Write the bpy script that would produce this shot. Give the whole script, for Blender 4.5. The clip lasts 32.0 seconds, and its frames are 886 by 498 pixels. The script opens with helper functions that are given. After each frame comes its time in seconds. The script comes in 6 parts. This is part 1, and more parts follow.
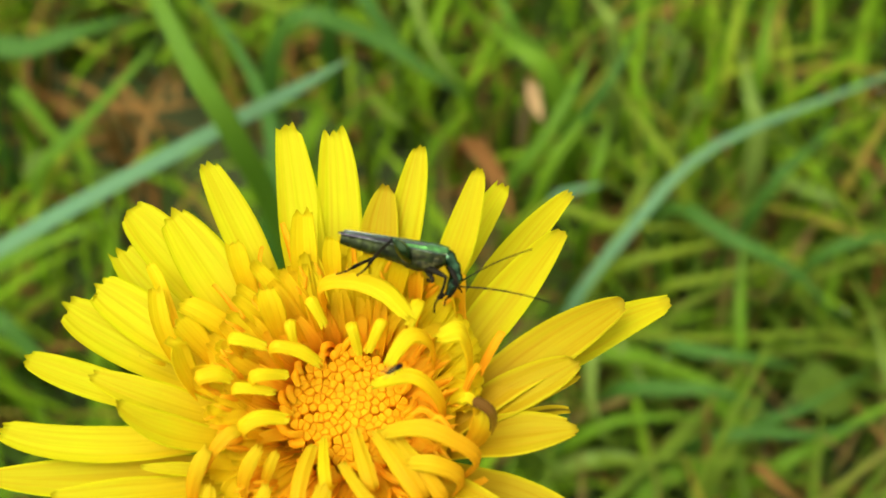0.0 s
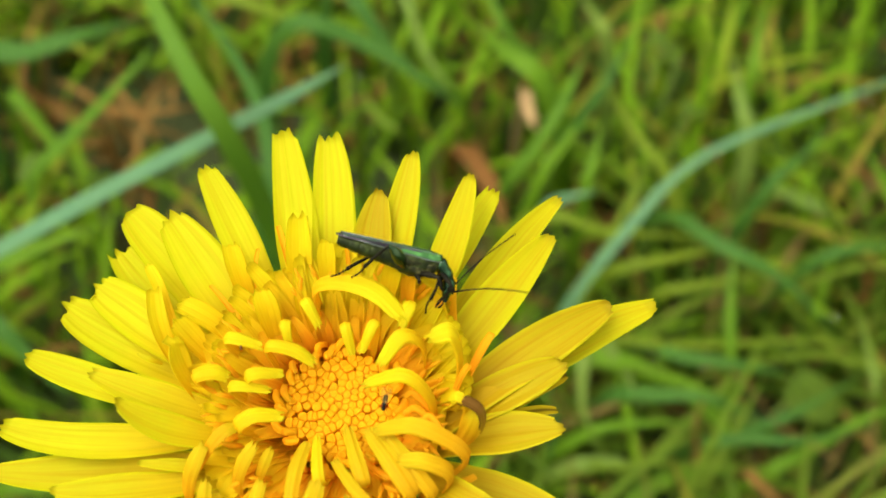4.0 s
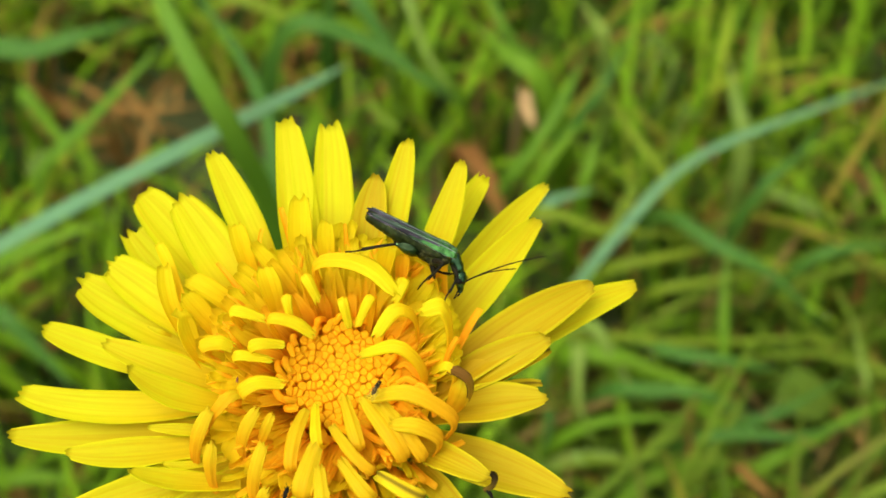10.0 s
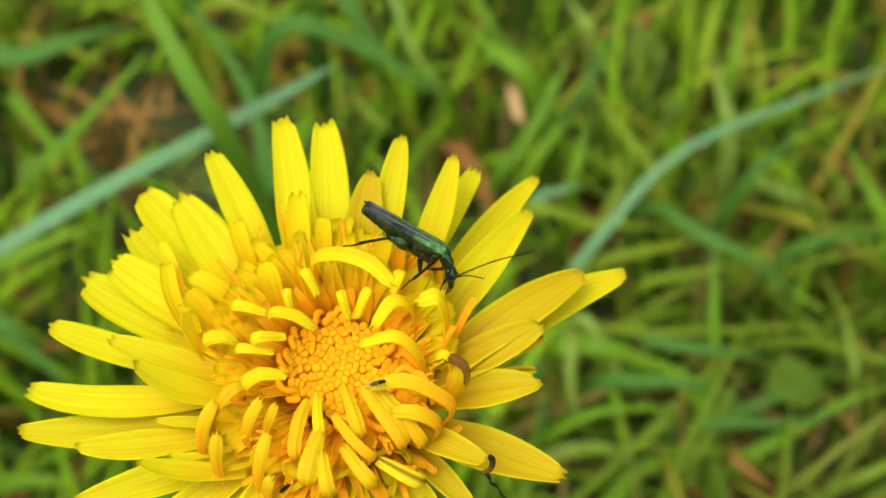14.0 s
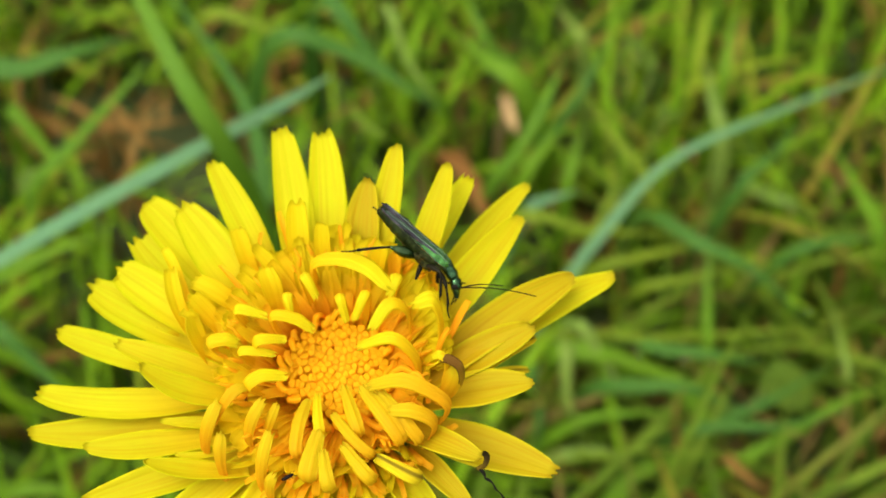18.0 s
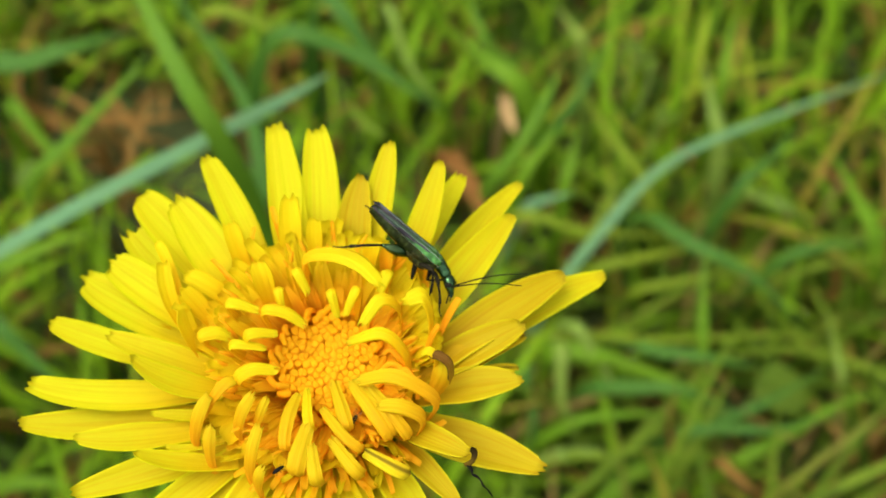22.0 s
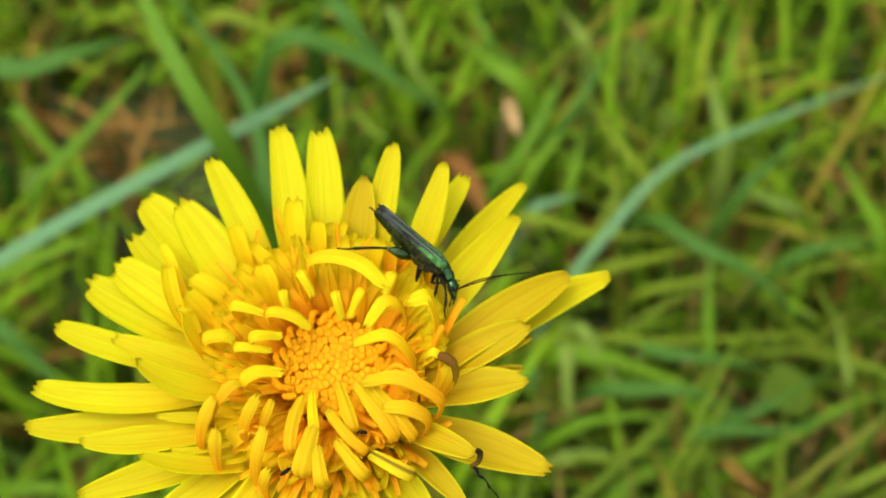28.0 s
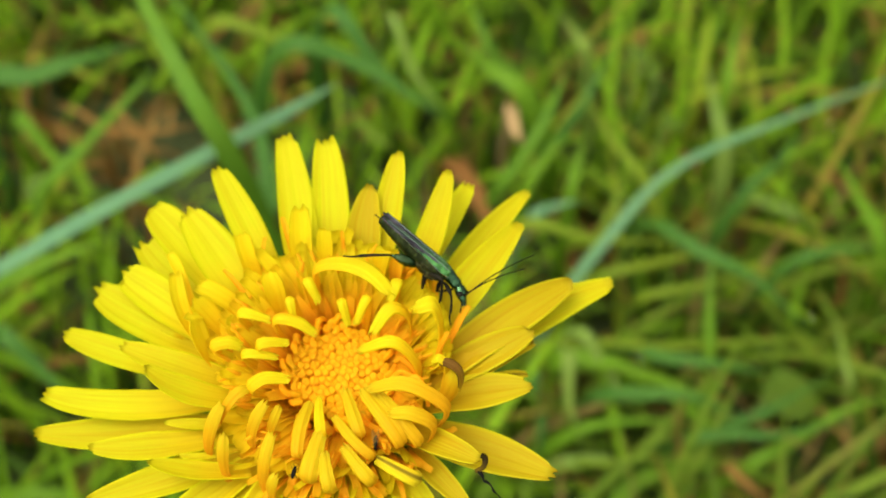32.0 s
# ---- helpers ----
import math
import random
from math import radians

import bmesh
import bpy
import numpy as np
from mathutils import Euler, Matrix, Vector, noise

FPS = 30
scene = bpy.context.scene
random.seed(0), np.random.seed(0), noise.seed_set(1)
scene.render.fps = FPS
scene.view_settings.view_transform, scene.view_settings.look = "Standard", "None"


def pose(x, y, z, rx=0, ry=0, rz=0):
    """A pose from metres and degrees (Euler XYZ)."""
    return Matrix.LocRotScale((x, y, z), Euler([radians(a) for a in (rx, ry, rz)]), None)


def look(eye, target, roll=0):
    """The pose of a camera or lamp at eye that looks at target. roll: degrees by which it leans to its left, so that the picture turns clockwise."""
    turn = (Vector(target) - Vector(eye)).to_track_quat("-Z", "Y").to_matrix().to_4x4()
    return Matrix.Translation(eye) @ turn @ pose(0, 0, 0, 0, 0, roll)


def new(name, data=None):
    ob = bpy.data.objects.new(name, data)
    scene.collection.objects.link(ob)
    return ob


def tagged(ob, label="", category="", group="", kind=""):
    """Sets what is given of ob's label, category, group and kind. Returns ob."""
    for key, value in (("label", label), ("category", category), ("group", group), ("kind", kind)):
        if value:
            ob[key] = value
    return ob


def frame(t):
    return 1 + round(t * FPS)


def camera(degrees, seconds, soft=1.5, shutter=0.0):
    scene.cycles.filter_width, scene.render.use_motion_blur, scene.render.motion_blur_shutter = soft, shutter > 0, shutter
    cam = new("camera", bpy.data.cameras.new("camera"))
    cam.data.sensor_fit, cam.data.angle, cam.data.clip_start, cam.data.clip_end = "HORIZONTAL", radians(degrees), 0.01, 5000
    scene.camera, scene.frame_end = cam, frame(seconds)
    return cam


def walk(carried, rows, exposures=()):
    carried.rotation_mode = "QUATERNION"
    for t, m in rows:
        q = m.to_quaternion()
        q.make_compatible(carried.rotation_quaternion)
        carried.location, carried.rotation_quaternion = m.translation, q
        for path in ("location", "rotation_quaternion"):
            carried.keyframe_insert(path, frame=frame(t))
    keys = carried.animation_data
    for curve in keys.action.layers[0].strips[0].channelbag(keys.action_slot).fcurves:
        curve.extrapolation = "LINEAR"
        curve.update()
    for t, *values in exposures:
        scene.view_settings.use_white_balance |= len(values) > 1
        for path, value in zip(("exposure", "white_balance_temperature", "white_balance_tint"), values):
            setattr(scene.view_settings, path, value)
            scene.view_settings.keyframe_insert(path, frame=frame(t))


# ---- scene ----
cam = camera(45, 32.0, soft=1.6)
PATH = [
    (0.0, (0.00741, -0.02711, 0.25428), (0.00661, 0.01107, 0.19231), -0.93),
    (0.5, (0.00745, -0.02710, 0.25433), (0.00666, 0.01118, 0.19241), -0.99),
    (1.0, (0.00766, -0.02722, 0.25429), (0.00699, 0.01112, 0.19240), -0.87),
    (1.5, (0.00784, -0.02744, 0.25518), (0.00724, 0.01088, 0.19329), -0.79),
    (2.0, (0.00810, -0.02749, 0.25522), (0.00760, 0.01093, 0.19338), -0.70),
    (2.5, (0.00813, -0.02793, 0.25555), (0.00763, 0.01052, 0.19374), -0.79),
    (3.0, (0.00758, -0.02799, 0.25578), (0.00717, 0.01059, 0.19404), -0.48),
    (3.5, (0.00749, -0.02812, 0.25556), (0.00713, 0.01046, 0.19382), -0.18),
    (5.5, (0.00782, -0.02911, 0.25608), (0.00734, 0.00955, 0.19439), 0.43),
    (6.0, (0.00744, -0.02970, 0.25604), (0.00692, 0.00902, 0.19440), 0.56),
    (6.5, (0.00751, -0.02964, 0.25615), (0.00697, 0.00905, 0.19449), 0.65),
    (7.0, (0.00771, -0.02999, 0.25630), (0.00717, 0.00872, 0.19464), 0.70),
    (7.5, (0.00790, -0.03015, 0.25631), (0.00735, 0.00861, 0.19469), 0.72),
    (8.0, (0.00760, -0.03067, 0.25740), (0.00699, 0.00808, 0.19577), 0.85),
    (8.5, (0.00783, -0.03107, 0.25746), (0.00725, 0.00771, 0.19585), 0.79),
    (9.0, (0.00803, -0.03130, 0.25784), (0.00741, 0.00751, 0.19625), 0.65),
    (9.5, (0.00807, -0.03146, 0.25798), (0.00746, 0.00734, 0.19639), 0.48),
    (10.0, (0.00826, -0.03182, 0.25860), (0.00774, 0.00695, 0.19699), 0.27),
    (10.5, (0.00826, -0.03218, 0.25876), (0.00794, 0.00653, 0.19710), 0.19),
    (11.0, (0.00834, -0.03286, 0.25930), (0.00817, 0.00576, 0.19759), 0.17),
    (11.5, (0.00842, -0.03276, 0.25932), (0.00840, 0.00577, 0.19755), 0.27),
    (12.0, (0.00838, -0.03293, 0.25950), (0.00842, 0.00561, 0.19774), 0.25),
    (12.5, (0.00850, -0.03291, 0.25984), (0.00852, 0.00564, 0.19808), 0.15),
    (13.0, (0.00830, -0.03280, 0.26000), (0.00832, 0.00575, 0.19824), 0.03),
    (13.5, (0.00832, -0.03319, 0.25989), (0.00840, 0.00543, 0.19819), 0.01),
    (14.0, (0.00799, -0.03334, 0.26023), (0.00812, 0.00534, 0.19856), -0.08),
    (14.5, (0.00790, -0.03343, 0.26029), (0.00815, 0.00524, 0.19862), -0.01),
    (16.5, (0.00805, -0.03427, 0.26187), (0.00819, 0.00485, 0.20047), -0.40),
    (17.0, (0.00811, -0.03455, 0.26182), (0.00822, 0.00467, 0.20049), -0.52),
    (17.5, (0.00800, -0.03498, 0.26246), (0.00820, 0.00421, 0.20111), -0.44),
    (18.0, (0.00812, -0.03503, 0.26226), (0.00849, 0.00418, 0.20093), -0.24),
    (18.5, (0.00844, -0.03517, 0.26245), (0.00870, 0.00408, 0.20113), -0.33),
    (19.0, (0.00846, -0.03509, 0.26246), (0.00875, 0.00408, 0.20110), -0.24),
    (19.5, (0.00844, -0.03520, 0.26237), (0.00859, 0.00400, 0.20103), -0.31),
    (20.0, (0.00876, -0.03534, 0.26216), (0.00894, 0.00388, 0.20084), -0.12),
    (20.5, (0.00862, -0.03552, 0.26249), (0.00890, 0.00365, 0.20112), 0.21),
    (21.0, (0.00880, -0.03558, 0.26254), (0.00915, 0.00359, 0.20118), 0.32),
    (21.5, (0.00866, -0.03556, 0.26252), (0.00903, 0.00362, 0.20117), 0.41),
    (22.0, (0.00867, -0.03543, 0.26250), (0.00910, 0.00378, 0.20117), 0.62),
    (22.5, (0.00860, -0.03542, 0.26244), (0.00899, 0.00381, 0.20111), 0.60),
    (23.0, (0.00828, -0.03571, 0.26273), (0.00857, 0.00365, 0.20149), 0.58),
    (23.5, (0.00831, -0.03564, 0.26249), (0.00856, 0.00374, 0.20126), 0.59),
    (24.0, (0.00826, -0.03590, 0.26296), (0.00858, 0.00361, 0.20181), 0.65),
    (24.5, (0.00842, -0.03584, 0.26300), (0.00874, 0.00371, 0.20188), 0.51),
    (25.0, (0.00872, -0.03579, 0.26252), (0.00898, 0.00377, 0.20141), 0.25),
    (25.5, (0.00835, -0.03558, 0.26241), (0.00853, 0.00393, 0.20127), -0.08),
    (27.5, (0.00844, -0.03563, 0.26242), (0.00839, 0.00383, 0.20124), -0.33),
    (28.0, (0.00874, -0.03556, 0.26240), (0.00881, 0.00386, 0.20120), -0.19),
    (28.5, (0.00859, -0.03562, 0.26265), (0.00865, 0.00382, 0.20146), -0.22),
    (29.0, (0.00869, -0.03540, 0.26231), (0.00868, 0.00415, 0.20119), -0.39),
    (29.5, (0.00838, -0.03552, 0.26226), (0.00842, 0.00402, 0.20114), -0.26),
    (30.0, (0.00833, -0.03561, 0.26233), (0.00847, 0.00394, 0.20121), -0.10),
    (30.5, (0.00835, -0.03562, 0.26253), (0.00849, 0.00397, 0.20143), -0.18),
    (31.0, (0.00860, -0.03586, 0.26307), (0.00881, 0.00374, 0.20198), -0.11),
    (31.5, (0.00833, -0.03585, 0.26317), (0.00853, 0.00385, 0.20214), -0.14),
    (32.0, (0.00842, -0.03588, 0.26323), (0.00848, 0.00381, 0.20221), -0.35),
]
walk(cam, [(t, look(e, g, r)) for t, e, g, r in PATH], exposures=[(0.0, 1.03), (32.0, 1.0)])
cam.data.dof.use_dof = True
cam.data.dof.focus_distance = 0.0695
cam.data.dof.aperture_fstop = 34.0

# ---- light: a bright overcast sky with a weak, very soft sun ----
world = bpy.data.worlds.new("overcast_sky")
scene.world = world
world.use_nodes = True
wn, wl = world.node_tree.nodes, world.node_tree.links
wn.clear()
sky = wn.new("ShaderNodeTexSky")
sky.sky_type = "NISHITA"
sky.sun_disc = False
sky.sun_elevation, sky.sun_rotation = radians(70), radians(-105)
sky.air_density, sky.dust_density, sky.ozone_density = 1.0, 3.0, 1.0
bg = wn.new("ShaderNodeBackground")
bg.inputs["Strength"].default_value = 0.15
wout = wn.new("ShaderNodeOutputWorld")
grey = wn.new("ShaderNodeHueSaturation")
grey.inputs["Saturation"].default_value = 0.18
wl.new(sky.outputs["Color"], grey.inputs["Color"])
wl.new(grey.outputs["Color"], bg.inputs["Color"])
wl.new(bg.outputs["Background"], wout.inputs["Surface"])
sun = new("sun", bpy.data.lights.new("sun", "SUN"))
sun.data.energy, sun.data.angle, sun.data.color = 1.5, radians(50), (1.0, 0.96, 0.9)
# the light comes from high up, softened by thin cloud
sun.matrix_world = look((-0.53, -0.14, 1.6), (0, 0, 0.1))

# ---- materials ----
def material(name):
    m = bpy.data.materials.new(name)
    m.use_nodes = True
    nt = m.node_tree
    nt.nodes.clear()
    return m, nt.nodes, nt.links


def ramp(nodes, stops, interpolation="LINEAR"):
    r = nodes.new("ShaderNodeValToRGB")
    r.color_ramp.interpolation = interpolation
    while len(r.color_ramp.elements) < len(stops):
        r.color_ramp.elements.new(0.5)
    for e, (p, c) in zip(r.color_ramp.elements, stops):
        e.position, e.color = p, (*c, 1.0)
    return r


def mix_colour(nodes, links, a, b, fac, mode="MIX"):
    m = nodes.new("ShaderNodeMix")
    m.data_type, m.blend_type = "RGBA", mode
    for value, socket in ((fac, m.inputs[0]), (a, m.inputs[6]), (b, m.inputs[7])):
        if hasattr(value, "is_linked"):
            links.new(value, socket)
        elif isinstance(value, (int, float)):
            socket.default_value = value
        else:
            socket.default_value = (*value, 1.0)
    return m.outputs[2]


def noise_tex(nodes, links, scale, detail=3.0, vector=None, rough=0.55):
    n = nodes.new("ShaderNodeTexNoise")
    n.inputs["Scale"].default_value, n.inputs["Detail"].default_value = scale, detail
    n.inputs["Roughness"].default_value = rough
    if vector is not None:
        links.new(vector, n.inputs["Vector"])
    return n


def leafy(nodes, links, colour, rough, through_colour, share, normal=None, coat=0.0, specular=0.4):
    """A thin living tissue: a glossy skin, and light that passes through it."""
    p = nodes.new("ShaderNodeBsdfPrincipled")
    p.inputs["Roughness"].default_value = rough
    p.inputs["Specular IOR Level"].default_value = specular
    p.inputs["Coat Weight"].default_value = coat
    t = nodes.new("ShaderNodeBsdfTranslucent")
    s = nodes.new("ShaderNodeMixShader")
    s.inputs[0].default_value = share
    links.new(colour, p.inputs["Base Color"])
    links.new(through_colour, t.inputs["Color"])
    if normal is not None:
        links.new(normal, p.inputs["Normal"])
        links.new(normal, t.inputs["Normal"])
    links.new(p.outputs[0], s.inputs[1])
    links.new(t.outputs[0], s.inputs[2])
    o = nodes.new("ShaderNodeOutputMaterial")
    links.new(s.outputs[0], o.inputs["Surface"])


def petal_material(name, base, body, tip, streak=0.0, share=0.5, gloss=0.25, rim=0.0, margin=(0.3, 0.17, 0.006), lines=1.0, brown=0.15):
    """Ligule skin: pigment from base to tip along v, veins along u, blotches and fine grain."""
    m, n, l = material(name)
    uv = n.new("ShaderNodeUVMap")
    sep = n.new("ShaderNodeSeparateXYZ")
    l.new(uv.outputs[0], sep.inputs[0])
    along = ramp(n, [(0.0, base), (0.15, base), (0.55, body), (0.78, tip), (0.94, tip), (1.0, tuple(c * (1 - brown) for c in tip))])
    l.new(sep.outputs[1], along.inputs[0])
    # veins: narrow lines that run the length of the ligule
    wave = n.new("ShaderNodeMath")
    wave.operation = "MULTIPLY"
    wave.inputs[1].default_value = 4.0 * 2 * math.pi
    l.new(sep.outputs[0], wave.inputs[0])
    cosine = n.new("ShaderNodeMath")
    cosine.operation = "COSINE"
    l.new(wave.outputs[0], cosine.inputs[0])
    vein = ramp(n, [(0.0, (0, 0, 0)), (0.62, (0, 0, 0)), (1.0, (1, 1, 1))])
    half = n.new("ShaderNodeMath")
    half.operation = "MULTIPLY_ADD"
    half.inputs[1].default_value, half.inputs[2].default_value = 0.5, 0.5
    l.new(cosine.outputs[0], half.inputs[0])
    l.new(half.outputs[0], vein.inputs[0])
    tc = n.new("ShaderNodeTexCoord")
    blotch = noise_tex(n, l, 420.0, 4.0, tc.outputs["Object"])
    info = n.new("ShaderNodeObjectInfo")
    vary = ramp(n, [(0.0, tuple(c * k for c, k in zip(body, (0.95, 0.9, 0.8)))), (0.5, body), (1.0, tuple(min(0.97, c * 1.07) for c in body))])
    l.new(info.outputs["Random"], vary.inputs[0])
    col = mix_colour(n, l, along.outputs[0], vary.outputs[0], 0.25)
    fac = n.new("ShaderNodeMath")
    fac.operation = "MULTIPLY"
    fac.inputs[1].default_value = 0.07 * lines
    l.new(vein.outputs[0], fac.inputs[0])
    col = mix_colour(n, l, col, tuple(c * k for c, k in zip(body, (0.9, 0.72, 0.6))), fac.outputs[0])
    fac2 = n.new("ShaderNodeMath")
    fac2.operation = "MULTIPLY"
    fac2.inputs[1].default_value = 0.16
    l.new(blotch.outputs[0], fac2.inputs[0])
    col = mix_colour(n, l, col, tuple(c * k for c, k in zip(body, (0.92, 0.72, 0.4))), fac2.outputs[0])
    # fine uneven streaks along the length
    lay = n.new("ShaderNodeCombineXYZ")
    for socket, source, k in ((0, sep.outputs[0], 11.0), (1, sep.outputs[1], 1.3), (2, info.outputs["Random"], 40.0)):
        mul = n.new("ShaderNodeMath")
        mul.operation = "MULTIPLY"
        mul.inputs[1].default_value = k
        l.new(source, mul.inputs[0])
        l.new(mul.outputs[0], lay.inputs[socket])
    thread = noise_tex(n, l, 1.0, 3.0, lay.outputs[0], 0.6)
    thr = ramp(n, [(0.42, (0, 0, 0)), (0.72, (0.45 * lines, 0.45 * lines, 0.45 * lines))])
    l.new(thread.outputs[0], thr.inputs[0])
    col = mix_colour(n, l, col, tuple(c * k for c, k in zip(body, (0.92, 0.7, 0.6))), thr.outputs[0])
    if rim:
        # a thin margin of another shade
        edge = ramp(n, [(0.0, (rim, rim, rim)), (0.1, (0, 0, 0)), (0.9, (0, 0, 0)), (1.0, (rim, rim, rim))])
        l.new(sep.outputs[0], edge.inputs[0])
        col = mix_colour(n, l, col, margin, edge.outputs[0])
    if streak:
        # grey-green band down the back of the outer ligules
        band = ramp(n, [(0.0, (0, 0, 0)), (0.32, (0, 0, 0)), (0.5, (1, 1, 1)), (0.6, (1, 1, 1)), (0.74, (0, 0, 0))])
        l.new(sep.outputs[0], band.inputs[0])
        k = n.new("ShaderNodeMath")
        k.operation = "MULTIPLY"
        k.inputs[1].default_value = streak
        l.new(band.outputs[0], k.inputs[0])
        col = mix_colour(n, l, col, (0.085, 0.042, 0.006), k.outputs[0])
    bump = n.new("ShaderNodeBump")
    bump.inputs["Strength"].default_value, bump.inputs["Distance"].default_value = 0.22, 0.0001
    add = n.new("ShaderNodeMath")
    add.operation = "MULTIPLY_ADD"
    add.inputs[1].default_value = -0.8
    l.new(vein.outputs[0], add.inputs[0])
    l.new(blotch.outputs[0], add.inputs[2])
    l.new(add.outputs[0], bump.inputs["Height"])
    # a ligule has two skins, each of which takes half of the tint from the light that passes
    skin = n.new("ShaderNodeGamma")
    skin.inputs["Gamma"].default_value = 0.5
    l.new(col, skin.inputs["Color"])
    leafy(n, l, col, 0.6, skin.outputs[0], share, bump.outputs[0], specular=gloss)
    return m


RAY = petal_material("ray_yellow", (0.76, 0.44, 0.004), (0.61, 0.6, 0.004), (0.6, 0.585, 0.004), gloss=0.1, share=0.42, rim=0.5, margin=(0.72, 0.72, 0.006), lines=1.8, brown=0.3)
# GOLD and AMBER: deeper yellows, with the weaker light on these rays coloured in
GOLD = petal_material("ray_golden_dimmed", (0.72, 0.43, 0.004), (0.59, 0.54, 0.004), (0.56, 0.51, 0.004), gloss=0.1, share=0.42, rim=0.85, margin=(0.74, 0.73, 0.006), lines=2.0, brown=0.5)
AMBER = petal_material("ray_amber_dimmed", (0.6, 0.31, 0.004), (0.5, 0.39, 0.004), (0.47, 0.375, 0.004), gloss=0.1, share=0.38, rim=0.85, margin=(0.7, 0.63, 0.006), lines=2.2, brown=0.6)
# golden near-side copy of ARCH; the dimmer light there is in its colour
ARCHGOLD = petal_material("curled_golden_dimmed", (0.88, 0.37, 0.006), (0.68, 0.435, 0.005), (0.62, 0.535, 0.008), gloss=0.1, share=0.45, lines=1.4)
MID = petal_material("inner_yellow", (0.9, 0.5, 0.006), (0.81, 0.64, 0.006), (0.77, 0.69, 0.008), gloss=0.1, share=0.6, brown=0.2)
ARCH = petal_material("curled_yellow", (0.9, 0.46, 0.006), (0.76, 0.58, 0.005), (0.71, 0.69, 0.008), gloss=0.1, share=0.5)
DARK = petal_material("striped_yellow", (0.7, 0.4, 0.01), (0.66, 0.5, 0.01), (0.64, 0.5, 0.01), streak=0.8, share=0.12, gloss=0.04)
KNOB = petal_material("withered_brown", (0.16, 0.1, 0.008), (0.028, 0.018, 0.004), (0.012, 0.009, 0.003), share=0.1, gloss=0.05)
BROWNBACK = petal_material("brown_back", (0.5, 0.3, 0.008), (0.13, 0.062, 0.008), (0.11, 0.055, 0.008), share=0.12, gloss=0.05, rim=0.8, margin=(0.05, 0.03, 0.005))
SLIM = petal_material("style_orange", (0.95, 0.44, 0.01), (0.94, 0.5, 0.01), (0.94, 0.56, 0.012), gloss=0.12, share=0.6)
INNER = petal_material("inner_orange", (0.96, 0.45, 0.012), (0.96, 0.54, 0.012), (0.94, 0.64, 0.012), gloss=0.1, share=0.7, lines=0.6)
UNDERFLORET = petal_material("under_orange", (0.96, 0.52, 0.012), (0.95, 0.67, 0.012), (0.93, 0.77, 0.012), gloss=0.1, share=0.7, lines=0.4)
BUD = petal_material("bud_orange", (0.95, 0.34, 0.006), (0.95, 0.46, 0.006), (0.95, 0.55, 0.006), share=0.4, gloss=0.08)


def green_material(name, dark, mid, light, dry=None, dry_from=0.9, rough=0.42, share=0.3):
    """Grass skin: each blade its own green, some dry, with lengthwise veins and grain."""
    m, n, l = material(name)
    geo = n.new("ShaderNodeNewGeometry")
    stops = [(0.0, dark), (0.45, mid), (0.8 if dry else 1.0, light)]
    if dry:
        stops += [(dry_from, dry), (1.0, tuple(c * 0.6 for c in dry))]
    r = ramp(n, stops)
    l.new(geo.outputs["Random Per Island"], r.inputs[0])
    tc = n.new("ShaderNodeTexCoord")
    g = noise_tex(n, l, 60.0, 3.0, tc.outputs["Object"])
    gr = ramp(n, [(0.3, (0, 0, 0)), (0.75, (1, 1, 1))])
    l.new(g.outputs[0], gr.inputs[0])
    f = n.new("ShaderNodeMath")
    f.operation = "MULTIPLY"
    f.inputs[1].default_value = 0.4
    l.new(gr.outputs[0], f.inputs[0])
    col = mix_colour(n, l, r.outputs[0], tuple(c * k for c, k in zip(mid, (1.5, 1.15, 0.8))), f.outputs[0])
    uv = n.new("ShaderNodeUVMap")
    sep = n.new("ShaderNodeSeparateXYZ")
    l.new(uv.outputs[0], sep.inputs[0])
    k = n.new("ShaderNodeMath")
    k.operation = "MULTIPLY"
    k.inputs[1].default_value = 50.0
    l.new(sep.outputs[0], k.inputs[0])
    s = n.new("ShaderNodeMath")
    s.operation = "SINE"
    l.new(k.outputs[0], s.inputs[0])
    bump = n.new("ShaderNodeBump")
    bump.inputs["Strength"].default_value, bump.inputs["Distance"].default_value = 0.3, 0.0002
    l.new(s.outputs[0], bump.inputs["Height"])
    leafy(n, l, col, rough, col, share, bump.outputs[0], specular=0.12)
    return m


GRASS = green_material("meadow_green", (0.095, 0.21, 0.006), (0.185, 0.365, 0.01), (0.285, 0.47, 0.017), (0.34, 0.21, 0.04), 0.92, rough=0.5, share=0.45)
# darkened green: the shade low between the blades is put into the colour
UNDER = green_material("undergrowth_shade_green", (0.019, 0.044, 0.002), (0.047, 0.104, 0.004), (0.105, 0.178, 0.007), (0.17, 0.09, 0.02), 0.82, rough=0.55, share=0.4)
# darker and duller green than GRASS, with more dry blades
DULL = green_material("dull_grass", (0.038, 0.08, 0.004), (0.095, 0.172, 0.009), (0.17, 0.255, 0.018), (0.25, 0.16, 0.045), 0.84, rough=0.55, share=0.4)
BLUEGREEN = green_material("blue_green_blade", (0.105, 0.245, 0.105), (0.125, 0.27, 0.118), (0.145, 0.3, 0.13), rough=0.5)
TEAL = green_material("dark_green_blade", (0.045, 0.135, 0.016), (0.055, 0.15, 0.018), (0.065, 0.17, 0.02))
FRESH = green_material("fresh_green_blade", (0.1, 0.23, 0.016), (0.115, 0.255, 0.018), (0.13, 0.28, 0.022), share=0.4)
MEADOW = green_material("mid_green_blade", (0.1, 0.22, 0.009), (0.122, 0.26, 0.011), (0.15, 0.295, 0.014), share=0.4)
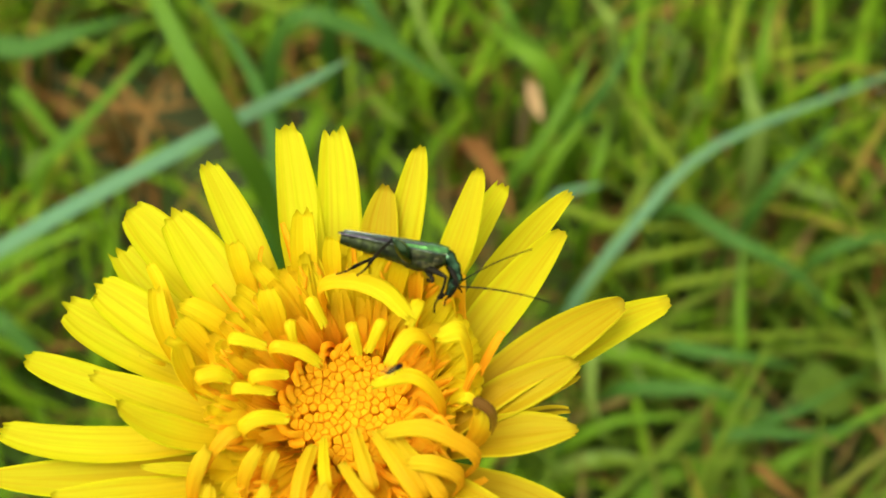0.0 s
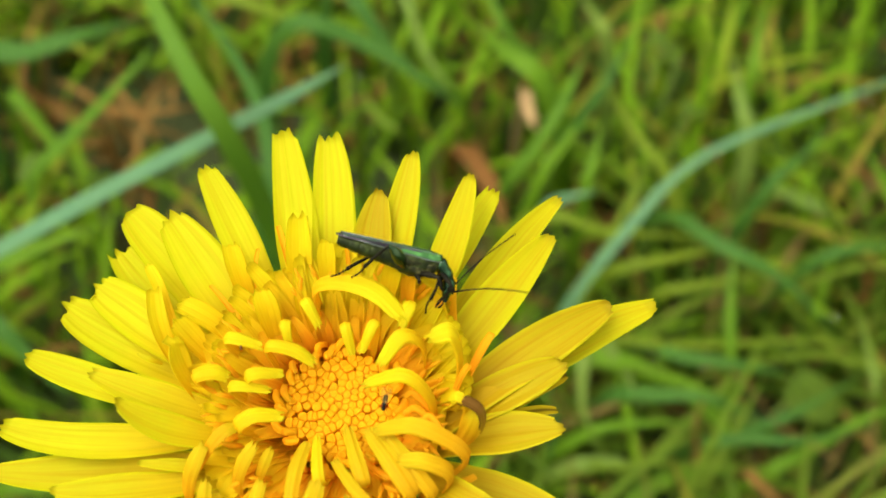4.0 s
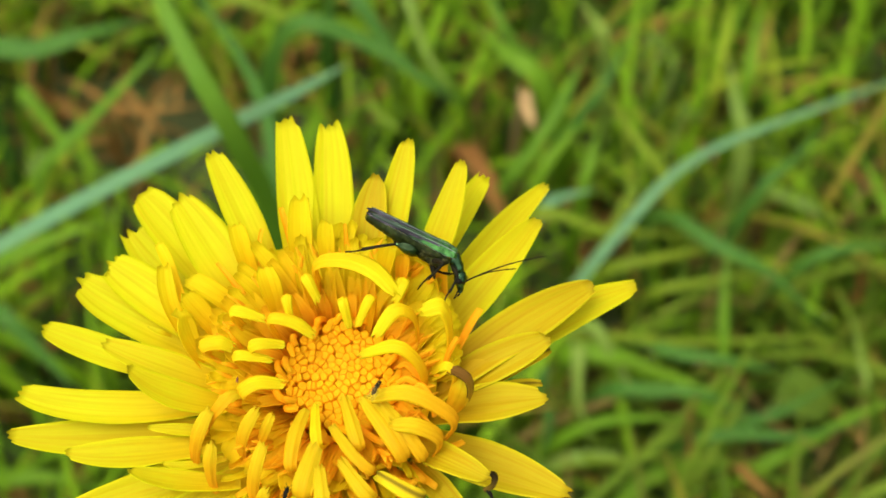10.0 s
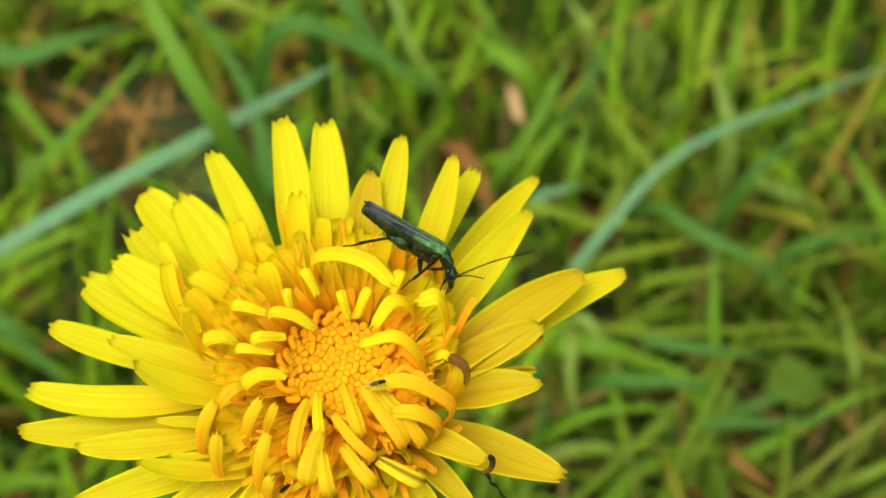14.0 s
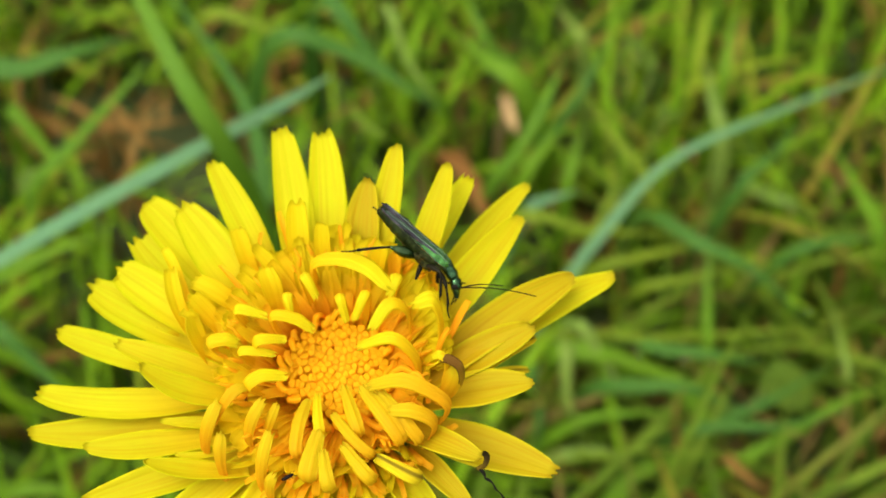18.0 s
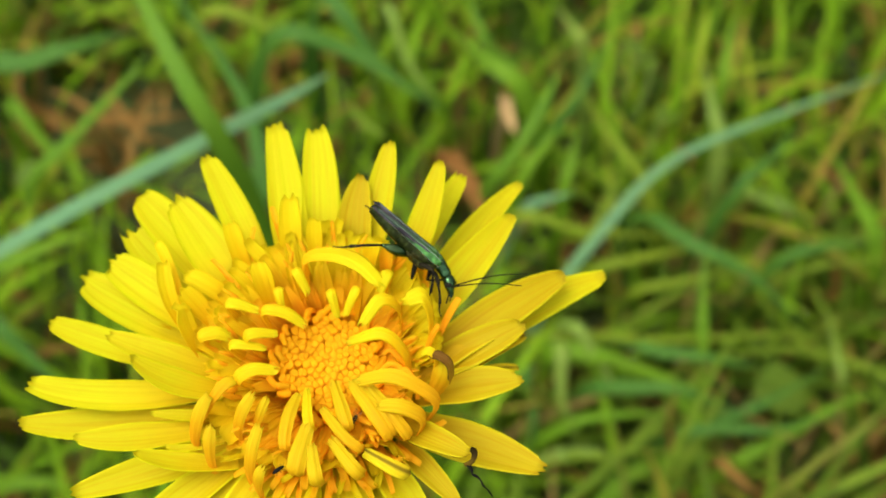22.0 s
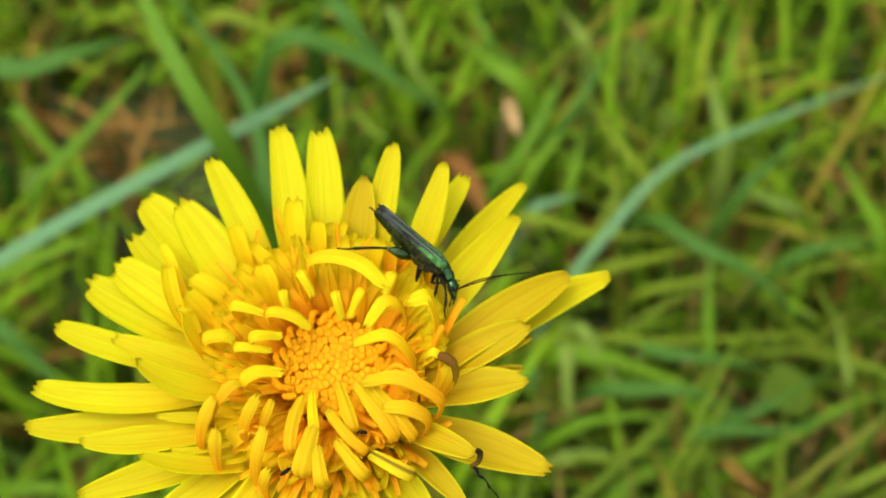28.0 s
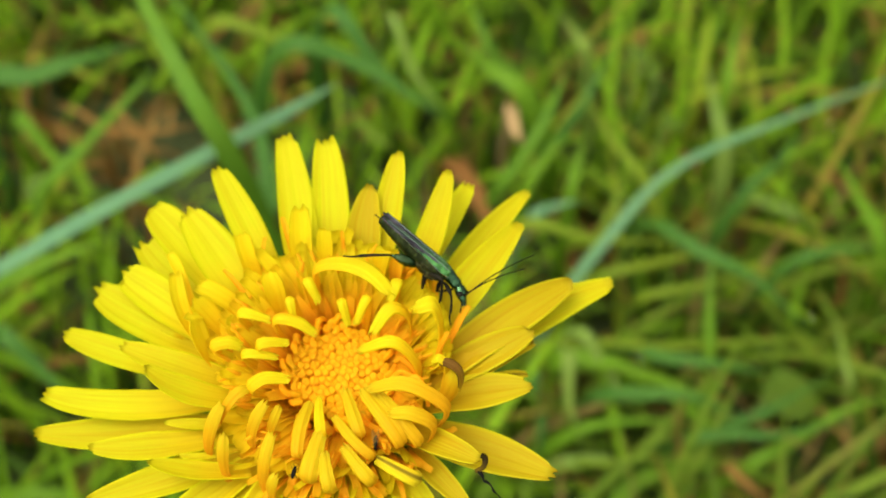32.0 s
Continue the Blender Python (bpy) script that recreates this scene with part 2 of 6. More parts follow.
PALE = green_material("pale_green_blade", (0.155, 0.25, 0.034), (0.175, 0.28, 0.042), (0.195, 0.305, 0.05), share=0.35)
OLIVE = green_material("yellowish_blade", (0.13, 0.22, 0.012), (0.16, 0.25, 0.014), (0.2, 0.28, 0.018), share=0.4)
LEAFGREEN = green_material("dull_leaf", (0.06, 0.115, 0.008), (0.075, 0.135, 0.01), (0.09, 0.155, 0.012), share=0.3)
STALK = green_material("stalk_green", (0.12, 0.2, 0.03), (0.14, 0.22, 0.035), (0.16, 0.24, 0.04), share=0.0)
STRAW = green_material("dry_brown", (0.09, 0.05, 0.009), (0.17, 0.092, 0.018), (0.3, 0.18, 0.044), rough=0.7, share=0.2)
RUSTY = green_material("rusty_dry_leaf", (0.17, 0.08, 0.018), (0.19, 0.09, 0.02), (0.21, 0.1, 0.024), rough=0.8, share=0.2)
CREAM = green_material("cream_husk", (0.36, 0.25, 0.1), (0.41, 0.29, 0.125), (0.46, 0.34, 0.16), rough=0.7, share=0.2)


def soil_material():
    m, n, l = material("soil_and_thatch")
    tc = n.new("ShaderNodeTexCoord")
    a = noise_tex(n, l, 45.0, 6.0, tc.outputs["Object"])
    b = noise_tex(n, l, 6.0, 4.0, tc.outputs["Object"])
    r1 = ramp(n, [(0.3, (0.012, 0.008, 0.003)), (0.55, (0.035, 0.022, 0.007)), (0.75, (0.03, 0.045, 0.006))])
    l.new(a.outputs[0], r1.inputs[0])
    r2 = ramp(n, [(0.35, (0.025, 0.045, 0.005)), (0.65, (0.055, 0.11, 0.009))])
    l.new(b.outputs[0], r2.inputs[0])
    col = mix_colour(n, l, r1.outputs[0], r2.outputs[0], 0.5)
    p = n.new("ShaderNodeBsdfPrincipled")
    p.inputs["Roughness"].default_value = 0.95
    bump = n.new("ShaderNodeBump")
    bump.inputs["Strength"].default_value, bump.inputs["Distance"].default_value = 0.8, 0.004
    l.new(a.outputs[0], bump.inputs["Height"])
    l.new(bump.outputs[0], p.inputs["Normal"])
    l.new(col, p.inputs["Base Color"])
    o = n.new("ShaderNodeOutputMaterial")
    l.new(p.outputs[0], o.inputs["Surface"])
    return m


SOIL = soil_material()
THIN = ((-0.078, 0.154, 0.022), (-0.091, 0.166, 0.016), (-0.065, 0.156, 0.014), (-0.087, 0.114, 0.010), (0.063, 0.056, 0.012), (0.086, 0.055, 0.012), (-0.031, 0.176, 0.012), (-0.004, 0.135, 0.020), (0.033, 0.113, 0.014), (0.043, 0.094, 0.008), (0.081, 0.100, 0.008), (0.043, 0.070, 0.008), (0.085, 0.075, 0.008), (0.101, 0.062, 0.009), (0.053, 0.053, 0.008), (0.102, 0.139, 0.007), (0.117, 0.130, 0.007), (0.087, 0.190, 0.006))
LEAVES = ((0.083, 0.070, 0.036, 0.0068, 10, 8), (0.062, 0.162, 0.049, 0.0036, 60, 20), (0.066, 0.158, 0.049, 0.0032, 120, 15), (0.060, 0.168, 0.049, 0.0030, -30, 15), (0.067, 0.144, 0.045, 0.0036, 40, 10), (0.055, 0.124, 0.039, 0.0032, -20, 10), (-0.078, 0.119, 0.045, 0.0040, 70, 15), (-0.090, 0.126, 0.047, 0.0042, 200, 15), (0.074, 0.063, 0.037, 0.0034, 150, 12))

# ---- helpers of this scene ----
MM = 0.001


def mesh_of(name, verts, faces, uvs=None, smooth=True):
    me = bpy.data.meshes.new(name)
    me.from_pydata([tuple(v) for v in verts], [], faces)
    if uvs is not None:
        layer = me.uv_layers.new(name="UVMap")
        loops = np.empty(len(me.loops), dtype=np.int32)
        me.loops.foreach_get("vertex_index", loops)
        layer.data.foreach_set("uv", np.asarray(uvs, dtype=np.float32)[loops].ravel())
    if smooth:
        me.polygons.foreach_set("use_smooth", [True] * len(me.polygons))
    me.update()
    return me


def part_of(name, me, material_, parent, m=None, label=""):
    if material_ is not None and not me.materials:
        me.materials.append(material_)
    ob = new(name, me)
    ob.parent = parent
    if m is not None:
        ob.matrix_local = m
    if label:
        tagged(ob, label)
    return ob


def spline(points, n):
    """n + 1 places on a smooth line through three or four points."""
    pts = [Vector(p) for p in points]
    if len(pts) == 3:
        a, m, b = pts
        c = m * 2 - (a + b) * 0.5
        return [a * (1 - s) ** 2 + c * 2 * s * (1 - s) + b * s * s for s in (i / n for i in range(n + 1))]
    ext = [pts[0] * 2 - pts[1]] + pts + [pts[-1] * 2 - pts[-2]]
    out = []
    for i in range(n + 1):
        g = i / n * (len(pts) - 1)
        k = min(int(g), len(pts) - 2)
        s = g - k
        p0, p1, p2, p3 = ext[k:k + 4]
        out.append(0.5 * (2 * p1 + (p2 - p0) * s + (2 * p0 - 5 * p1 + 4 * p2 - p3) * s * s + (3 * p1 - p0 - 3 * p2 + p3) * s ** 3))
    return out


def tube(sections, n=16, cap=True):
    """A closed body from rings: x, y, z of the centre and the half-widths across and up, all in mm."""
    verts, faces, uvs = [], [], []
    for i, (x, y, z, ry, rz) in enumerate(sections):
        for k in range(n):
            a = 2 * math.pi * k / n
            verts.append(Vector((x, y + ry * math.cos(a), z + rz * math.sin(a))) * MM)
            uvs.append((k / n, i / (len(sections) - 1)))
    for i in range(len(sections) - 1):
        for k in range(n):
            a, b = i * n + k, i * n + (k + 1) % n
            faces.append((a, b, b + n, a + n))
    if cap:
        faces.append(tuple(range(n)))
        faces.append(tuple(range(len(sections) * n - 1, (len(sections) - 1) * n - 1, -1)))
    return mesh_of("tube", verts, faces, uvs)


def rod(points, radii, n=8):
    """A bent, tapering limb through points in mm."""
    verts, faces, uvs = [], [], []
    pts = [Vector(p) for p in points]
    for i, (p, r) in enumerate(zip(pts, radii)):
        t = (pts[min(i + 1, len(pts) - 1)] - pts[max(i - 1, 0)]).normalized()
        w = t.cross(Vector((0.03, 1, 0.05))).normalized()
        u = w.cross(t)
        for k in range(n):
            a = 2 * math.pi * k / n
            verts.append((p + w * r * math.cos(a) + u * r * math.sin(a)) * MM)
            uvs.append((k / n, i / (len(pts) - 1)))
    for i in range(len(pts) - 1):
        for k in range(n):
            a, b = i * n + k, i * n + (k + 1) % n
            faces.append((a, b, b + n, a + n))
    faces.append(tuple(range(n - 1, -1, -1)))
    faces.append(tuple(range((len(pts) - 1) * n, len(pts) * n)))
    return mesh_of("rod", verts, faces, uvs)


# ---- ground and grass ----
def ground_sheet():
    """One sheet that reaches the horizon, finely uneven near the flower."""
    rings = [0.0, 0.03, 0.06, 0.09, 0.12, 0.15, 0.18, 0.22, 0.27, 0.33, 0.4, 0.5, 0.65, 0.9, 1.4, 3, 8, 30, 120, 600]
    n = 64
    verts, faces = [Vector((0, 0.1, 0))], []
    for r in rings[1:]:
        for i in range(n):
            a = 2 * math.pi * i / n
            x, y = r * math.cos(a), 0.1 + r * math.sin(a)
            h = noise.noise(Vector((x * 25, y * 25, 0))) * 0.005 * min(1, r * 10) if r < 2 else 0
            verts.append(Vector((x, y, h)))
    for i in range(n):
        faces.append((0, 1 + i, 1 + (i + 1) % n))
    for k in range(len(rings) - 2):
        for i in range(n):
            a, b = 1 + k * n + i, 1 + k * n + (i + 1) % n
            faces.append((a, a + n, b + n, b))
    ob = new("ground", mesh_of("ground", verts, faces))
    ob.data.materials.append(SOIL)
    tagged(ob, "dark damp soil with old thatch under meadow grass", "ground", kind="structure")


ground_sheet()


def blade_field(name, count, area, length, width, lean, seed, mat, label, heading=None, density=None, k=9):
    """Many curved, folded blades in one mesh. area: x0, x1, y0, y1; heading: mean and spread of the direction of lean, degrees."""
    rng = np.random.default_rng(seed)
    x = rng.uniform(area[0], area[1], count)
    y = rng.uniform(area[2], area[3], count)
    if density is not None:
        keep = rng.uniform(0, 1, count) < density(x, y)
        x, y = x[keep], y[keep]
    n = len(x)
    ln = rng.uniform(*length, n) * rng.uniform(0.75, 1.1, n)
    wd = rng.uniform(*width, n)
    az = rng.uniform(0, 2 * math.pi, n) if heading is None else np.radians(rng.normal(heading[0], heading[1], n))
    e0 = np.radians(rng.uniform(62, 88, n))
    bend = np.radians(rng.uniform(*lean, n))
    side = rng.normal(0, 0.16, n)
    fold = rng.uniform(0.1, 0.35, n)
    s = np.linspace(0, 1, k)
    verts = np.zeros((n, k, 3, 3))
    uv = np.zeros((n, k, 3, 2))
    px, py, pz = x.copy(), y.copy(), np.full(n, -0.003)
    for j in range(k):
        e = e0 - bend * s[j] ** 1.3
        a = az + side * s[j]
        dx, dy, dz = np.cos(e) * np.cos(a), np.cos(e) * np.sin(a), np.sin(e)
        if j:
            px, py, pz = px + dx * ln / (k - 1), py + dy * ln / (k - 1), np.maximum(pz + dz * ln / (k - 1), 0.004)
        w = wd * (0.75 + 0.45 * s[j]) * (1 - s[j] ** 2.6) ** 0.8 + 0.0001
        wx, wy = -np.sin(a), np.cos(a)
        nx, ny, nz = -np.sin(e) * np.cos(a), -np.sin(e) * np.sin(a), np.cos(e)
        for c, u in enumerate((-0.5, 0.0, 0.5)):
            lift = fold * wd * (abs(u) * 2)
            verts[:, j, c] = np.stack([px + wx * w * u + nx * lift, py + wy * w * u + ny * lift, pz + nz * lift], 1)
            uv[:, j, c] = (u + 0.5, s[j])
    v = verts.reshape(-1, 3)
    base = (np.arange(n) * k * 3)[:, None, None]
    quad = []
    for j in range(k - 1):
        for c in range(2):
            quad.append((j * 3 + c, j * 3 + c + 1, j * 3 + 3 + c + 1, j * 3 + 3 + c))
    f = (base + np.array(quad)[None]).reshape(-1, 4)
    me = bpy.data.meshes.new(name)
    me.from_pydata(v.tolist(), [], f.tolist())
    layer = me.uv_layers.new(name="UVMap")
    layer.data.foreach_set("uv", uv.reshape(-1, 2).astype(np.float32)[f.ravel()].ravel())
    me.polygons.foreach_set("use_smooth", [True] * len(me.polygons))
    me.update()
    ob = new(name, me)
    me.materials.append(mat)
    return tagged(ob, label, "grass", kind="stuff")


def near_patch(x, y):
    """1 in the densely grown patch round the flower, fading out unevenly at its rim."""
    d = np.hypot((x - 0.03) / 0.34, (y - 0.15) / 0.3) + 0.12 * np.sin(9 * np.arctan2(y - 0.15, x - 0.03))
    return np.clip((1.15 - d) / 0.4, 0, 1)


def thin_spots(x, y):
    """Fewer blades where old brown thatch shows."""
    keep = np.ones_like(x)
    for sx, sy, r in THIN:
        keep -= 0.8 * np.exp(-((x - sx) ** 2 + (y - sy) ** 2) / (2 * r * r))
    return np.clip(keep, 0, 1) * near_patch(x, y)


blade_field("grass", 7600, (-0.38, 0.44, -0.2, 0.5), (0.04, 0.08), (0.0013, 0.0036), (20, 100), 3, GRASS,
            "green meadow grass with yellowing tips", heading=(72, 72), density=lambda x, y: thin_spots(x, y) * np.where((x > 0.03) & (y < 0.1), 0.2, 1.0))
blade_field("grass_lying", 1500, (0.0, 0.3, -0.05, 0.12), (0.045, 0.09), (0.001, 0.003), (45, 105), 6, DULL,
            "long green grass blades lying over each other", heading=(12, 62), density=thin_spots)
# UNDER's dark colour stands for the shade beneath the longer blades
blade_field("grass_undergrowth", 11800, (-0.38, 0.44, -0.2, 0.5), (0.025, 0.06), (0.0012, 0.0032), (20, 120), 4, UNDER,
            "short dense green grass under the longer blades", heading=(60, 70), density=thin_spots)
blade_field("grass_thatch", 3400, (-0.38, 0.44, -0.2, 0.5), (0.02, 0.06), (0.001, 0.003), (70, 140), 5, STRAW,
            "brown dry thatch lying between green grass blades", density=near_patch)
blade_field("grass_around", 60000, (-2.6, 2.6, -2.5, 2.7), (0.045, 0.1), (0.0022, 0.006), (15, 100), 8, GRASS,
            "green meadow grass all round the flower", density=lambda x, y: (1 - near_patch(x, y)) * np.exp(-np.hypot(x, y - 0.1) / 1.0), k=5)


def long_blade(mat, width, points, label, fold=0.18, tip=0.9, name="grass_blade"):
    """One broad blade: points are metres, root first; width in mm; a folded keel and a tapering tip."""
    n = 18
    line = spline(points, n)
    verts, faces, uvs = [], [], []
    for i, p in enumerate(line):
        s = i / n
        t = (line[min(i + 1, n)] - line[max(i - 1, 0)]).normalized()
        w = t.cross(Vector((0.1, -0.35, 1.0))).normalized()
        up = w.cross(t).normalized()
        half = width * MM * 0.5 * (0.7 + 0.3 * min(1, s * 3)) * max(0.05, 1 - max(0, (s - 1 + tip) / tip) ** 2.4)
        for side in (0, 1):
            for u in (-1, -0.5, 0, 0.5, 1):
                verts.append(p + w * half * u + up * (abs(u) * fold * half - side * 0.00015))
                uvs.append((u * 0.5 + 0.5, s))
    for i in range(n):
        a, b = i * 10, i * 10 + 10
        for c in range(4):
            faces.append((a + c, a + c + 1, b + c + 1, b + c))
            faces.append((a + 5 + c, b + 5 + c, b + 6 + c, a + 6 + c))
        faces.append((a, b, b + 5, a + 5))
        faces.append((a + 4, a + 9, b + 9, b + 4))
    ob = new(name, mesh_of("blade", verts, faces, uvs))
    ob.data.materials.append(mat)
    return tagged(ob, label, "grass blade", group="long grass blades")


def broad_leaf(x, y, z, r, turn, tilt):
    """A small rounded leaf with a sunken midrib, on its own stalk that stands in the grass."""
    leaf = tagged(new("meadow_leaf"), "small rounded light green leaf low in the grass", "leaf", group="small meadow leaves")
    leaf.location = (x, y, 0)
    n, k = 10, 12
    top, low, faces, uvs = [], [], [], []
    m = Matrix.Translation((0, 0, z)) @ Matrix.Rotation(radians(turn), 4, "Z") @ Matrix.Rotation(radians(tilt), 4, "Y")
    for i in range(n + 1):
        s = i / n
        w = r * math.sin(math.pi * min(1, 0.04 + s * 0.96)) ** 0.62
        for j in range(k + 1):
            u = j / k * 2 - 1
            h = 0.18 * r * abs(u) ** 0.7 * math.sin(math.pi * s) - 0.25 * r * s * s + 0.03 * r * math.sin(9 * s + 5 * abs(u))
            top.append(m @ Vector((2.1 * r * s, w * u, h)))
            low.append(m @ Vector((2.1 * r * s, w * u, h - 0.0002)))
            uvs.append((j / k, s))
    off, q = len(top), k + 1
    for i in range(n):
        for j in range(k):
            a = i * q + j
            faces.append((a, a + q, a + q + 1, a + 1))
            faces.append((off + a, off + a + 1, off + a + q + 1, off + a + q))
        for j in (0, k):
            a = i * q + j
            faces.append((a, off + a, off + a + q, a + q))
    part_of("leaf_blade", mesh_of("leaf", top + low, faces, uvs + uvs), LEAFGREEN, leaf)
    foot = m @ Vector((0, 0, 0))
    part_of("leaf_stalk", rod([(foot.x * 1000 - 3, foot.y * 1000, -2), (foot.x * 1000 - 1.5, foot.y * 1000, z * 500), (foot.x * 1000, foot.y * 1000, z * 1000)], (0.5, 0.45, 0.4)), STALK, leaf)


for leaf_at in LEAVES:
    broad_leaf(*leaf_at)

long_blade(BLUEGREEN, 2.7, [(0.028, 0.084, -0.002), (0.033, 0.088, 0.039), (0.046, 0.099, 0.059), (0.063, 0.114, 0.067), (0.095, 0.128, 0.070), (0.128, 0.146, 0.065)], "long blue-green grass blade arching over the shorter grass")
long_blade(BLUEGREEN, 2.8, [(-0.173, 0.086, -0.002), (-0.098, 0.065, 0.080), (-0.067, 0.065, 0.105), (-0.049, 0.073, 0.111), (-0.031, 0.085, 0.112), (-0.021, 0.097, 0.107), (-0.012, 0.107, 0.104)], "broad blue-green grass blade leaning across the meadow", tip=0.3)
long_blade(FRESH, 4.2, [(-0.022, 0.078, -0.002), (-0.024, 0.077, 0.087), (-0.027, 0.076, 0.119), (-0.034, 0.084, 0.131), (-0.047, 0.109, 0.135), (-0.079, 0.177, 0.125)], "broad bright green grass blade standing upright")
long_blade(TEAL, 4.1, [(-0.031, 0.077, -0.002), (-0.030, 0.083, 0.069), (-0.027, 0.094, 0.087), (-0.034, 0.116, 0.091), (-0.059, 0.155, 0.091)], "dark green grass blade beside a brighter one")
long_blade(TEAL, 5.6, [(-0.114, 0.140, -0.002), (-0.105, 0.139, 0.065), (-0.087, 0.136, 0.075), (-0.074, 0.140, 0.077), (-0.065, 0.152, 0.069)], "dull green broad grass blade with a bent tip")
long_blade(TEAL, 4.1, [(0.055, 0.122, -0.002), (0.059, 0.117, 0.039), (0.070, 0.104, 0.047), (0.084, 0.096, 0.045), (0.097, 0.088, 0.035)], "dark green grass blade lying low among the others")
long_blade(FRESH, 3.0, [(-0.099, 0.118, -0.002), (-0.093, 0.119, 0.045), (-0.077, 0.124, 0.063), (-0.065, 0.130, 0.073), (-0.058, 0.138, 0.077)], "narrow green grass blade")
long_blade(TEAL, 3.0, [(0.030, 0.131, -0.002), (0.032, 0.131, 0.041), (0.038, 0.130, 0.059), (0.044, 0.135, 0.069), (0.051, 0.147, 0.073)], "narrow green grass blade")
long_blade(MEADOW, 3.3, [(0.014, 0.144, -0.002), (0.011, 0.144, 0.047), (0.003, 0.144, 0.061), (-0.001, 0.149, 0.067), (-0.005, 0.160, 0.069)], "narrow green grass blade")
long_blade(TEAL, 3.4, [(0.045, 0.088, -0.002), (0.049, 0.085, 0.033), (0.060, 0.077, 0.043), (0.073, 0.074, 0.045), (0.086, 0.075, 0.037)], "green grass blade lying flat")
long_blade(TEAL, 3.1, [(0.060, 0.058, -0.002), (0.063, 0.058, 0.031), (0.070, 0.060, 0.041), (0.080, 0.062, 0.047), (0.097, 0.072, 0.045)], "green grass blade lying flat")
long_blade(PALE, 4.2, [(0.087, 0.129, -0.002), (0.088, 0.126, 0.035), (0.093, 0.121, 0.041), (0.098, 0.118, 0.041), (0.107, 0.119, 0.033)], "short pale grass blade lying low")
long_blade(DULL, 2.6, [(-0.015, 0.133, -0.002), (-0.013, 0.129, 0.063), (-0.007, 0.120, 0.071), (-0.003, 0.118, 0.069), (-0.002, 0.124, 0.055)], "dull curled grass blade")
long_blade(FRESH, 3.7, [(0.032, 0.155, -0.002), (0.030, 0.155, 0.047), (0.023, 0.155, 0.059), (0.019, 0.159, 0.065), (0.016, 0.168, 0.067)], "bright green grass blade")
long_blade(FRESH, 3.6, [(0.018, 0.124, -0.002), (0.021, 0.125, 0.037), (0.028, 0.128, 0.051), (0.035, 0.137, 0.059), (0.041, 0.151, 0.063)], "bright green grass blade leaning over")
long_blade(STRAW, 2.3, [(-0.085, 0.159, -0.002), (-0.082, 0.156, 0.039), (-0.074, 0.147, 0.043), (-0.068, 0.140, 0.043), (-0.065, 0.135, 0.037)], "dry reddish brown leaf lying in the thatch")
long_blade(STRAW, 2.4, [(-0.086, 0.149, -0.002), (-0.082, 0.147, 0.039), (-0.072, 0.144, 0.043), (-0.063, 0.144, 0.045), (-0.056, 0.149, 0.041)], "dry orange brown stalk lying in the thatch")
long_blade(RUSTY, 5.2, [(0.008, 0.152, -0.002), (0.009, 0.148, 0.025), (0.012, 0.140, 0.034), (0.016, 0.132, 0.036), (0.0194, 0.124, 0.036), (0.0215, 0.116, 0.034)], "dry reddish brown leaf lying in the grass", tip=0.5)
long_blade(STRAW, 2.0, [(0.063, 0.051, -0.002), (0.062, 0.053, 0.029), (0.061, 0.057, 0.039), (0.059, 0.059, 0.049), (0.060, 0.062, 0.055)], "dry brown stem standing in the grass")
long_blade(STRAW, 2.6, [(0.070, 0.055, -0.002), (0.071, 0.054, 0.033), (0.074, 0.050, 0.037), (0.077, 0.047, 0.037), (0.082, 0.045, 0.033)], "dry brown stem lying in the grass")
long_blade(CREAM, 3.5, [(0.025, 0.151, -0.002), (0.026, 0.148, 0.047), (0.027, 0.140, 0.051), (0.028, 0.136, 0.051), (0.030, 0.136, 0.047)], "small pale cream husk caught in the grass")
long_blade(TEAL, 3.6, [(0.038, 0.072, -0.002), (0.042, 0.071, 0.033), (0.054, 0.068, 0.043), (0.065, 0.066, 0.045), (0.080, 0.063, 0.037)], "green grass blade lying flat")
long_blade(TEAL, 2.8, [(0.056, 0.058, -0.002), (0.059, 0.058, 0.035), (0.070, 0.058, 0.043), (0.082, 0.057, 0.045), (0.100, 0.063, 0.039)], "green grass blade lying flat")
long_blade(PALE, 3.8, [(0.037, 0.086, -0.002), (0.037, 0.085, 0.028), (0.037, 0.077, 0.046), (0.037, 0.067, 0.040), (0.040, 0.059, 0.035)], "pale green grass blade bent over at its tip")
long_blade(PALE, 3.4, [(0.035, 0.087, -0.002), (0.036, 0.087, 0.030), (0.040, 0.081, 0.048), (0.045, 0.075, 0.044), (0.051, 0.067, 0.039)], "pale yellowish grass blade hanging over")
long_blade(MEADOW, 3.3, [(0.070, 0.063, -0.002), (0.070, 0.065, 0.025), (0.070, 0.074, 0.040), (0.070, 0.087, 0.049), (0.071, 0.096, 0.054)], "upright green grass blade")
long_blade(PALE, 2.4, [(0.103, 0.066, -0.002), (0.103, 0.067, 0.024), (0.102, 0.071, 0.039), (0.101, 0.077, 0.042), (0.099, 0.085, 0.047)], "narrow pale blue-green grass blade")
long_blade(MEADOW, 5.3, [(0.028, 0.079, -0.002), (0.029, 0.079, 0.027), (0.038, 0.077, 0.044), (0.055, 0.073, 0.042), (0.074, 0.067, 0.038)], "broad green grass blade lying across others")
long_blade(MEADOW, 3.0, [(0.028, 0.059, -0.002), (0.029, 0.059, 0.023), (0.038, 0.061, 0.038), (0.049, 0.063, 0.039), (0.063, 0.063, 0.040)], "green grass blade lying flat")
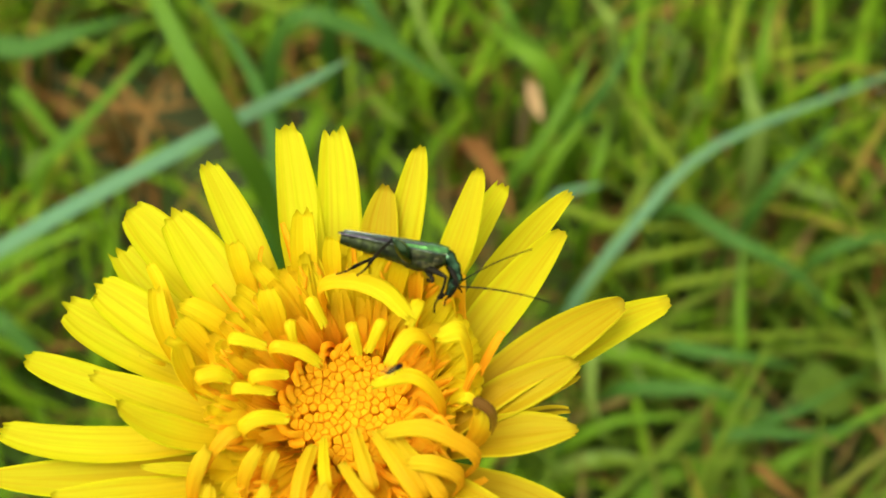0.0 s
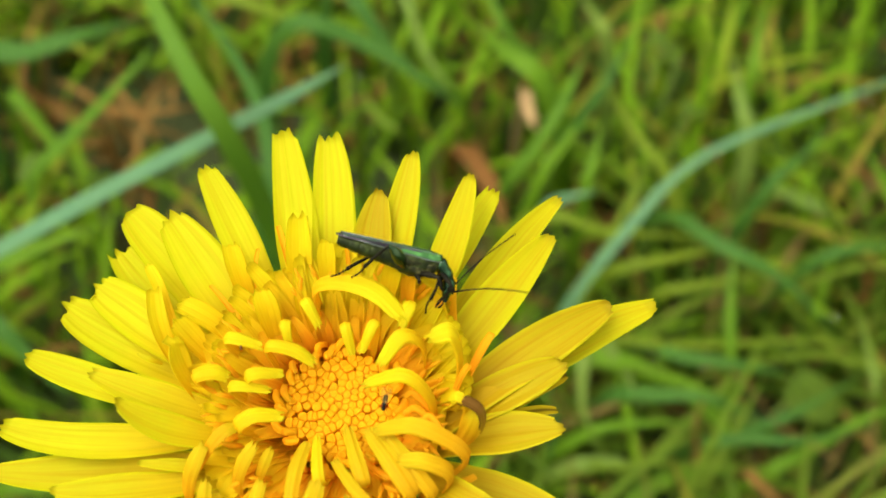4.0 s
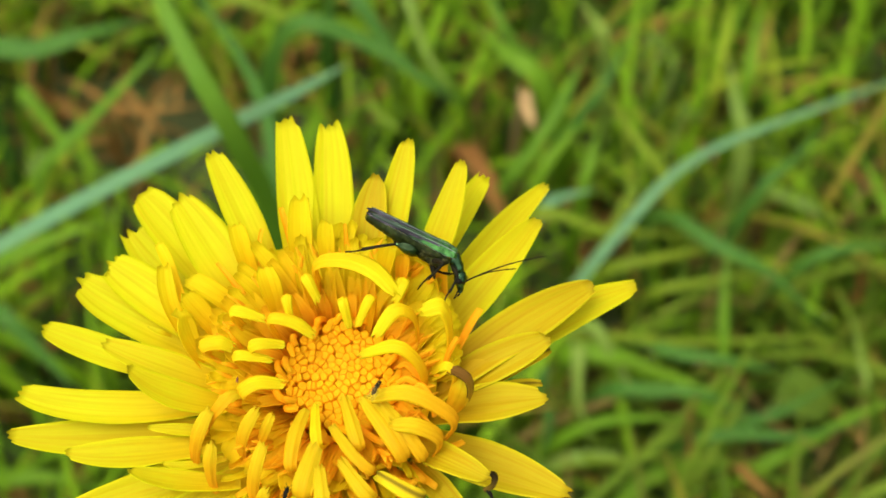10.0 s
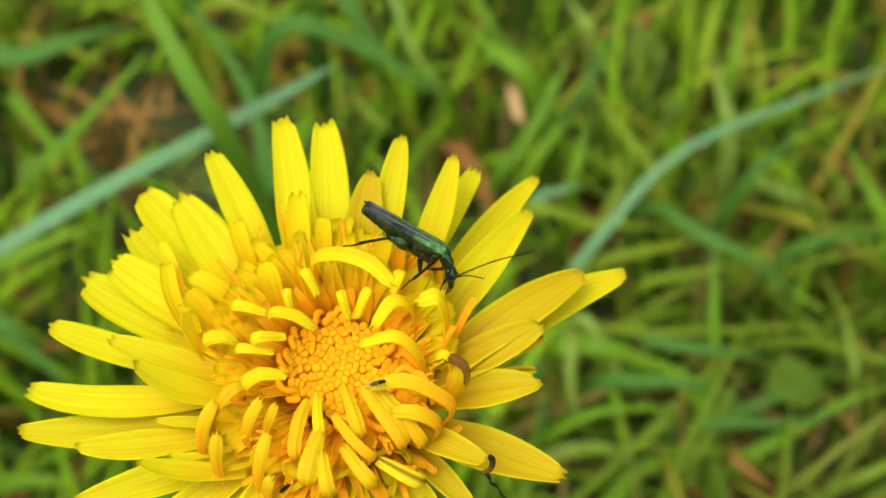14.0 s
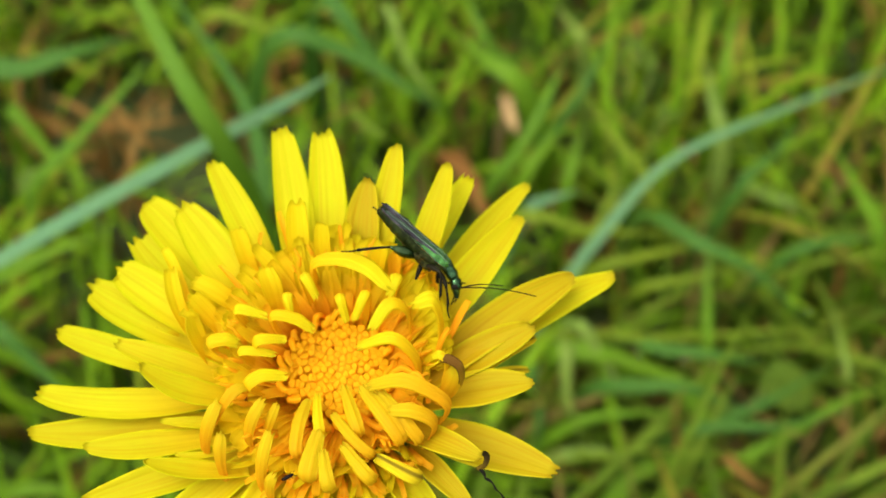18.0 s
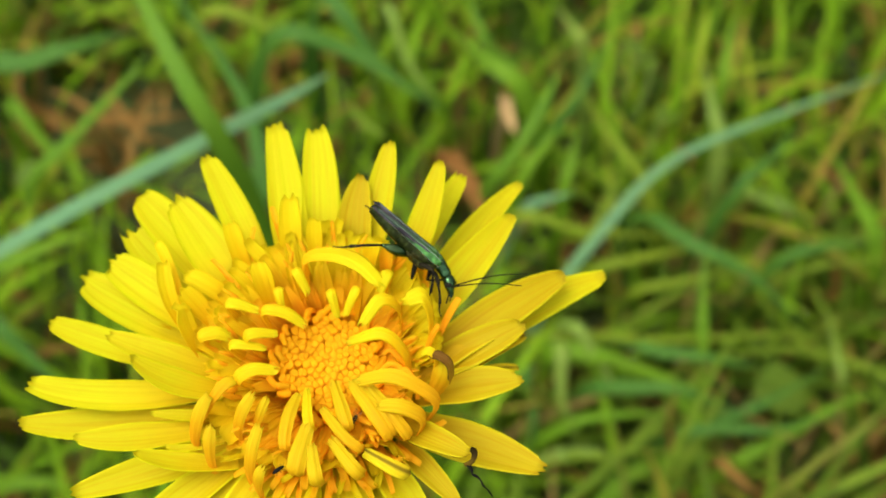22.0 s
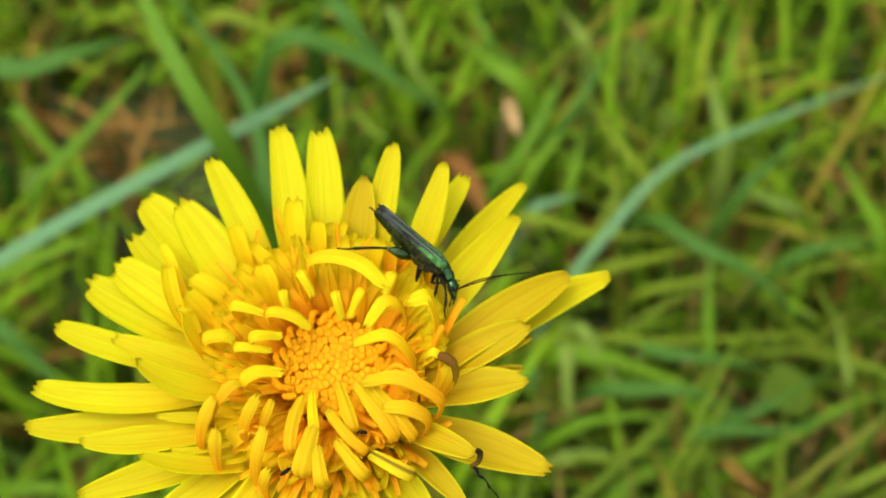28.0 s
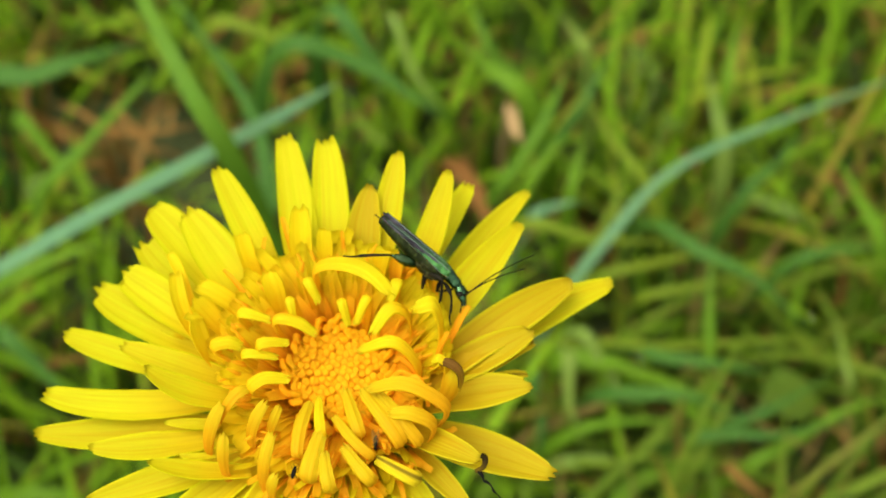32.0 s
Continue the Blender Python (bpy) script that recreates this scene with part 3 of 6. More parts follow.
long_blade(MEADOW, 3.5, [(0.067, 0.050, -0.002), (0.068, 0.050, 0.022), (0.077, 0.054, 0.035), (0.088, 0.059, 0.038), (0.098, 0.064, 0.041), (0.109, 0.067, 0.043)], "green grass blade lying flat")
long_blade(MEADOW, 5.8, [(0.052, 0.075, -0.002), (0.053, 0.075, 0.026), (0.060, 0.069, 0.042), (0.068, 0.062, 0.038), (0.070, 0.054, 0.033)], "broad green grass blade bent down")
long_blade(OLIVE, 2.1, [(0.024, 0.083, -0.002), (0.026, 0.083, 0.026), (0.035, 0.082, 0.042), (0.062, 0.081, 0.041), (0.088, 0.082, 0.042), (0.104, 0.080, 0.040)], "thin yellowish grass stalk lying flat")
long_blade(MEADOW, 4.8, [(0.040, 0.042, -0.002), (0.041, 0.042, 0.017), (0.047, 0.047, 0.027), (0.054, 0.053, 0.031), (0.067, 0.055, 0.032), (0.086, 0.056, 0.032)], "green grass blade lying in shade")
long_blade(PALE, 3.6, [(0.027, 0.055, -0.002), (0.027, 0.055, 0.019), (0.035, 0.056, 0.031), (0.044, 0.057, 0.032), (0.052, 0.055, 0.031)], "greyish dead grass blade lying low")
long_blade(TEAL, 4.6, [(0.027, 0.081, -0.002), (0.027, 0.080, 0.026), (0.029, 0.074, 0.041), (0.031, 0.066, 0.036), (0.030, 0.057, 0.031)], "dark green grass blade beside the flower")
long_blade(MEADOW, 7.0, [(0.038, 0.139, -0.002), (0.037, 0.139, 0.035), (0.030, 0.144, 0.057), (0.022, 0.150, 0.060), (0.012, 0.157, 0.065)], "broad soft green grass blade")
long_blade(PALE, 4.2, [(0.048, 0.148, -0.002), (0.048, 0.149, 0.040), (0.045, 0.152, 0.064), (0.043, 0.156, 0.066), (0.038, 0.161, 0.070)], "pale green grass blade")
long_blade(OLIVE, 4.1, [(0.065, 0.111, -0.002), (0.065, 0.112, 0.032), (0.059, 0.120, 0.051), (0.051, 0.129, 0.057), (0.041, 0.143, 0.065)], "yellowish green grass blade leaning over")
long_blade(MEADOW, 3.5, [(0.025, 0.114, -0.002), (0.025, 0.115, 0.032), (0.030, 0.121, 0.052), (0.036, 0.128, 0.056), (0.044, 0.138, 0.063)], "green grass blade leaning over")
long_blade(MEADOW, 3.6, [(0.039, 0.113, -0.002), (0.039, 0.114, 0.031), (0.040, 0.119, 0.049), (0.042, 0.125, 0.053), (0.044, 0.133, 0.058)], "short green grass blade")
long_blade(PALE, 5.1, [(0.081, 0.126, -0.002), (0.081, 0.126, 0.031), (0.080, 0.133, 0.050), (0.078, 0.140, 0.055), (0.076, 0.150, 0.061)], "pale green grass blade")
long_blade(MEADOW, 4.2, [(0.080, 0.139, -0.002), (0.080, 0.140, 0.035), (0.081, 0.146, 0.056), (0.083, 0.155, 0.061), (0.085, 0.163, 0.066)], "green grass blade among others")
long_blade(TEAL, 3.2, [(0.075, 0.111, -0.002), (0.076, 0.112, 0.032), (0.082, 0.117, 0.052), (0.090, 0.123, 0.056), (0.098, 0.131, 0.060)], "blue-green grass blade leaning over")
long_blade(MEADOW, 5.3, [(0.117, 0.096, -0.002), (0.116, 0.099, 0.030), (0.114, 0.104, 0.048), (0.109, 0.113, 0.054), (0.103, 0.122, 0.060)], "green grass blade leaning over")
long_blade(BLUEGREEN, 3.2, [(0.025, 0.110, -0.002), (0.025, 0.110, 0.030), (0.030, 0.112, 0.049), (0.036, 0.115, 0.050), (0.042, 0.116, 0.051)], "short pale blue-green grass blade")
long_blade(OLIVE, 3.5, [(0.019, 0.113, -0.002), (0.020, 0.112, 0.031), (0.029, 0.110, 0.050), (0.044, 0.107, 0.048), (0.066, 0.106, 0.047)], "yellowish green grass blade lying flat")
long_blade(TEAL, 2.9, [(0.085, 0.100, -0.002), (0.086, 0.100, 0.029), (0.094, 0.101, 0.047), (0.105, 0.103, 0.048), (0.116, 0.104, 0.048)], "dark green grass blade lying flat")
long_blade(MEADOW, 4.6, [(-0.104, 0.144, -0.002), (-0.103, 0.143, 0.038), (-0.096, 0.136, 0.061), (-0.086, 0.126, 0.055), (-0.076, 0.118, 0.050)], "green grass blade lying low")
long_blade(TEAL, 5.0, [(-0.040, 0.146, -0.002), (-0.039, 0.146, 0.047), (-0.029, 0.144, 0.076), (-0.013, 0.141, 0.074), (-0.003, 0.136, 0.071), (0.010, 0.129, 0.066)], "broad green grass blade lying across the meadow")
long_blade(TEAL, 5.1, [(-0.025, 0.163, -0.002), (-0.025, 0.163, 0.047), (-0.018, 0.156, 0.076), (-0.006, 0.143, 0.068), (0.006, 0.136, 0.063)], "green grass blade hanging over")
long_blade(PALE, 3.0, [(-0.008, 0.166, -0.002), (-0.008, 0.165, 0.046), (-0.004, 0.156, 0.074), (0.002, 0.144, 0.066), (0.009, 0.136, 0.061)], "pale green grass blade hanging over")
long_blade(OLIVE, 4.2, [(-0.058, 0.161, -0.002), (-0.057, 0.161, 0.044), (-0.048, 0.158, 0.070), (-0.028, 0.153, 0.067), (-0.010, 0.151, 0.066)], "yellowish green grass blade")
long_blade(MEADOW, 4.6, [(-0.109, 0.095, -0.002), (-0.108, 0.096, 0.025), (-0.099, 0.099, 0.041), (-0.085, 0.105, 0.044), (-0.072, 0.109, 0.046)], "green grass blade lying low")
long_blade(TEAL, 5.0, [(-0.098, 0.085, -0.002), (-0.098, 0.085, 0.032), (-0.091, 0.080, 0.052), (-0.082, 0.073, 0.048), (-0.074, 0.066, 0.043)], "broad dark green grass blade lying low")
long_blade(MEADOW, 4.8, [(-0.103, 0.048, -0.002), (-0.102, 0.048, 0.019), (-0.093, 0.049, 0.030), (-0.079, 0.050, 0.031), (-0.065, 0.047, 0.030)], "green grass blade lying in shade")
long_blade(OLIVE, 3.4, [(0.0430, 0.1005, -0.002), (0.0436, 0.1007, 0.030), (0.0460, 0.1006, 0.040), (0.0525, 0.1005, 0.044), (0.0649, 0.1034, 0.044), (0.0777, 0.1075, 0.042)], "yellowish green grass blade lying across the others")
long_blade(PALE, 2.8, [(0.0738, 0.0840, -0.002), (0.0734, 0.0853, 0.030), (0.0722, 0.0886, 0.038), (0.0719, 0.0944, 0.044), (0.0721, 0.0998, 0.049)], "narrow pale green grass blade standing upright")
long_blade(OLIVE, 2.6, [(0.0540, 0.0953, -0.002), (0.0545, 0.0955, 0.030), (0.0575, 0.0956, 0.039), (0.0645, 0.0958, 0.042), (0.0782, 0.0986, 0.042), (0.0906, 0.0999, 0.040)], "thin yellowish grass stalk lying flat")

# ---- the flower ----
flower = tagged(new("dandelion_flower"), "fully open yellow dandelion-like flower on an upright green stem", "flower")
HEAD = pose(0, 0.0007, 0.1894, 9.7)


def flower_stem():
    line = spline([(0.008, -0.014, -0.004), (0.003, -0.005, 0.09), (0, 0.0022, 0.182)], 24)
    n, verts, faces, uvs = 12, [], [], []
    for i, p in enumerate(line):
        r = 0.0021 - 0.0004 * math.sin(i / 24 * math.pi)
        for k in range(n):
            a = 2 * math.pi * k / n
            verts.append(p + Vector((r * math.cos(a), r * math.sin(a), 0)))
            uvs.append((k / n, i / 24))
    for i in range(24):
        for k in range(n):
            a, b = i * n + k, i * n + (k + 1) % n
            faces.append((a, b, b + n, a + n))
    part_of("stem", mesh_of("stem", verts, faces, uvs), STALK, flower, label="smooth pale green hollow stem")


def lathe(profile, n=28):
    verts, faces, uvs = [], [], []
    for i, (r, z) in enumerate(profile):
        for k in range(n):
            a = 2 * math.pi * k / n
            verts.append(Vector((r * MM * math.cos(a), r * MM * math.sin(a), z * MM)))
            uvs.append((k / n, i / (len(profile) - 1)))
    for i in range(len(profile) - 1):
        for k in range(n):
            a, b = i * n + k, i * n + (k + 1) % n
            faces.append((a, b, b + n, a + n))
    faces.append(tuple(range(n - 1, -1, -1)))
    faces.append(tuple(range((len(profile) - 1) * n, len(profile) * n)))
    return mesh_of("lathe", verts, faces, uvs)


flower_stem()
part_of("receptacle", lathe([(2.0, -8), (4.2, -6.5), (5.4, -4), (5.8, -1), (5.6, 0.5), (5.0, 1.8), (3.8, 2.6), (1.5, 2.9)]), BUD, flower, HEAD)


def strap(width, pts, profile, cup, teeth, seed, thick=0.14, nu=10, ns=16, inward=False):
    """A strap-shaped ligule. pts: azimuth in degrees, radius and height in mm, from base to tip. cup: how far its margins roll in.
    inward: the tip bends over, and the width lies across the way in which it points."""
    rng = random.Random(seed)
    line = spline([(r * math.cos(radians(a)), r * math.sin(radians(a)), h) for a, r, h in pts], ns)
    verts, faces, uvs = [], [], []
    am = radians(pts[len(pts) // 2][0])
    cut = [rng.uniform(-1, 1) for _ in range(nu + 2)]
    slant = rng.uniform(-0.07, 0.07)
    twist, wob, ph = rng.uniform(-0.12, 0.12), rng.uniform(0.01, 0.04), rng.uniform(0, 6)
    top, low = [], []
    way = line[ns] - line[ns * 2 // 3]
    over, across_at = Vector((way.y, -way.x, 0)).normalized(), {}
    for i in range(ns, -1, -1):
        t = (line[min(i + 1, ns)] - line[max(i - 1, 0)]).normalized()
        over = (over - t * over.dot(t)).normalized()
        across_at[i] = over
    for i, p in enumerate(line):
        s = i / ns
        t = (line[min(i + 1, ns)] - line[max(i - 1, 0)]).normalized()
        w = across_at[i] if inward else Vector((-math.sin(am), math.cos(am), 0))
        w = w - t * w.dot(t)
        if w.length < 0.35:
            w = t.cross(Vector((0, 0, -1)))
        w.normalize()
        nrm = t.cross(w)
        tw = twist * s
        w, nrm = w * math.cos(tw) + nrm * math.sin(tw), nrm * math.cos(tw) - w * math.sin(tw)
        half = width * 0.5 * profile(s) * (1 + wob * math.sin(9 * s + ph))
        for k in range(nu + 1):
            u = k / nu * 2 - 1
            a = u * cup
            across = math.sin(a) / cup if cup > 0.01 else u
            lift = (1 - math.cos(a)) / cup if cup > 0.01 else 0
            ridge = (0.12 if inward else 0.04) * math.cos(u * 2.5 * math.pi + ph) * (1 - s * 0.5)
            q = p + w * half * across + nrm * (half * lift + ridge * width * 0.35)
            if i == ns:
                q += t * width * (teeth * (0.7 * math.cos(2.5 * math.pi * u + ph) + 0.8 * cut[k // 2]) + slant * u - 0.1 * u * u)
            elif i == ns - 1:
                q -= t * 0.02 * width * u * u
            th = thick * (1 - 0.5 * abs(u))
            top.append(q * MM)
            low.append((q - nrm * th) * MM)
            uvs.append((k / nu, s))
    verts, uvs = top + low, uvs + uvs
    m, off = nu + 1, len(top)
    for i in range(ns):
        for k in range(nu):
            a = i * m + k
            faces.append((a, a + m, a + m + 1, a + 1))
            faces.append((off + a, off + a + 1, off + a + m + 1, off + a + m))
        for k in (0, nu):
            a = i * m + k
            faces.append((a, off + a, off + a + m, a + m))
    for k in range(nu):
        a = ns * m + k
        faces.append((a, a + 1, off + a + 1, off + a))
        faces.append((k, off + k, off + k + 1, k + 1))
    return mesh_of("floret", verts, faces, uvs)


def ray_profile(s):
    return (0.6 + 0.4 * min(1, s / 0.45) ** 0.8) * (1 - 0.5 * max(0, (s - 0.48) / 0.52) ** 1.9)


def tapered_profile(s):
    return (0.62 + 0.38 * min(1, s / 0.45) ** 0.8) * (1 - 0.66 * max(0, (s - 0.45) / 0.55) ** 1.8)


def arch_profile(s):
    return 0.6 + 0.4 * math.sin(min(1, s / 0.8) * math.pi / 2) - 0.28 * max(0, (s - 0.72) / 0.28) ** 1.5


def taper_profile(s):
    return 1.0 - 0.45 * s ** 2.2


def slim_profile(s):
    return 0.8 + 0.2 * math.sin(s * math.pi)


FLORETS = {
    "ray": ("ray_floret", RAY, ray_profile, 0.35, 0.085, ""),
    "gold": ("ray_floret", GOLD, tapered_profile, 0.45, 0.05, "golden yellow ray floret with fine brownish veins, toned down for weaker light"),
    "amber": ("ray_floret", AMBER, tapered_profile, 0.45, 0.045, "amber yellow ray floret with paler margins, darkened for weaker light"),
    "deep": ("curled_floret", ARCHGOLD, arch_profile, 0.45, 0.2, "golden floret curled in towards the centre, darkened for the dimmer near side"),
    "back": ("ray_floret", DARK, ray_profile, 0.6, 0.06, "ray floret showing its dark striped back"),
    "mid": ("ray_floret", MID, arch_profile, 0.7, 0.11, ""),
    "arch": ("curled_floret", ARCH, arch_profile, 0.42, 0.2, "floret curled in towards the centre"),
    "dark": ("curled_floret", DARK, arch_profile, 1.0, 0.07, "curled floret with a dark grey-green stripe"),
    "knob": ("curled_floret", KNOB, arch_profile, 1.2, 0.05, "curled tip with a dark brown back"),
    "curl": ("curled_floret", BROWNBACK, arch_profile, 0.9, 0.05, "curled floret showing its brown back"),
    "slim": ("style", SLIM, slim_profile, 1.3, 0.0, "slender orange style"),
    "inner": ("curled_floret", INNER, arch_profile, 0.6, 0.08, "short orange inner floret"),
}
floret_count = 0


def floret(kind, width, *pts):
    global floret_count
    floret_count += 1
    name, mat, profile, cup, teeth, label = FLORETS[kind]
    wide = width * (1.14 if kind in ("ray", "gold", "amber") else 0.9 if kind in ("arch", "deep") else 1.08)
    bent = kind in ("arch", "deep", "dark", "knob", "curl") and (len(pts) > 3 or pts[-2][1] > pts[-1][1])
    me = strap(wide, pts, profile, cup, teeth, floret_count, inward=bent)
    part_of(name, me, mat, flower, HEAD, label)
    if kind == "amber":
        # the cut edge between the two skins is brown
        me.materials.append(BROWNBACK)
        half = len(me.vertices) // 2
        for face in me.polygons:
            if 0 < sum(v < half for v in face.vertices) < len(face.vertices):
                face.material_index = 1


floret("ray", 2.6, (115, 3.6, 3.0), (103, 11.0, 5.0), (102, 17.9, 6.1))
floret("ray", 2.7, (89, 3.3, 3.0), (90, 10.8, 5.0), (92, 17.2, 6.1))
floret("amber", 2.6, (53, 4.1, 3.0), (73, 8.6, 5.7), (76, 13.0, 7.2))
floret("gold", 2.2, (53, 4.1, 3.0), (67, 10.7, 6.1), (71, 16.0, 7.9))
floret("gold", 2.0, (26, 5.5, 3.0), (49, 11.6, 6.4), (56, 16.0, 8.2))
floret("ray", 1.9, (38, 5.2, 2.5), (50, 12.6, 4.2), (51.5, 17.1, 5.7))
floret("gold", 2.1, (6, 5.8, 3.0), (38.5, 13.3, 3.0), (43.5, 21.2, 2.0))
floret("gold", 2.7, (3, 6.2, 3.0), (27, 11.4, 4.6), (37, 18.1, 4.0))
floret("amber", 2.9, (-25, 6.5, 3.5), (9, 12.5, 5.0), (18, 19.2, 4.0))
floret("gold", 2.8, (-9, 6.6, 2.0), (13, 15.0, 2.5), (17, 22.6, 2.0))
floret("amber", 2.5, (-18, 6.9, 3.0), (-1, 11.2, 5.0), (6, 15.0, 5.4))
floret("back", 0.8, (-15, 9.2, 1.5), (-4, 12.2, 1.5), (-2, 14.8, 1.5))
floret("back", 1.5, (-16, 8.5, 2.5), (-2, 11.6, 3.6), (4, 15.1, 4.4))
floret("amber", 2.5, (-28, 7.0, 3.0), (-15, 11.2, 5.0), (-10, 14.9, 5.7))
floret("amber", 2.9, (-43, 6.8, 2.0), (-31, 12.6, 3.0), (-28, 18.3, 4.0))
floret("amber", 1.8, (-45, 7.2, 4.0), (-40, 10.6, 6.4), (-37, 13.6, 7.2))
floret("amber", 1.6, (-47, 8.6, 3.0), (-47, 11.7, 4.0), (-47, 15.0, 4.4))
floret("ray", 2.1, (-159, 7.1, 3.4), (-167, 14.9, 4.0), (-173, 20.4, 4.5))
floret("gold", 2.3, (-147, 7.9, 2.5), (-161, 15.8, 3.0), (-166, 21.5, 3.5))
floret("gold", 1.8, (-138, 7.8, 3.0), (-152, 13.7, 4.5), (-158, 17.6, 5.0))
floret("ray", 1.9, (-167, 7.0, 2.5), (-182, 14.7, 3.5), (-186, 19.5, 4.4))
floret("gold", 2.0, (-161, 6.1, 4.0), (-175, 10.5, 5.7), (-182, 14.6, 6.1))
floret("gold", 1.8, (-149, 6.2, 4.3), (-162, 9.8, 6.4), (-172, 12.3, 7.9))
floret("ray", 3.0, (159, 4.5, 3.0), (141, 13.5, 4.0), (139, 18.5, 4.5))
floret("ray", 3.1, (158, 4.1, 3.2), (137, 11.1, 4.5), (134, 16.0, 5.0))
floret("ray", 3.0, (169, 5.7, 2.0), (150, 13.3, 2.5), (146, 17.8, 3.0))
floret("ray", 2.9, (179, 5.8, 2.5), (166, 13.8, 3.0), (162, 18.6, 3.5))
floret("ray", 2.9, (176, 5.4, 3.0), (159, 13.1, 3.6), (156, 17.2, 4.0))
floret("ray", 2.2, (130, 4.3, 3.0), (122, 11.6, 5.0), (121, 17.0, 6.4))
floret("gold", 2.3, (-129, 8.3, 3.0), (-142, 13.6, 3.5), (-148, 19.3, 4.0))
floret("gold", 2.3, (-123, 8.1, 3.0), (-130, 13.4, 3.5), (-133, 17.5, 4.0))
floret("gold", 2.2, (-101, 7.0, 2.4), (-102, 11.6, 3.2), (-103, 15.0, 3.4))
floret("gold", 2.2, (-83, 7.0, 2.4), (-82, 11.2, 3.2), (-81, 14.8, 3.2))
floret("gold", 2.0, (-68, 7.0, 2.4), (-65, 11.2, 3.2), (-64, 14.6, 3.4))
floret("gold", 2.2, (-119, 7.4, 2.4), (-122, 12.4, 3.0), (-124, 16.0, 3.2))
floret("gold", 2.3, (-110, 7.6, 3.0), (-113, 12.3, 4.0), (-114, 15.6, 4.5))
floret("gold", 2.3, (-92, 7.5, 3.0), (-92, 11.4, 4.0), (-92, 15.0, 4.5))
floret("gold", 2.3, (-74, 7.4, 3.0), (-73, 11.5, 4.0), (-71, 15.4, 4.0))
floret("gold", 2.2, (-62, 7.6, 3.0), (-58, 11.8, 4.0), (-57, 15.4, 4.5))
floret("mid", 1.7, (111, 4.0, 3.5), (105, 7.4, 6.2), (101, 10.7, 8.0))
floret("mid", 1.2, (89, 5.3, 4.0), (91, 7.1, 6.5), (91, 8.7, 8.0))
floret("slim", 0.35, (78, 6.1, 5.0), (81, 7.6, 6.5), (83, 8.8, 7.5))
floret("slim", 0.5, (110, 7.4, 4.5), (109, 9.3, 6.0), (109, 10.9, 6.5))
floret("arch", 1.45, (97, 4.8, 4.2), (97, 5.5, 8.1), (77, 5.6, 9.2), (55, 5.7, 9.5), (33, 5.8, 9.0))
floret("arch", 0.95, (35, 5.0, 3.0), (40, 6.9, 8.2), (30, 5.4, 8.6))
floret("mid", 1.3, (52, 5.1, 3.0), (57, 7.3, 7.4), (57, 8.0, 8.2))
floret("mid", 1.5, (23, 7.6, 4.0), (36, 8.8, 7.0), (48, 8.6, 8.6))
floret("inner", 1.1, (37, 6.3, 4.0), (47, 7.4, 6.5), (51, 8.3, 7.6))
floret("inner", 1.2, (20, 8.7, 4.0), (33, 9.3, 6.4), (41, 10.2, 7.4))
floret("arch", 0.85, (103, 3.2, 3.0), (106, 4.8, 8.0), (97, 3.2, 7.4))
floret("arch", 0.75, (124, 3.2, 3.0), (125, 4.1, 7.8), (139, 2.8, 7.2))
floret("arch", 1, (159, 3.2, 3.0), (155, 3.8, 8.0), (141, 2.3, 8.2), (124, 1.1, 7.3))
floret("arch", 0.95, (163, 4.2, 3.0), (160, 6.4, 7.6), (154, 4.3, 7.4))
floret("arch", 0.9, (-170, 3.2, 3.0), (-176, 4.5, 8.0), (177, 2.4, 7.5))
floret("arch", 0.8, (-167, 3.8, 3.0), (-172, 5.6, 7.6), (-165, 3.3, 7.3))
floret("arch", 1.1, (-175, 5.3, 3.0), (-178, 7.7, 7.4), (179, 6.6, 7.8), (180, 5.8, 7.2))
floret("arch", 1.1, (-141, 4.2, 3.0), (-147, 5.9, 7.2), (-147, 4.7, 8.0), (-134, 3.3, 7.2))
floret("deep", 0.95, (-146, 9.7, 4.0), (-146, 7.9, 7.3), (-148, 6.6, 7.9), (-148, 5.7, 7.2))
floret("deep", 1.1, (-139, 10.7, 4.0), (-142, 9.7, 6.6), (-148, 8.0, 7.6))
floret("deep", 1, (-126, 8.4, 4.0), (-129, 7.5, 6.8), (-131, 5.6, 8.0))
floret("deep", 0.8, (-122, 7.6, 4.0), (-122, 6.6, 6.4), (-122, 5.2, 7.6))
floret("deep", 1, (-112, 10.4, 4.0), (-114, 9.3, 6.8), (-116, 7.1, 8.0))
floret("deep", 1, (-127, 11.0, 4.0), (-131, 10.2, 6.2), (-136, 9.0, 7.2))
floret("deep", 0.9, (-107, 11.0, 4.2), (-108, 10.4, 6.6), (-107, 9.5, 7.4))
floret("gold", 1.4, (-122, 9.6, 4.0), (-137, 12.2, 5.4), (-146, 14.1, 6.4))
floret("deep", 1.1, (-97, 6.0, 3.0), (-100, 8.0, 7.4), (-103, 6.0, 7.4), (-105, 3.8, 5.8))
floret("arch", 0.85, (-86, 4.9, 3.0), (-89, 6.3, 7.0), (-97, 3.3, 5.4))
floret("deep", 1.5, (-91, 7.3, 3.0), (-93, 9.7, 8.4), (-89, 6.5, 8.0))
floret("deep", 1.1, (-82, 8.0, 3.0), (-84, 10.6, 9.2), (-86, 8.0, 9.2))
floret("deep", 0.85, (-64, 6.7, 3.0), (-65, 8.8, 7.6), (-71, 7.4, 8.0), (-80, 5.0, 6.6))
floret("deep", 1.1, (-68, 7.9, 3.0), (-69, 10.5, 8.4), (-77, 7.6, 8.2))
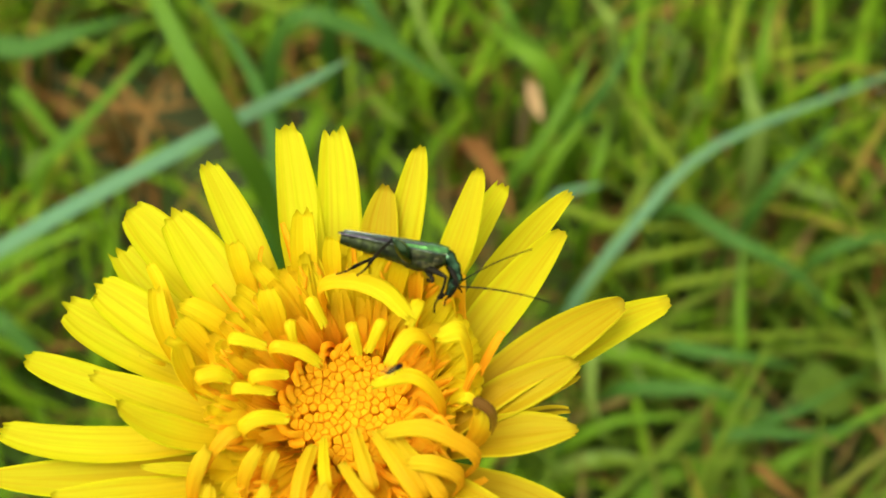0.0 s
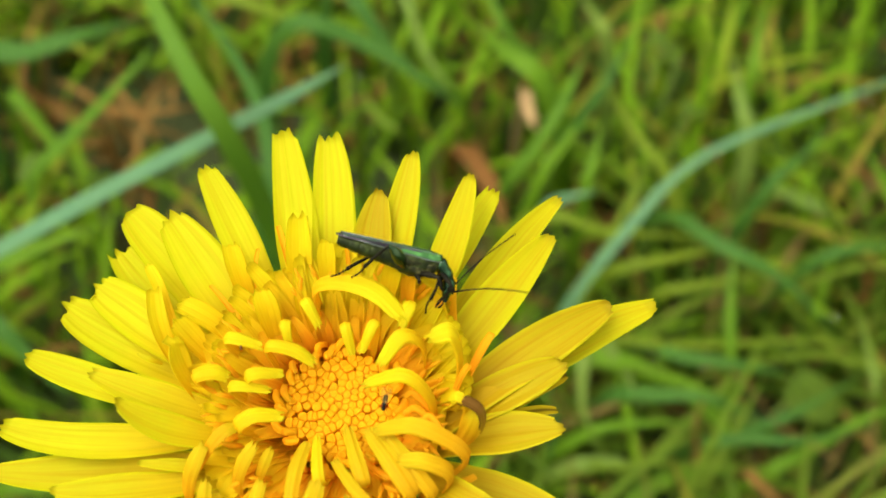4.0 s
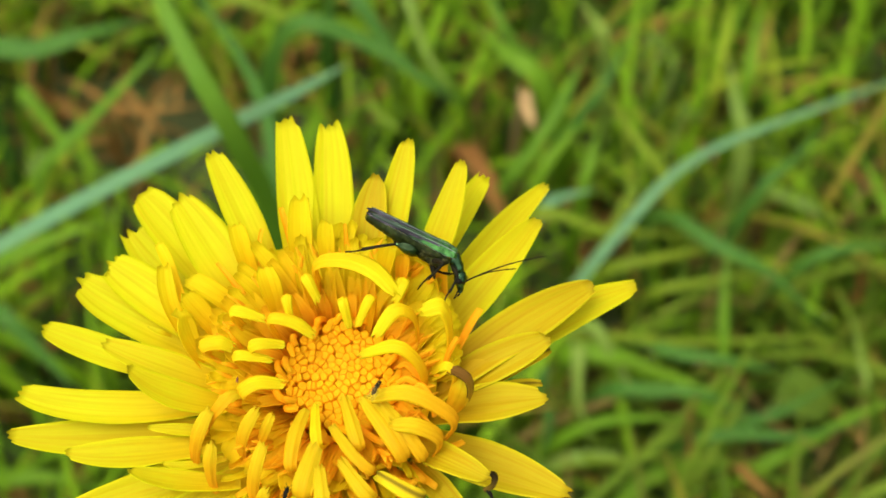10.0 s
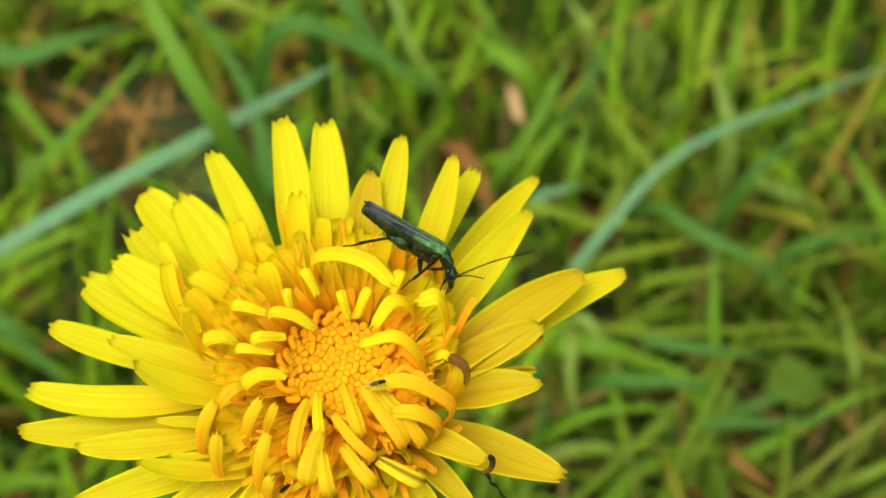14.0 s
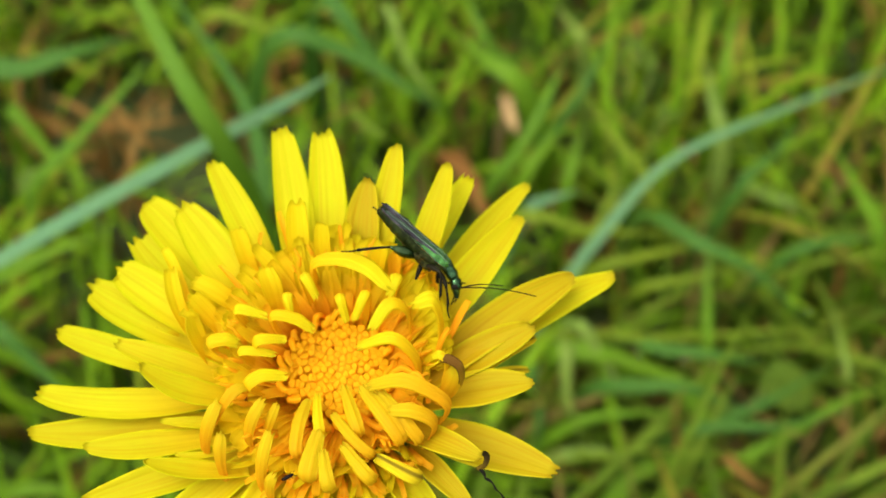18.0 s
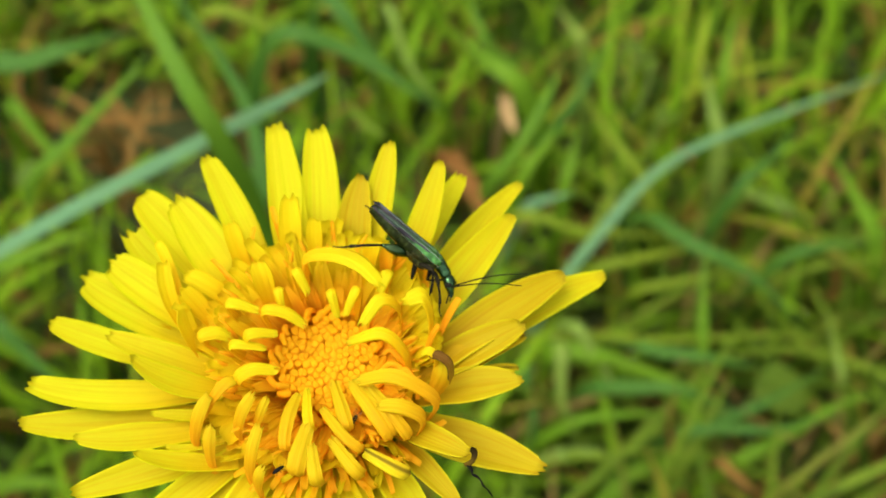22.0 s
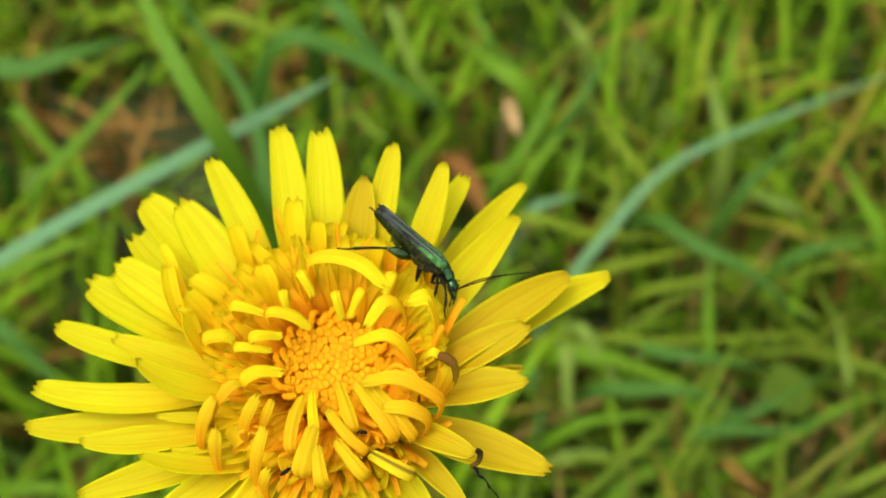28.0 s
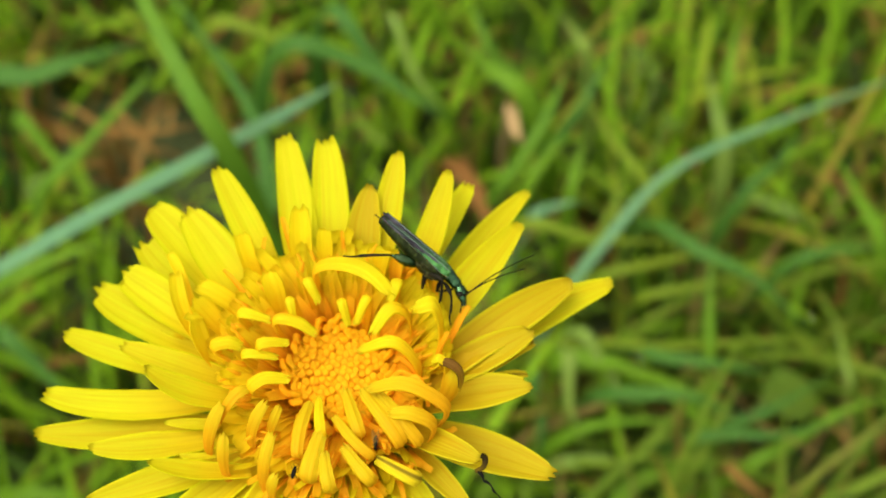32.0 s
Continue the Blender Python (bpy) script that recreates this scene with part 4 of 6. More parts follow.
floret("deep", 1.1, (-66, 5.3, 3.0), (-67, 6.9, 7.2), (-62, 3.1, 5.6))
floret("deep", 1.3, (-52, 7.0, 3.0), (-52, 9.1, 7.6), (-51, 7.1, 8.4), (-48, 4.2, 7.0))
floret("deep", 1.1, (-46, 7.4, 3.0), (-46, 9.8, 7.2), (-45, 7.8, 8.2), (-42, 5.3, 7.6))
floret("deep", 1.2, (-35, 9.5, 4.5), (-29, 10.0, 8.0), (-29, 8.2, 9.4), (-32, 6.4, 9.4), (-46, 4.8, 8.2))
floret("deep", 1.2, (-44, 9.7, 4.5), (-37, 9.8, 7.6), (-40, 8.3, 8.8), (-48, 7.0, 8.4))
floret("dark", 1.2, (-54, 8.8, 3.0), (-54, 11.6, 7.0), (-64, 9.0, 7.8))
floret("arch", 1, (-19, 7.1, 4.0), (-11, 6.7, 7.2), (-3, 5.0, 8.8), (-9, 2.6, 7.4))
floret("arch", 1.1, (10, 6.2, 4.5), (18, 6.3, 8.0), (23, 5.2, 9.2), (7, 3.5, 8.4))
floret("arch", 1.5, (-3, 8.0, 4.5), (8, 8.4, 7.6), (16, 8.1, 9.4), (16, 6.7, 9.4))
floret("arch", 0.8, (59, 3.2, 3.0), (68, 3.4, 8.0), (42, 2.3, 7.0))
floret("arch", 0.8, (39, 3.3, 3.0), (46, 4.6, 8.0), (37, 2.8, 7.0))
floret("curl", 0.75, (-18, 10.0, 6.6), (-16, 10.1, 8.0), (-14, 9.8, 9.1), (-12, 8.9, 9.2), (-12, 8.4, 8.7))
floret("deep", 1.6, (-25, 8.8, 4.4), (-21, 9.3, 6.2), (-17, 9.5, 7.6), (-13, 9.5, 8.3))
floret("arch", 0.7, (-17, 8.8, 6.0), (-13, 8.9, 8.6), (-11, 8.3, 9.1), (-12, 7.9, 8.6))
floret("slim", 0.6, (-17, 7.2, 4.5), (-13, 6.7, 6.0), (-7, 5.5, 6.4), (-9, 5.0, 6.0))
floret("slim", 0.6, (-23, 7.3, 4.5), (-19, 7.0, 6.0), (-16, 5.8, 6.3), (-20, 5.2, 5.8))
floret("slim", 0.55, (-27, 8.3, 5.0), (-23, 7.9, 6.6), (-19, 6.9, 7.0), (-23, 6.4, 6.6))
floret("slim", 0.75, (3, 8.9, 6.0), (10, 9.8, 7.0), (15, 10.7, 7.6))
floret("slim", 0.6, (-7, 8.0, 5.5), (-1, 8.3, 7.0), (4, 8.9, 8.0))
floret("slim", 0.6, (-40, 9.5, 4.5), (-35, 10.4, 5.4), (-31, 10.9, 5.8))
floret("slim", 0.6, (-58, 9.2, 4.5), (-55, 10.2, 5.4), (-52, 10.3, 6.0))
floret("slim", 0.55, (-60, 7.3, 4.5), (-58, 8.1, 5.4), (-58, 8.7, 5.8))
floret("slim", 0.55, (-61, 5.1, 4.5), (-58, 6.3, 5.4), (-54, 7.2, 5.8))
floret("slim", 0.5, (-38, 6.5, 4.5), (-34, 7.2, 5.8), (-30, 7.5, 6.4))
floret("mid", 1.3, (174, 8.9, 4.0), (164, 10.8, 5.8), (152, 12.5, 6.6))
floret("mid", 1.8, (-174, 7.6, 4.0), (175, 9.0, 6.0), (165, 9.7, 7.0))
floret("mid", 1.4, (135, 7.1, 4.0), (130, 9.1, 6.0), (126, 10.9, 7.0))
floret("mid", 1.5, (142, 4.1, 4.0), (132, 5.4, 6.4), (127, 7.0, 7.4))
floret("mid", 1.5, (153, 6.4, 4.0), (151, 8.3, 5.6), (152, 10.7, 6.2))
floret("mid", 1.7, (169, 6.9, 4.0), (161, 9.1, 5.6), (158, 10.2, 6.4))
floret("slim", 0.4, (148, 6.2, 4.5), (142, 8.2, 5.2), (140, 10.2, 5.4))
floret("slim", 0.35, (134, 5.9, 5.0), (125, 8.4, 5.8), (118, 10.1, 6.0))
floret("gold", 0.35, (171, 10.8, 4.0), (171, 11.5, 4.6), (170, 12.4, 4.6))
floret("gold", 0.75, (-142, 8.0, 4.0), (-151, 10.1, 4.6), (-157, 12.3, 4.8))
floret("gold", 0.5, (-133, 9.0, 4.0), (-140, 11.2, 4.6), (-145, 12.3, 4.8))
floret("mid", 0.8, (165, 9.8, 5.0), (152, 12.1, 5.8), (147, 14.1, 6.0))


CENTRE = (0.95, -1.1)


def closed_bud(cell, h, rng):
    """A closed floret seen from its tip: a blunt prism on the polygon cell (mm), rounded at the top."""
    n = len(cell)
    mx, my = sum(p[0] for p in cell) / n, sum(p[1] for p in cell) / n
    tilt = (rng.uniform(-0.25, 0.25), rng.uniform(-0.25, 0.25))
    verts, faces, uvs = [], [], []
    for i, (k, z) in enumerate(((0.92, -1.9), (0.985, -0.12), (0.95, -0.03), (0.72, 0.03), (0.3, 0.0))):
        for j, (x, y) in enumerate(cell):
            verts.append(Vector((mx + (x - mx) * k, my + (y - my) * k, h + z + (x - mx) * tilt[0] + (y - my) * tilt[1])) * MM)
            uvs.append((j / n, 0.2 + 0.18 * i))
    for i in range(4):
        for j in range(n):
            a, b = i * n + j, i * n + (j + 1) % n
            faces.append((a, b, b + n, a + n))
    faces.append(tuple(range(4 * n, 5 * n)))
    return mesh_of("bud", verts, faces, uvs)


def cells(points, reach):
    """For each point, the polygon of the places nearest to it, at most reach away."""
    made = []
    for i, (x, y) in enumerate(points):
        poly = [(x + reach * math.cos(2 * math.pi * k / 9), y + reach * math.sin(2 * math.pi * k / 9)) for k in range(9)]
        for j, (u, v) in enumerate(points):
            dx, dy = u - x, v - y
            if i == j or dx * dx + dy * dy > 4 * reach * reach:
                continue
            limit = dx * (x + u) / 2 + dy * (y + v) / 2
            cut = []
            for k, p in enumerate(poly):
                q = poly[(k + 1) % len(poly)]
                a, b = p[0] * dx + p[1] * dy - limit, q[0] * dx + q[1] * dy - limit
                if a <= 0:
                    cut.append(p)
                if a * b < 0:
                    f = a / (a - b)
                    cut.append((p[0] + (q[0] - p[0]) * f, p[1] + (q[1] - p[1]) * f))
            poly = cut
        made.append(poly)
    return made


def polar(x, y, h):
    return math.degrees(math.atan2(y, x)), math.hypot(x, y), h


def round_disc(d, r, h):
    """A place at d degrees and r mm from the middle of the disc."""
    return polar(CENTRE[0] + r * math.cos(radians(d)), CENTRE[1] + r * math.sin(radians(d)), h)


def disc():
    rng = random.Random(11)
    points = []
    for i in range(186):
        r = 0.265 * math.sqrt(i + 0.5)
        a = i * 2.39996 + rng.uniform(-0.12, 0.12)
        points.append((CENTRE[0] + r * math.cos(a) + rng.uniform(-0.09, 0.09), CENTRE[1] + r * math.sin(a) + rng.uniform(-0.1, 0.1)))
    for (x, y), cell in zip(points, cells(points, 0.36)):
        r = math.hypot(x - CENTRE[0], y - CENTRE[1])
        h = 4.15 + 0.1 * math.cos(r * 1.2) + 0.02 * r * r + rng.uniform(-0.16, 0.16)
        part_of("disc_bud", closed_bud(cell, h, rng), BUD, flower, HEAD)
    # young florets that bend in over the rim of the disc
    for i in range(34):
        d = i * 10.59 + rng.uniform(-5, 5)
        r = 3.9 + rng.uniform(-0.1, 0.5)
        bend = rng.uniform(4, 18) * (1 if 60 < d < 240 else -1)
        pts = (round_disc(d, r - 0.1, 2.4), round_disc(d, r + 0.1, 4.2), round_disc(d + bend * 0.5, r - 0.1, 4.7 + rng.uniform(-0.2, 0.3)), round_disc(d + bend, r - 0.6, 4.5))
        part_of("young_floret", strap(rng.uniform(0.6, 0.8), pts, slim_profile, 1.2, 0.06, 1300 + i, nu=8, ns=12, inward=True), INNER if i % 2 else BUD, flower, HEAD)
    # a dense under-storey of ligules that closes the head
    for i in range(60):
        d = i * 137.508
        f = (i * 0.618) % 1.0
        left = 0.5 - 0.5 * math.cos(radians(d + 10))
        tip = 6.0 + 2.8 * left + 1.6 * f
        pts = (round_disc(d, 3.8, 2.2), round_disc(d + rng.uniform(-4, 4), 6.2, 4.2), round_disc(d + rng.uniform(-7, 7), tip, 5.0 + rng.uniform(-0.4, 0.6)))
        part_of("ray_floret", strap(rng.uniform(1.7, 2.1), pts, arch_profile, 0.5, 0.05, 1200 + i, ns=10), UNDERFLORET, flower, HEAD)
    # close-set florets that lean far outwards round the disc, orange near it and yellower further out
    for i in range(225):
        d = i * 137.508 + rng.uniform(-3, 3)
        if i >= 170:
            # a closer stand on the far side of the disc
            d = 10 + 190 * ((i * 0.7549) % 1.0)
        f = (i * 0.618) % 1.0
        left = 0.5 - 0.5 * math.cos(radians(d + 20))
        far = max(0.0, math.sin(radians(d)))
        r = 3.7 + (1.9 + 1.2 * left) * f
        out = 2.0 + 1.7 * far * f + 0.6 * left * f + rng.uniform(-0.3, 0.4)
        near = max(0.0, -math.sin(radians(d)))
        out += 2.0 * near * f
        top = 4.9 + (1.3 - 1.5 * near) * f + 0.6 * far * f + 0.5 * left * f + rng.uniform(-0.25, 0.35)
        pts = (round_disc(d, r - 0.3, 3.1), round_disc(d + rng.uniform(-3, 3), r + 0.3 * out, 0.5 * top + 1.95), round_disc(d + rng.uniform(-5, 5), r + out, top))
        part_of("young_floret", strap(rng.uniform(0.85, 1.2) + 0.4 * f, pts, taper_profile, 0.45, 0.04, 1400 + i, nu=6, ns=9), MID if f > 0.68 else UNDERFLORET if f > 0.36 else INNER, flower, HEAD)
    # a fringe of short orange florets under the near arches
    for i in range(44):
        d = -138 + 92 * ((i * 0.618) % 1.0)
        f = (i * 0.4142) % 1.0
        r = 6.4 + 2.2 * f
        pts = (round_disc(d, r - 0.6, 3.0), round_disc(d + rng.uniform(-2, 2), r + 0.7, 4.4), round_disc(d + rng.uniform(-4, 4), r + 1.9, 4.7 + rng.uniform(-0.3, 0.6)))
        part_of("young_floret", strap(rng.uniform(0.45, 0.75), pts, slim_profile, 0.9, 0.04, 1700 + i, nu=6, ns=8), (SLIM, INNER, MID)[i % 3], flower, HEAD)
    # slender styles between them
    for i in range(110):
        f = (i * 0.618) % 1.0
        d = i * 137.508 + 40
        r, h = 4.4 + 3.0 * f, 5.9 + 1.2 * f + rng.uniform(-0.4, 0.6)
        lean, side = rng.uniform(1.0, 2.4), rng.uniform(-8, 8)
        wide = rng.uniform(0.16, 0.24)
        pts, rad = [], []
        for k in range(9):
            q = k / 8
            a, rr, z = round_disc(d + side * q * q, r - 0.5 + 0.5 * q + lean * q ** 1.5, 2.2 + (h - 2.2) * q)
            pts.append((rr * math.cos(radians(a)), rr * math.sin(radians(a)), z))
            rad.append(wide * (1.1 - 0.25 * q) * (1 if k < 7 else 0.8 if k == 7 else 0.3))
        part_of("style", rod(pts, rad), SLIM, flower, HEAD)


disc()


def bracts():
    for i in range(26):
        a = i * 360 / 13 + (14 if i >= 13 else 0)
        inner = i < 13
        r = 5.7 if inner else 6.2
        pts = ((a, 4.0, -6.8), (a, r, -3.0), (a, r + (1.2 if inner else 3.5), 3.0 if inner else -1.0))
        part_of("bract", strap(2.4 if inner else 1.8, pts, lambda s: 1 - 0.85 * s ** 1.6, 0.4, 0.0, 900 + i, thick=0.3, nu=6, ns=10), STALK, flower, HEAD)


bracts()


# ---- insects ----
def shell_material(name, dark, mid, light, metal=0.85, rough=0.28, scale=900.0, gloss=0.5, tail=None):
    m, n, l = material(name)
    tc = n.new("ShaderNodeTexCoord")
    a = noise_tex(n, l, scale, 3.0, tc.outputs["Object"])
    r = ramp(n, [(0.3, dark), (0.5, mid), (0.7, light)])
    l.new(a.outputs[0], r.inputs[0])
    fine = noise_tex(n, l, 6000.0, 2.0, tc.outputs["Object"])
    bump = n.new("ShaderNodeBump")
    bump.inputs["Strength"].default_value, bump.inputs["Distance"].default_value = 0.5, 0.00005
    l.new(fine.outputs[0], bump.inputs["Height"])
    p = n.new("ShaderNodeBsdfPrincipled")
    p.inputs["Metallic"].default_value, p.inputs["Roughness"].default_value = metal, rough
    p.inputs["Specular IOR Level"].default_value = gloss
    p.inputs["Coat Weight"].default_value, p.inputs["Coat Roughness"].default_value = (0.08 if metal > 0.4 else 0.0), 0.15
    colour = r.outputs[0]
    if tail:
        # the green fades to smoky bronze towards the tail: a dark reflection painted in
        uv = n.new("ShaderNodeUVMap")
        sep = n.new("ShaderNodeSeparateXYZ")
        l.new(uv.outputs[0], sep.inputs[0])
        fade = ramp(n, [(0.35, (0, 0, 0)), (0.85, (0.75, 0.75, 0.75))])
        l.new(sep.outputs[1], fade.inputs[0])
        colour = mix_colour(n, l, colour, tail, fade.outputs[0])
        # pale lines painted along the ribs as the highlights they catch
        rib_glint = ramp(n, [(0.0, (0.8, 0.8, 0.8)), (0.07, (0, 0, 0)), (0.3, (0, 0, 0)), (0.36, (0.7, 0.7, 0.7)), (0.42, (0, 0, 0)), (0.92, (0, 0, 0)), (1.0, (0.8, 0.8, 0.8))])
        l.new(sep.outputs[0], rib_glint.inputs[0])
        colour = mix_colour(n, l, colour, (0.36, 0.4, 0.33), rib_glint.outputs[0])
    l.new(colour, p.inputs["Base Color"])
    l.new(bump.outputs[0], p.inputs["Normal"])
    o = n.new("ShaderNodeOutputMaterial")
    l.new(p.outputs[0], o.inputs["Surface"])
    return m


WINGCASE = shell_material("metallic_green_wingcase", (0.012, 0.04, 0.008), (0.045, 0.15, 0.03), (0.17, 0.46, 0.11), rough=0.22, scale=1300.0, tail=(0.05, 0.044, 0.054))
WINGTIP = shell_material("bronze_dark_wing", (0.018, 0.014, 0.015), (0.045, 0.036, 0.042), (0.12, 0.1, 0.12), 0.6, 0.25)
BODY = shell_material("metallic_olive_body", (0.008, 0.011, 0.0015), (0.02, 0.028, 0.005), (0.048, 0.064, 0.013), 0.35, 0.38, scale=1800.0, gloss=0.15)
FLANK = shell_material("olive_flank", (0.006, 0.007, 0.002), (0.02, 0.022, 0.005), (0.075, 0.07, 0.02), 0.2, 0.45, scale=2600.0, gloss=0.1)
HEADGREEN = shell_material("metallic_blue_green_head", (0.004, 0.014, 0.004), (0.013, 0.042, 0.013), (0.07, 0.17, 0.065), 0.8, 0.2, scale=1700.0)
THIGH = shell_material("polished_green_thigh", (0.008, 0.02, 0.005), (0.024, 0.055, 0.014), (0.08, 0.13, 0.045), 0.8, 0.14)
LIMB = shell_material("dark_brown_limb", (0.004, 0.0035, 0.002), (0.009, 0.008, 0.004), (0.022, 0.018, 0.008), 0.0, 0.55, gloss=0.06)
BLACK = shell_material("glossy_black", (0.004, 0.004, 0.003), (0.008, 0.007, 0.005), (0.016, 0.014, 0.009), 0.0, 0.55, gloss=0.05)
BROWN = shell_material("rusty_brown_shell", (0.1, 0.02, 0.008), (0.14, 0.03, 0.01), (0.2, 0.05, 0.02), 0.0, 0.3)


def scaled(me, s):
    me.transform(Matrix.Diagonal((s, s, s, 1)))
    return me


def elytron(side):
    """A narrow wing case with three ribs, that gapes from its neighbour towards the tail."""
    n, k = 24, 12
    top, low, uvs, faces = [], [], [], []
    for i in range(n + 1):
        s = i / n
        x = 2.65 - 6.3 * s
        inner = 0.02 + 0.42 * max(0, s - 0.18) ** 1.2
        wide = 0.88 * (1 - 0.74 * s ** 0.85) * min(1, 0.62 + 3.0 * s) * (1 if s < 0.88 else 1 - 0.6 * ((s - 0.88) / 0.12) ** 2)
        for j in range(k + 1):
            u = j / k
            a = u * 1.4
            y = inner + wide * math.sin(a) / math.sin(1.4)
            z = 0.64 - 0.62 * wide * (1 - math.cos(a)) / 0.83 + 0.035 * math.cos(u * 3 * 2 * math.pi) * (1 - 0.4 * s)
            z -= 0.14 * max(0, 0.12 - s) / 0.12 + 0.22 * s
            top.append(Vector((x, side * y, z)) * MM)
            low.append(Vector((x, side * (y - 0.02), z - 0.07)) * MM)
            uvs.append((u, s))
    off, m = len(top), k + 1
    for i in range(n):
        for j in range(k):
            a = i * m + j
            faces.append((a, a + 1, a + m + 1, a + m))
            faces.append((off + a, off + a + m, off + a + m + 1, off + a + 1))
        for j in (0, k):
            a = i * m + j
            faces.append((a, a + m, off + a + m, off + a))
    for j in range(k):
        for a in (j, n * m + j):
            faces.append((a, off + a, off + a + 1, a + 1))
    return mesh_of("elytron", top + low, faces, uvs + uvs)


def thigh_mesh(length, thick, swell):
    """From the hip along x to the knee; swell: how far the middle stands out."""
    pts, rad = [], []
    for i in range(13):
        q = i / 12
        pts.append((length * q, 0, 0.08 * math.sin(q * math.pi)))
        rad.append(thick * (0.6 + swell * math.sin(min(1, q * 1.04) * math.pi) ** 0.9 + 0.1 * (q > 0.93)))
    return rod(pts, rad, 12)


def shin_mesh(length, thick):
    pts, rad = [], []
    for i in range(11):
        q = i / 10
        pts.append((length * q, 0, 0.06 * math.sin(q * math.pi)))
        rad.append(thick * (0.55 + 0.22 * q + (0.12 if i == 10 else 0)))
    return rod(pts, rad)


def foot_mesh(start, length, thick):
    """Five short joints and two claws, from the end of the shin on."""
    pts, rad = [], []
    for i in range(15):
        q = i / 14
        pts.append((start + length * q, 0, -0.12 * math.sin(q * math.pi) + 0.05 * q))
        rad.append(thick * (0.5 if i % 3 else 0.32) * (1 - 0.25 * q))
    pts.append((start + length * 1.06, 0.03, -0.04))
    rad.append(thick * 0.15)
    return rod(pts, rad)


def side_plate(side, x, z, length, height, lean):
    """A flat plate of the flank, slightly vaulted."""
    rings = []
    for i in range(9):
        q = i / 8
        w = math.sin(math.pi * (0.06 + 0.88 * q)) ** 0.6
        rings.append((x + length * (q - 0.5), side * 0.72, z + lean * (q - 0.5), 0.1 * w, height * w))
    return tube(rings, 10)


def build_beetle():
    top = tagged(new("flower_beetle"), "slender metallic green flower beetle with swollen hind thighs, feeding on florets", "beetle")

    def add(name, me, mat, parent=None, m=None, label=""):
        return part_of(name, me, mat, parent or top, m, label)

    # abdomen in rings, thorax with its side plates
    rings = []
    for i in range(56):
        s = i / 55
        w = 0.3 + 0.42 * math.sin(min(1, s * 1.3 + 0.1) * math.pi / 2)
        step = -0.05 * max(0.0, math.cos(s * 6.5 * 2 * math.pi)) ** 8
        rings.append((-3.75 + 4.4 * s, 0, -0.04 - 0.3 * s, w + step, (0.34 + 0.38 * s ** 0.7) + step))
    add("abdomen", tube(rings, 20), BODY, label="olive green banded abdomen")
    add("thorax", tube([(-0.2, 0, -0.22, 0.55, 0.55), (0.3, 0, -0.32, 0.7, 0.78), (1.0, 0, -0.34, 0.8, 0.88), (1.7, 0, -0.28, 0.8, 0.82), (1.9, 0, -0.24, 0.76, 0.74), (2.1, 0, -0.2, 0.76, 0.74), (2.4, 0, -0.12, 0.62, 0.58), (2.65, 0, -0.04, 0.42, 0.42)], 20), BODY)
    for side in (1, -1):
        add("wing_case", elytron(side), WINGCASE, label="narrow metallic green ribbed wing case")
        wing = []
        for i in range(19):
            q = i / 18
            end = 1.0 if q < 0.82 else math.sqrt(max(0.02, 1 - ((q - 0.82) / 0.18) ** 2))
            wing.append((1.4 - 5.35 * q, side * (0.2 + 0.08 * q), 0.38 - 0.14 * q, (0.3 + 0.1 * math.sin(math.pi * min(1, q * 1.1))) * end, (0.17 + 0.025 * math.sin(q * 17)) * (1 - 0.3 * q) * end))
        add("folded_wing", tube(wing, 12), WINGTIP, label="dark smoky folded hind wing")
        for x, z, length, height, lean in ((0.95, -0.28, 1.5, 0.2, 0.1), (1.35, -0.66, 1.2, 0.26, -0.08), (2.05, -0.32, 0.6, 0.3, 0.1), (0.3, -0.6, 0.7, 0.22, 0.12)):
            add("side_plate", side_plate(side, x, z, length, height, lean), FLANK, label="olive brown plate with fine pale hairs")
    shield = [(-0.1, 0, 0.02, 0.4, 0.36), (0.06, 0, 0.04, 0.54, 0.46), (0.35, 0, 0.02, 0.55, 0.46), (0.62, 0, -0.03, 0.46, 0.42),
              (0.9, 0, -0.05, 0.54, 0.44), (1.15, 0, -0.08, 0.5, 0.38), (1.32, 0, -0.1, 0.34, 0.28)]
    neck = add("pronotum", tube(shield, 24), HEADGREEN, label="blue-green neck shield with shallow dents")
    head = add("head", tube([(-0.12, 0, 0, 0.3, 0.26), (0.08, 0, 0.02, 0.44, 0.38), (0.4, 0, 0.03, 0.52, 0.42), (0.7, 0, 0.0, 0.45, 0.36),
                             (0.95, 0, -0.03, 0.32, 0.26), (1.2, 0, -0.05, 0.27, 0.2), (1.42, 0, -0.06, 0.18, 0.12)], 24), HEADGREEN)
    for side in (1, -1):
        eye = [(0.3 + 0.4 * i / 6, side * 0.46, 0.1, 0.2 * math.sin(math.pi * (0.08 + 0.84 * i / 6)), 0.25 * math.sin(math.pi * (0.08 + 0.84 * i / 6))) for i in range(7)]
        add("eye", tube(eye, 14), BLACK, head, label="round black bulging eye")
        palp = [(1.2, side * 0.18, -0.14), (1.45, side * 0.34, -0.22), (1.66, side * 0.36, -0.34), (1.78, side * 0.26, -0.46)]
        add("mouthpart", rod(palp, (0.05, 0.05, 0.06, 0.045)), LIMB, head)
    ants = {}
    for name, side in (("antenna_l", 1), ("antenna_r", -1)):
        pts, rad = [], []
        for i in range(45):
            s = i / 44
            pts.append((5.7 * s, side * 0.1 * math.sin(s * math.pi), 0.22 * math.sin(s * math.pi)))
            rad.append((0.058 if i % 4 else 0.044) * (1 - 0.4 * s))
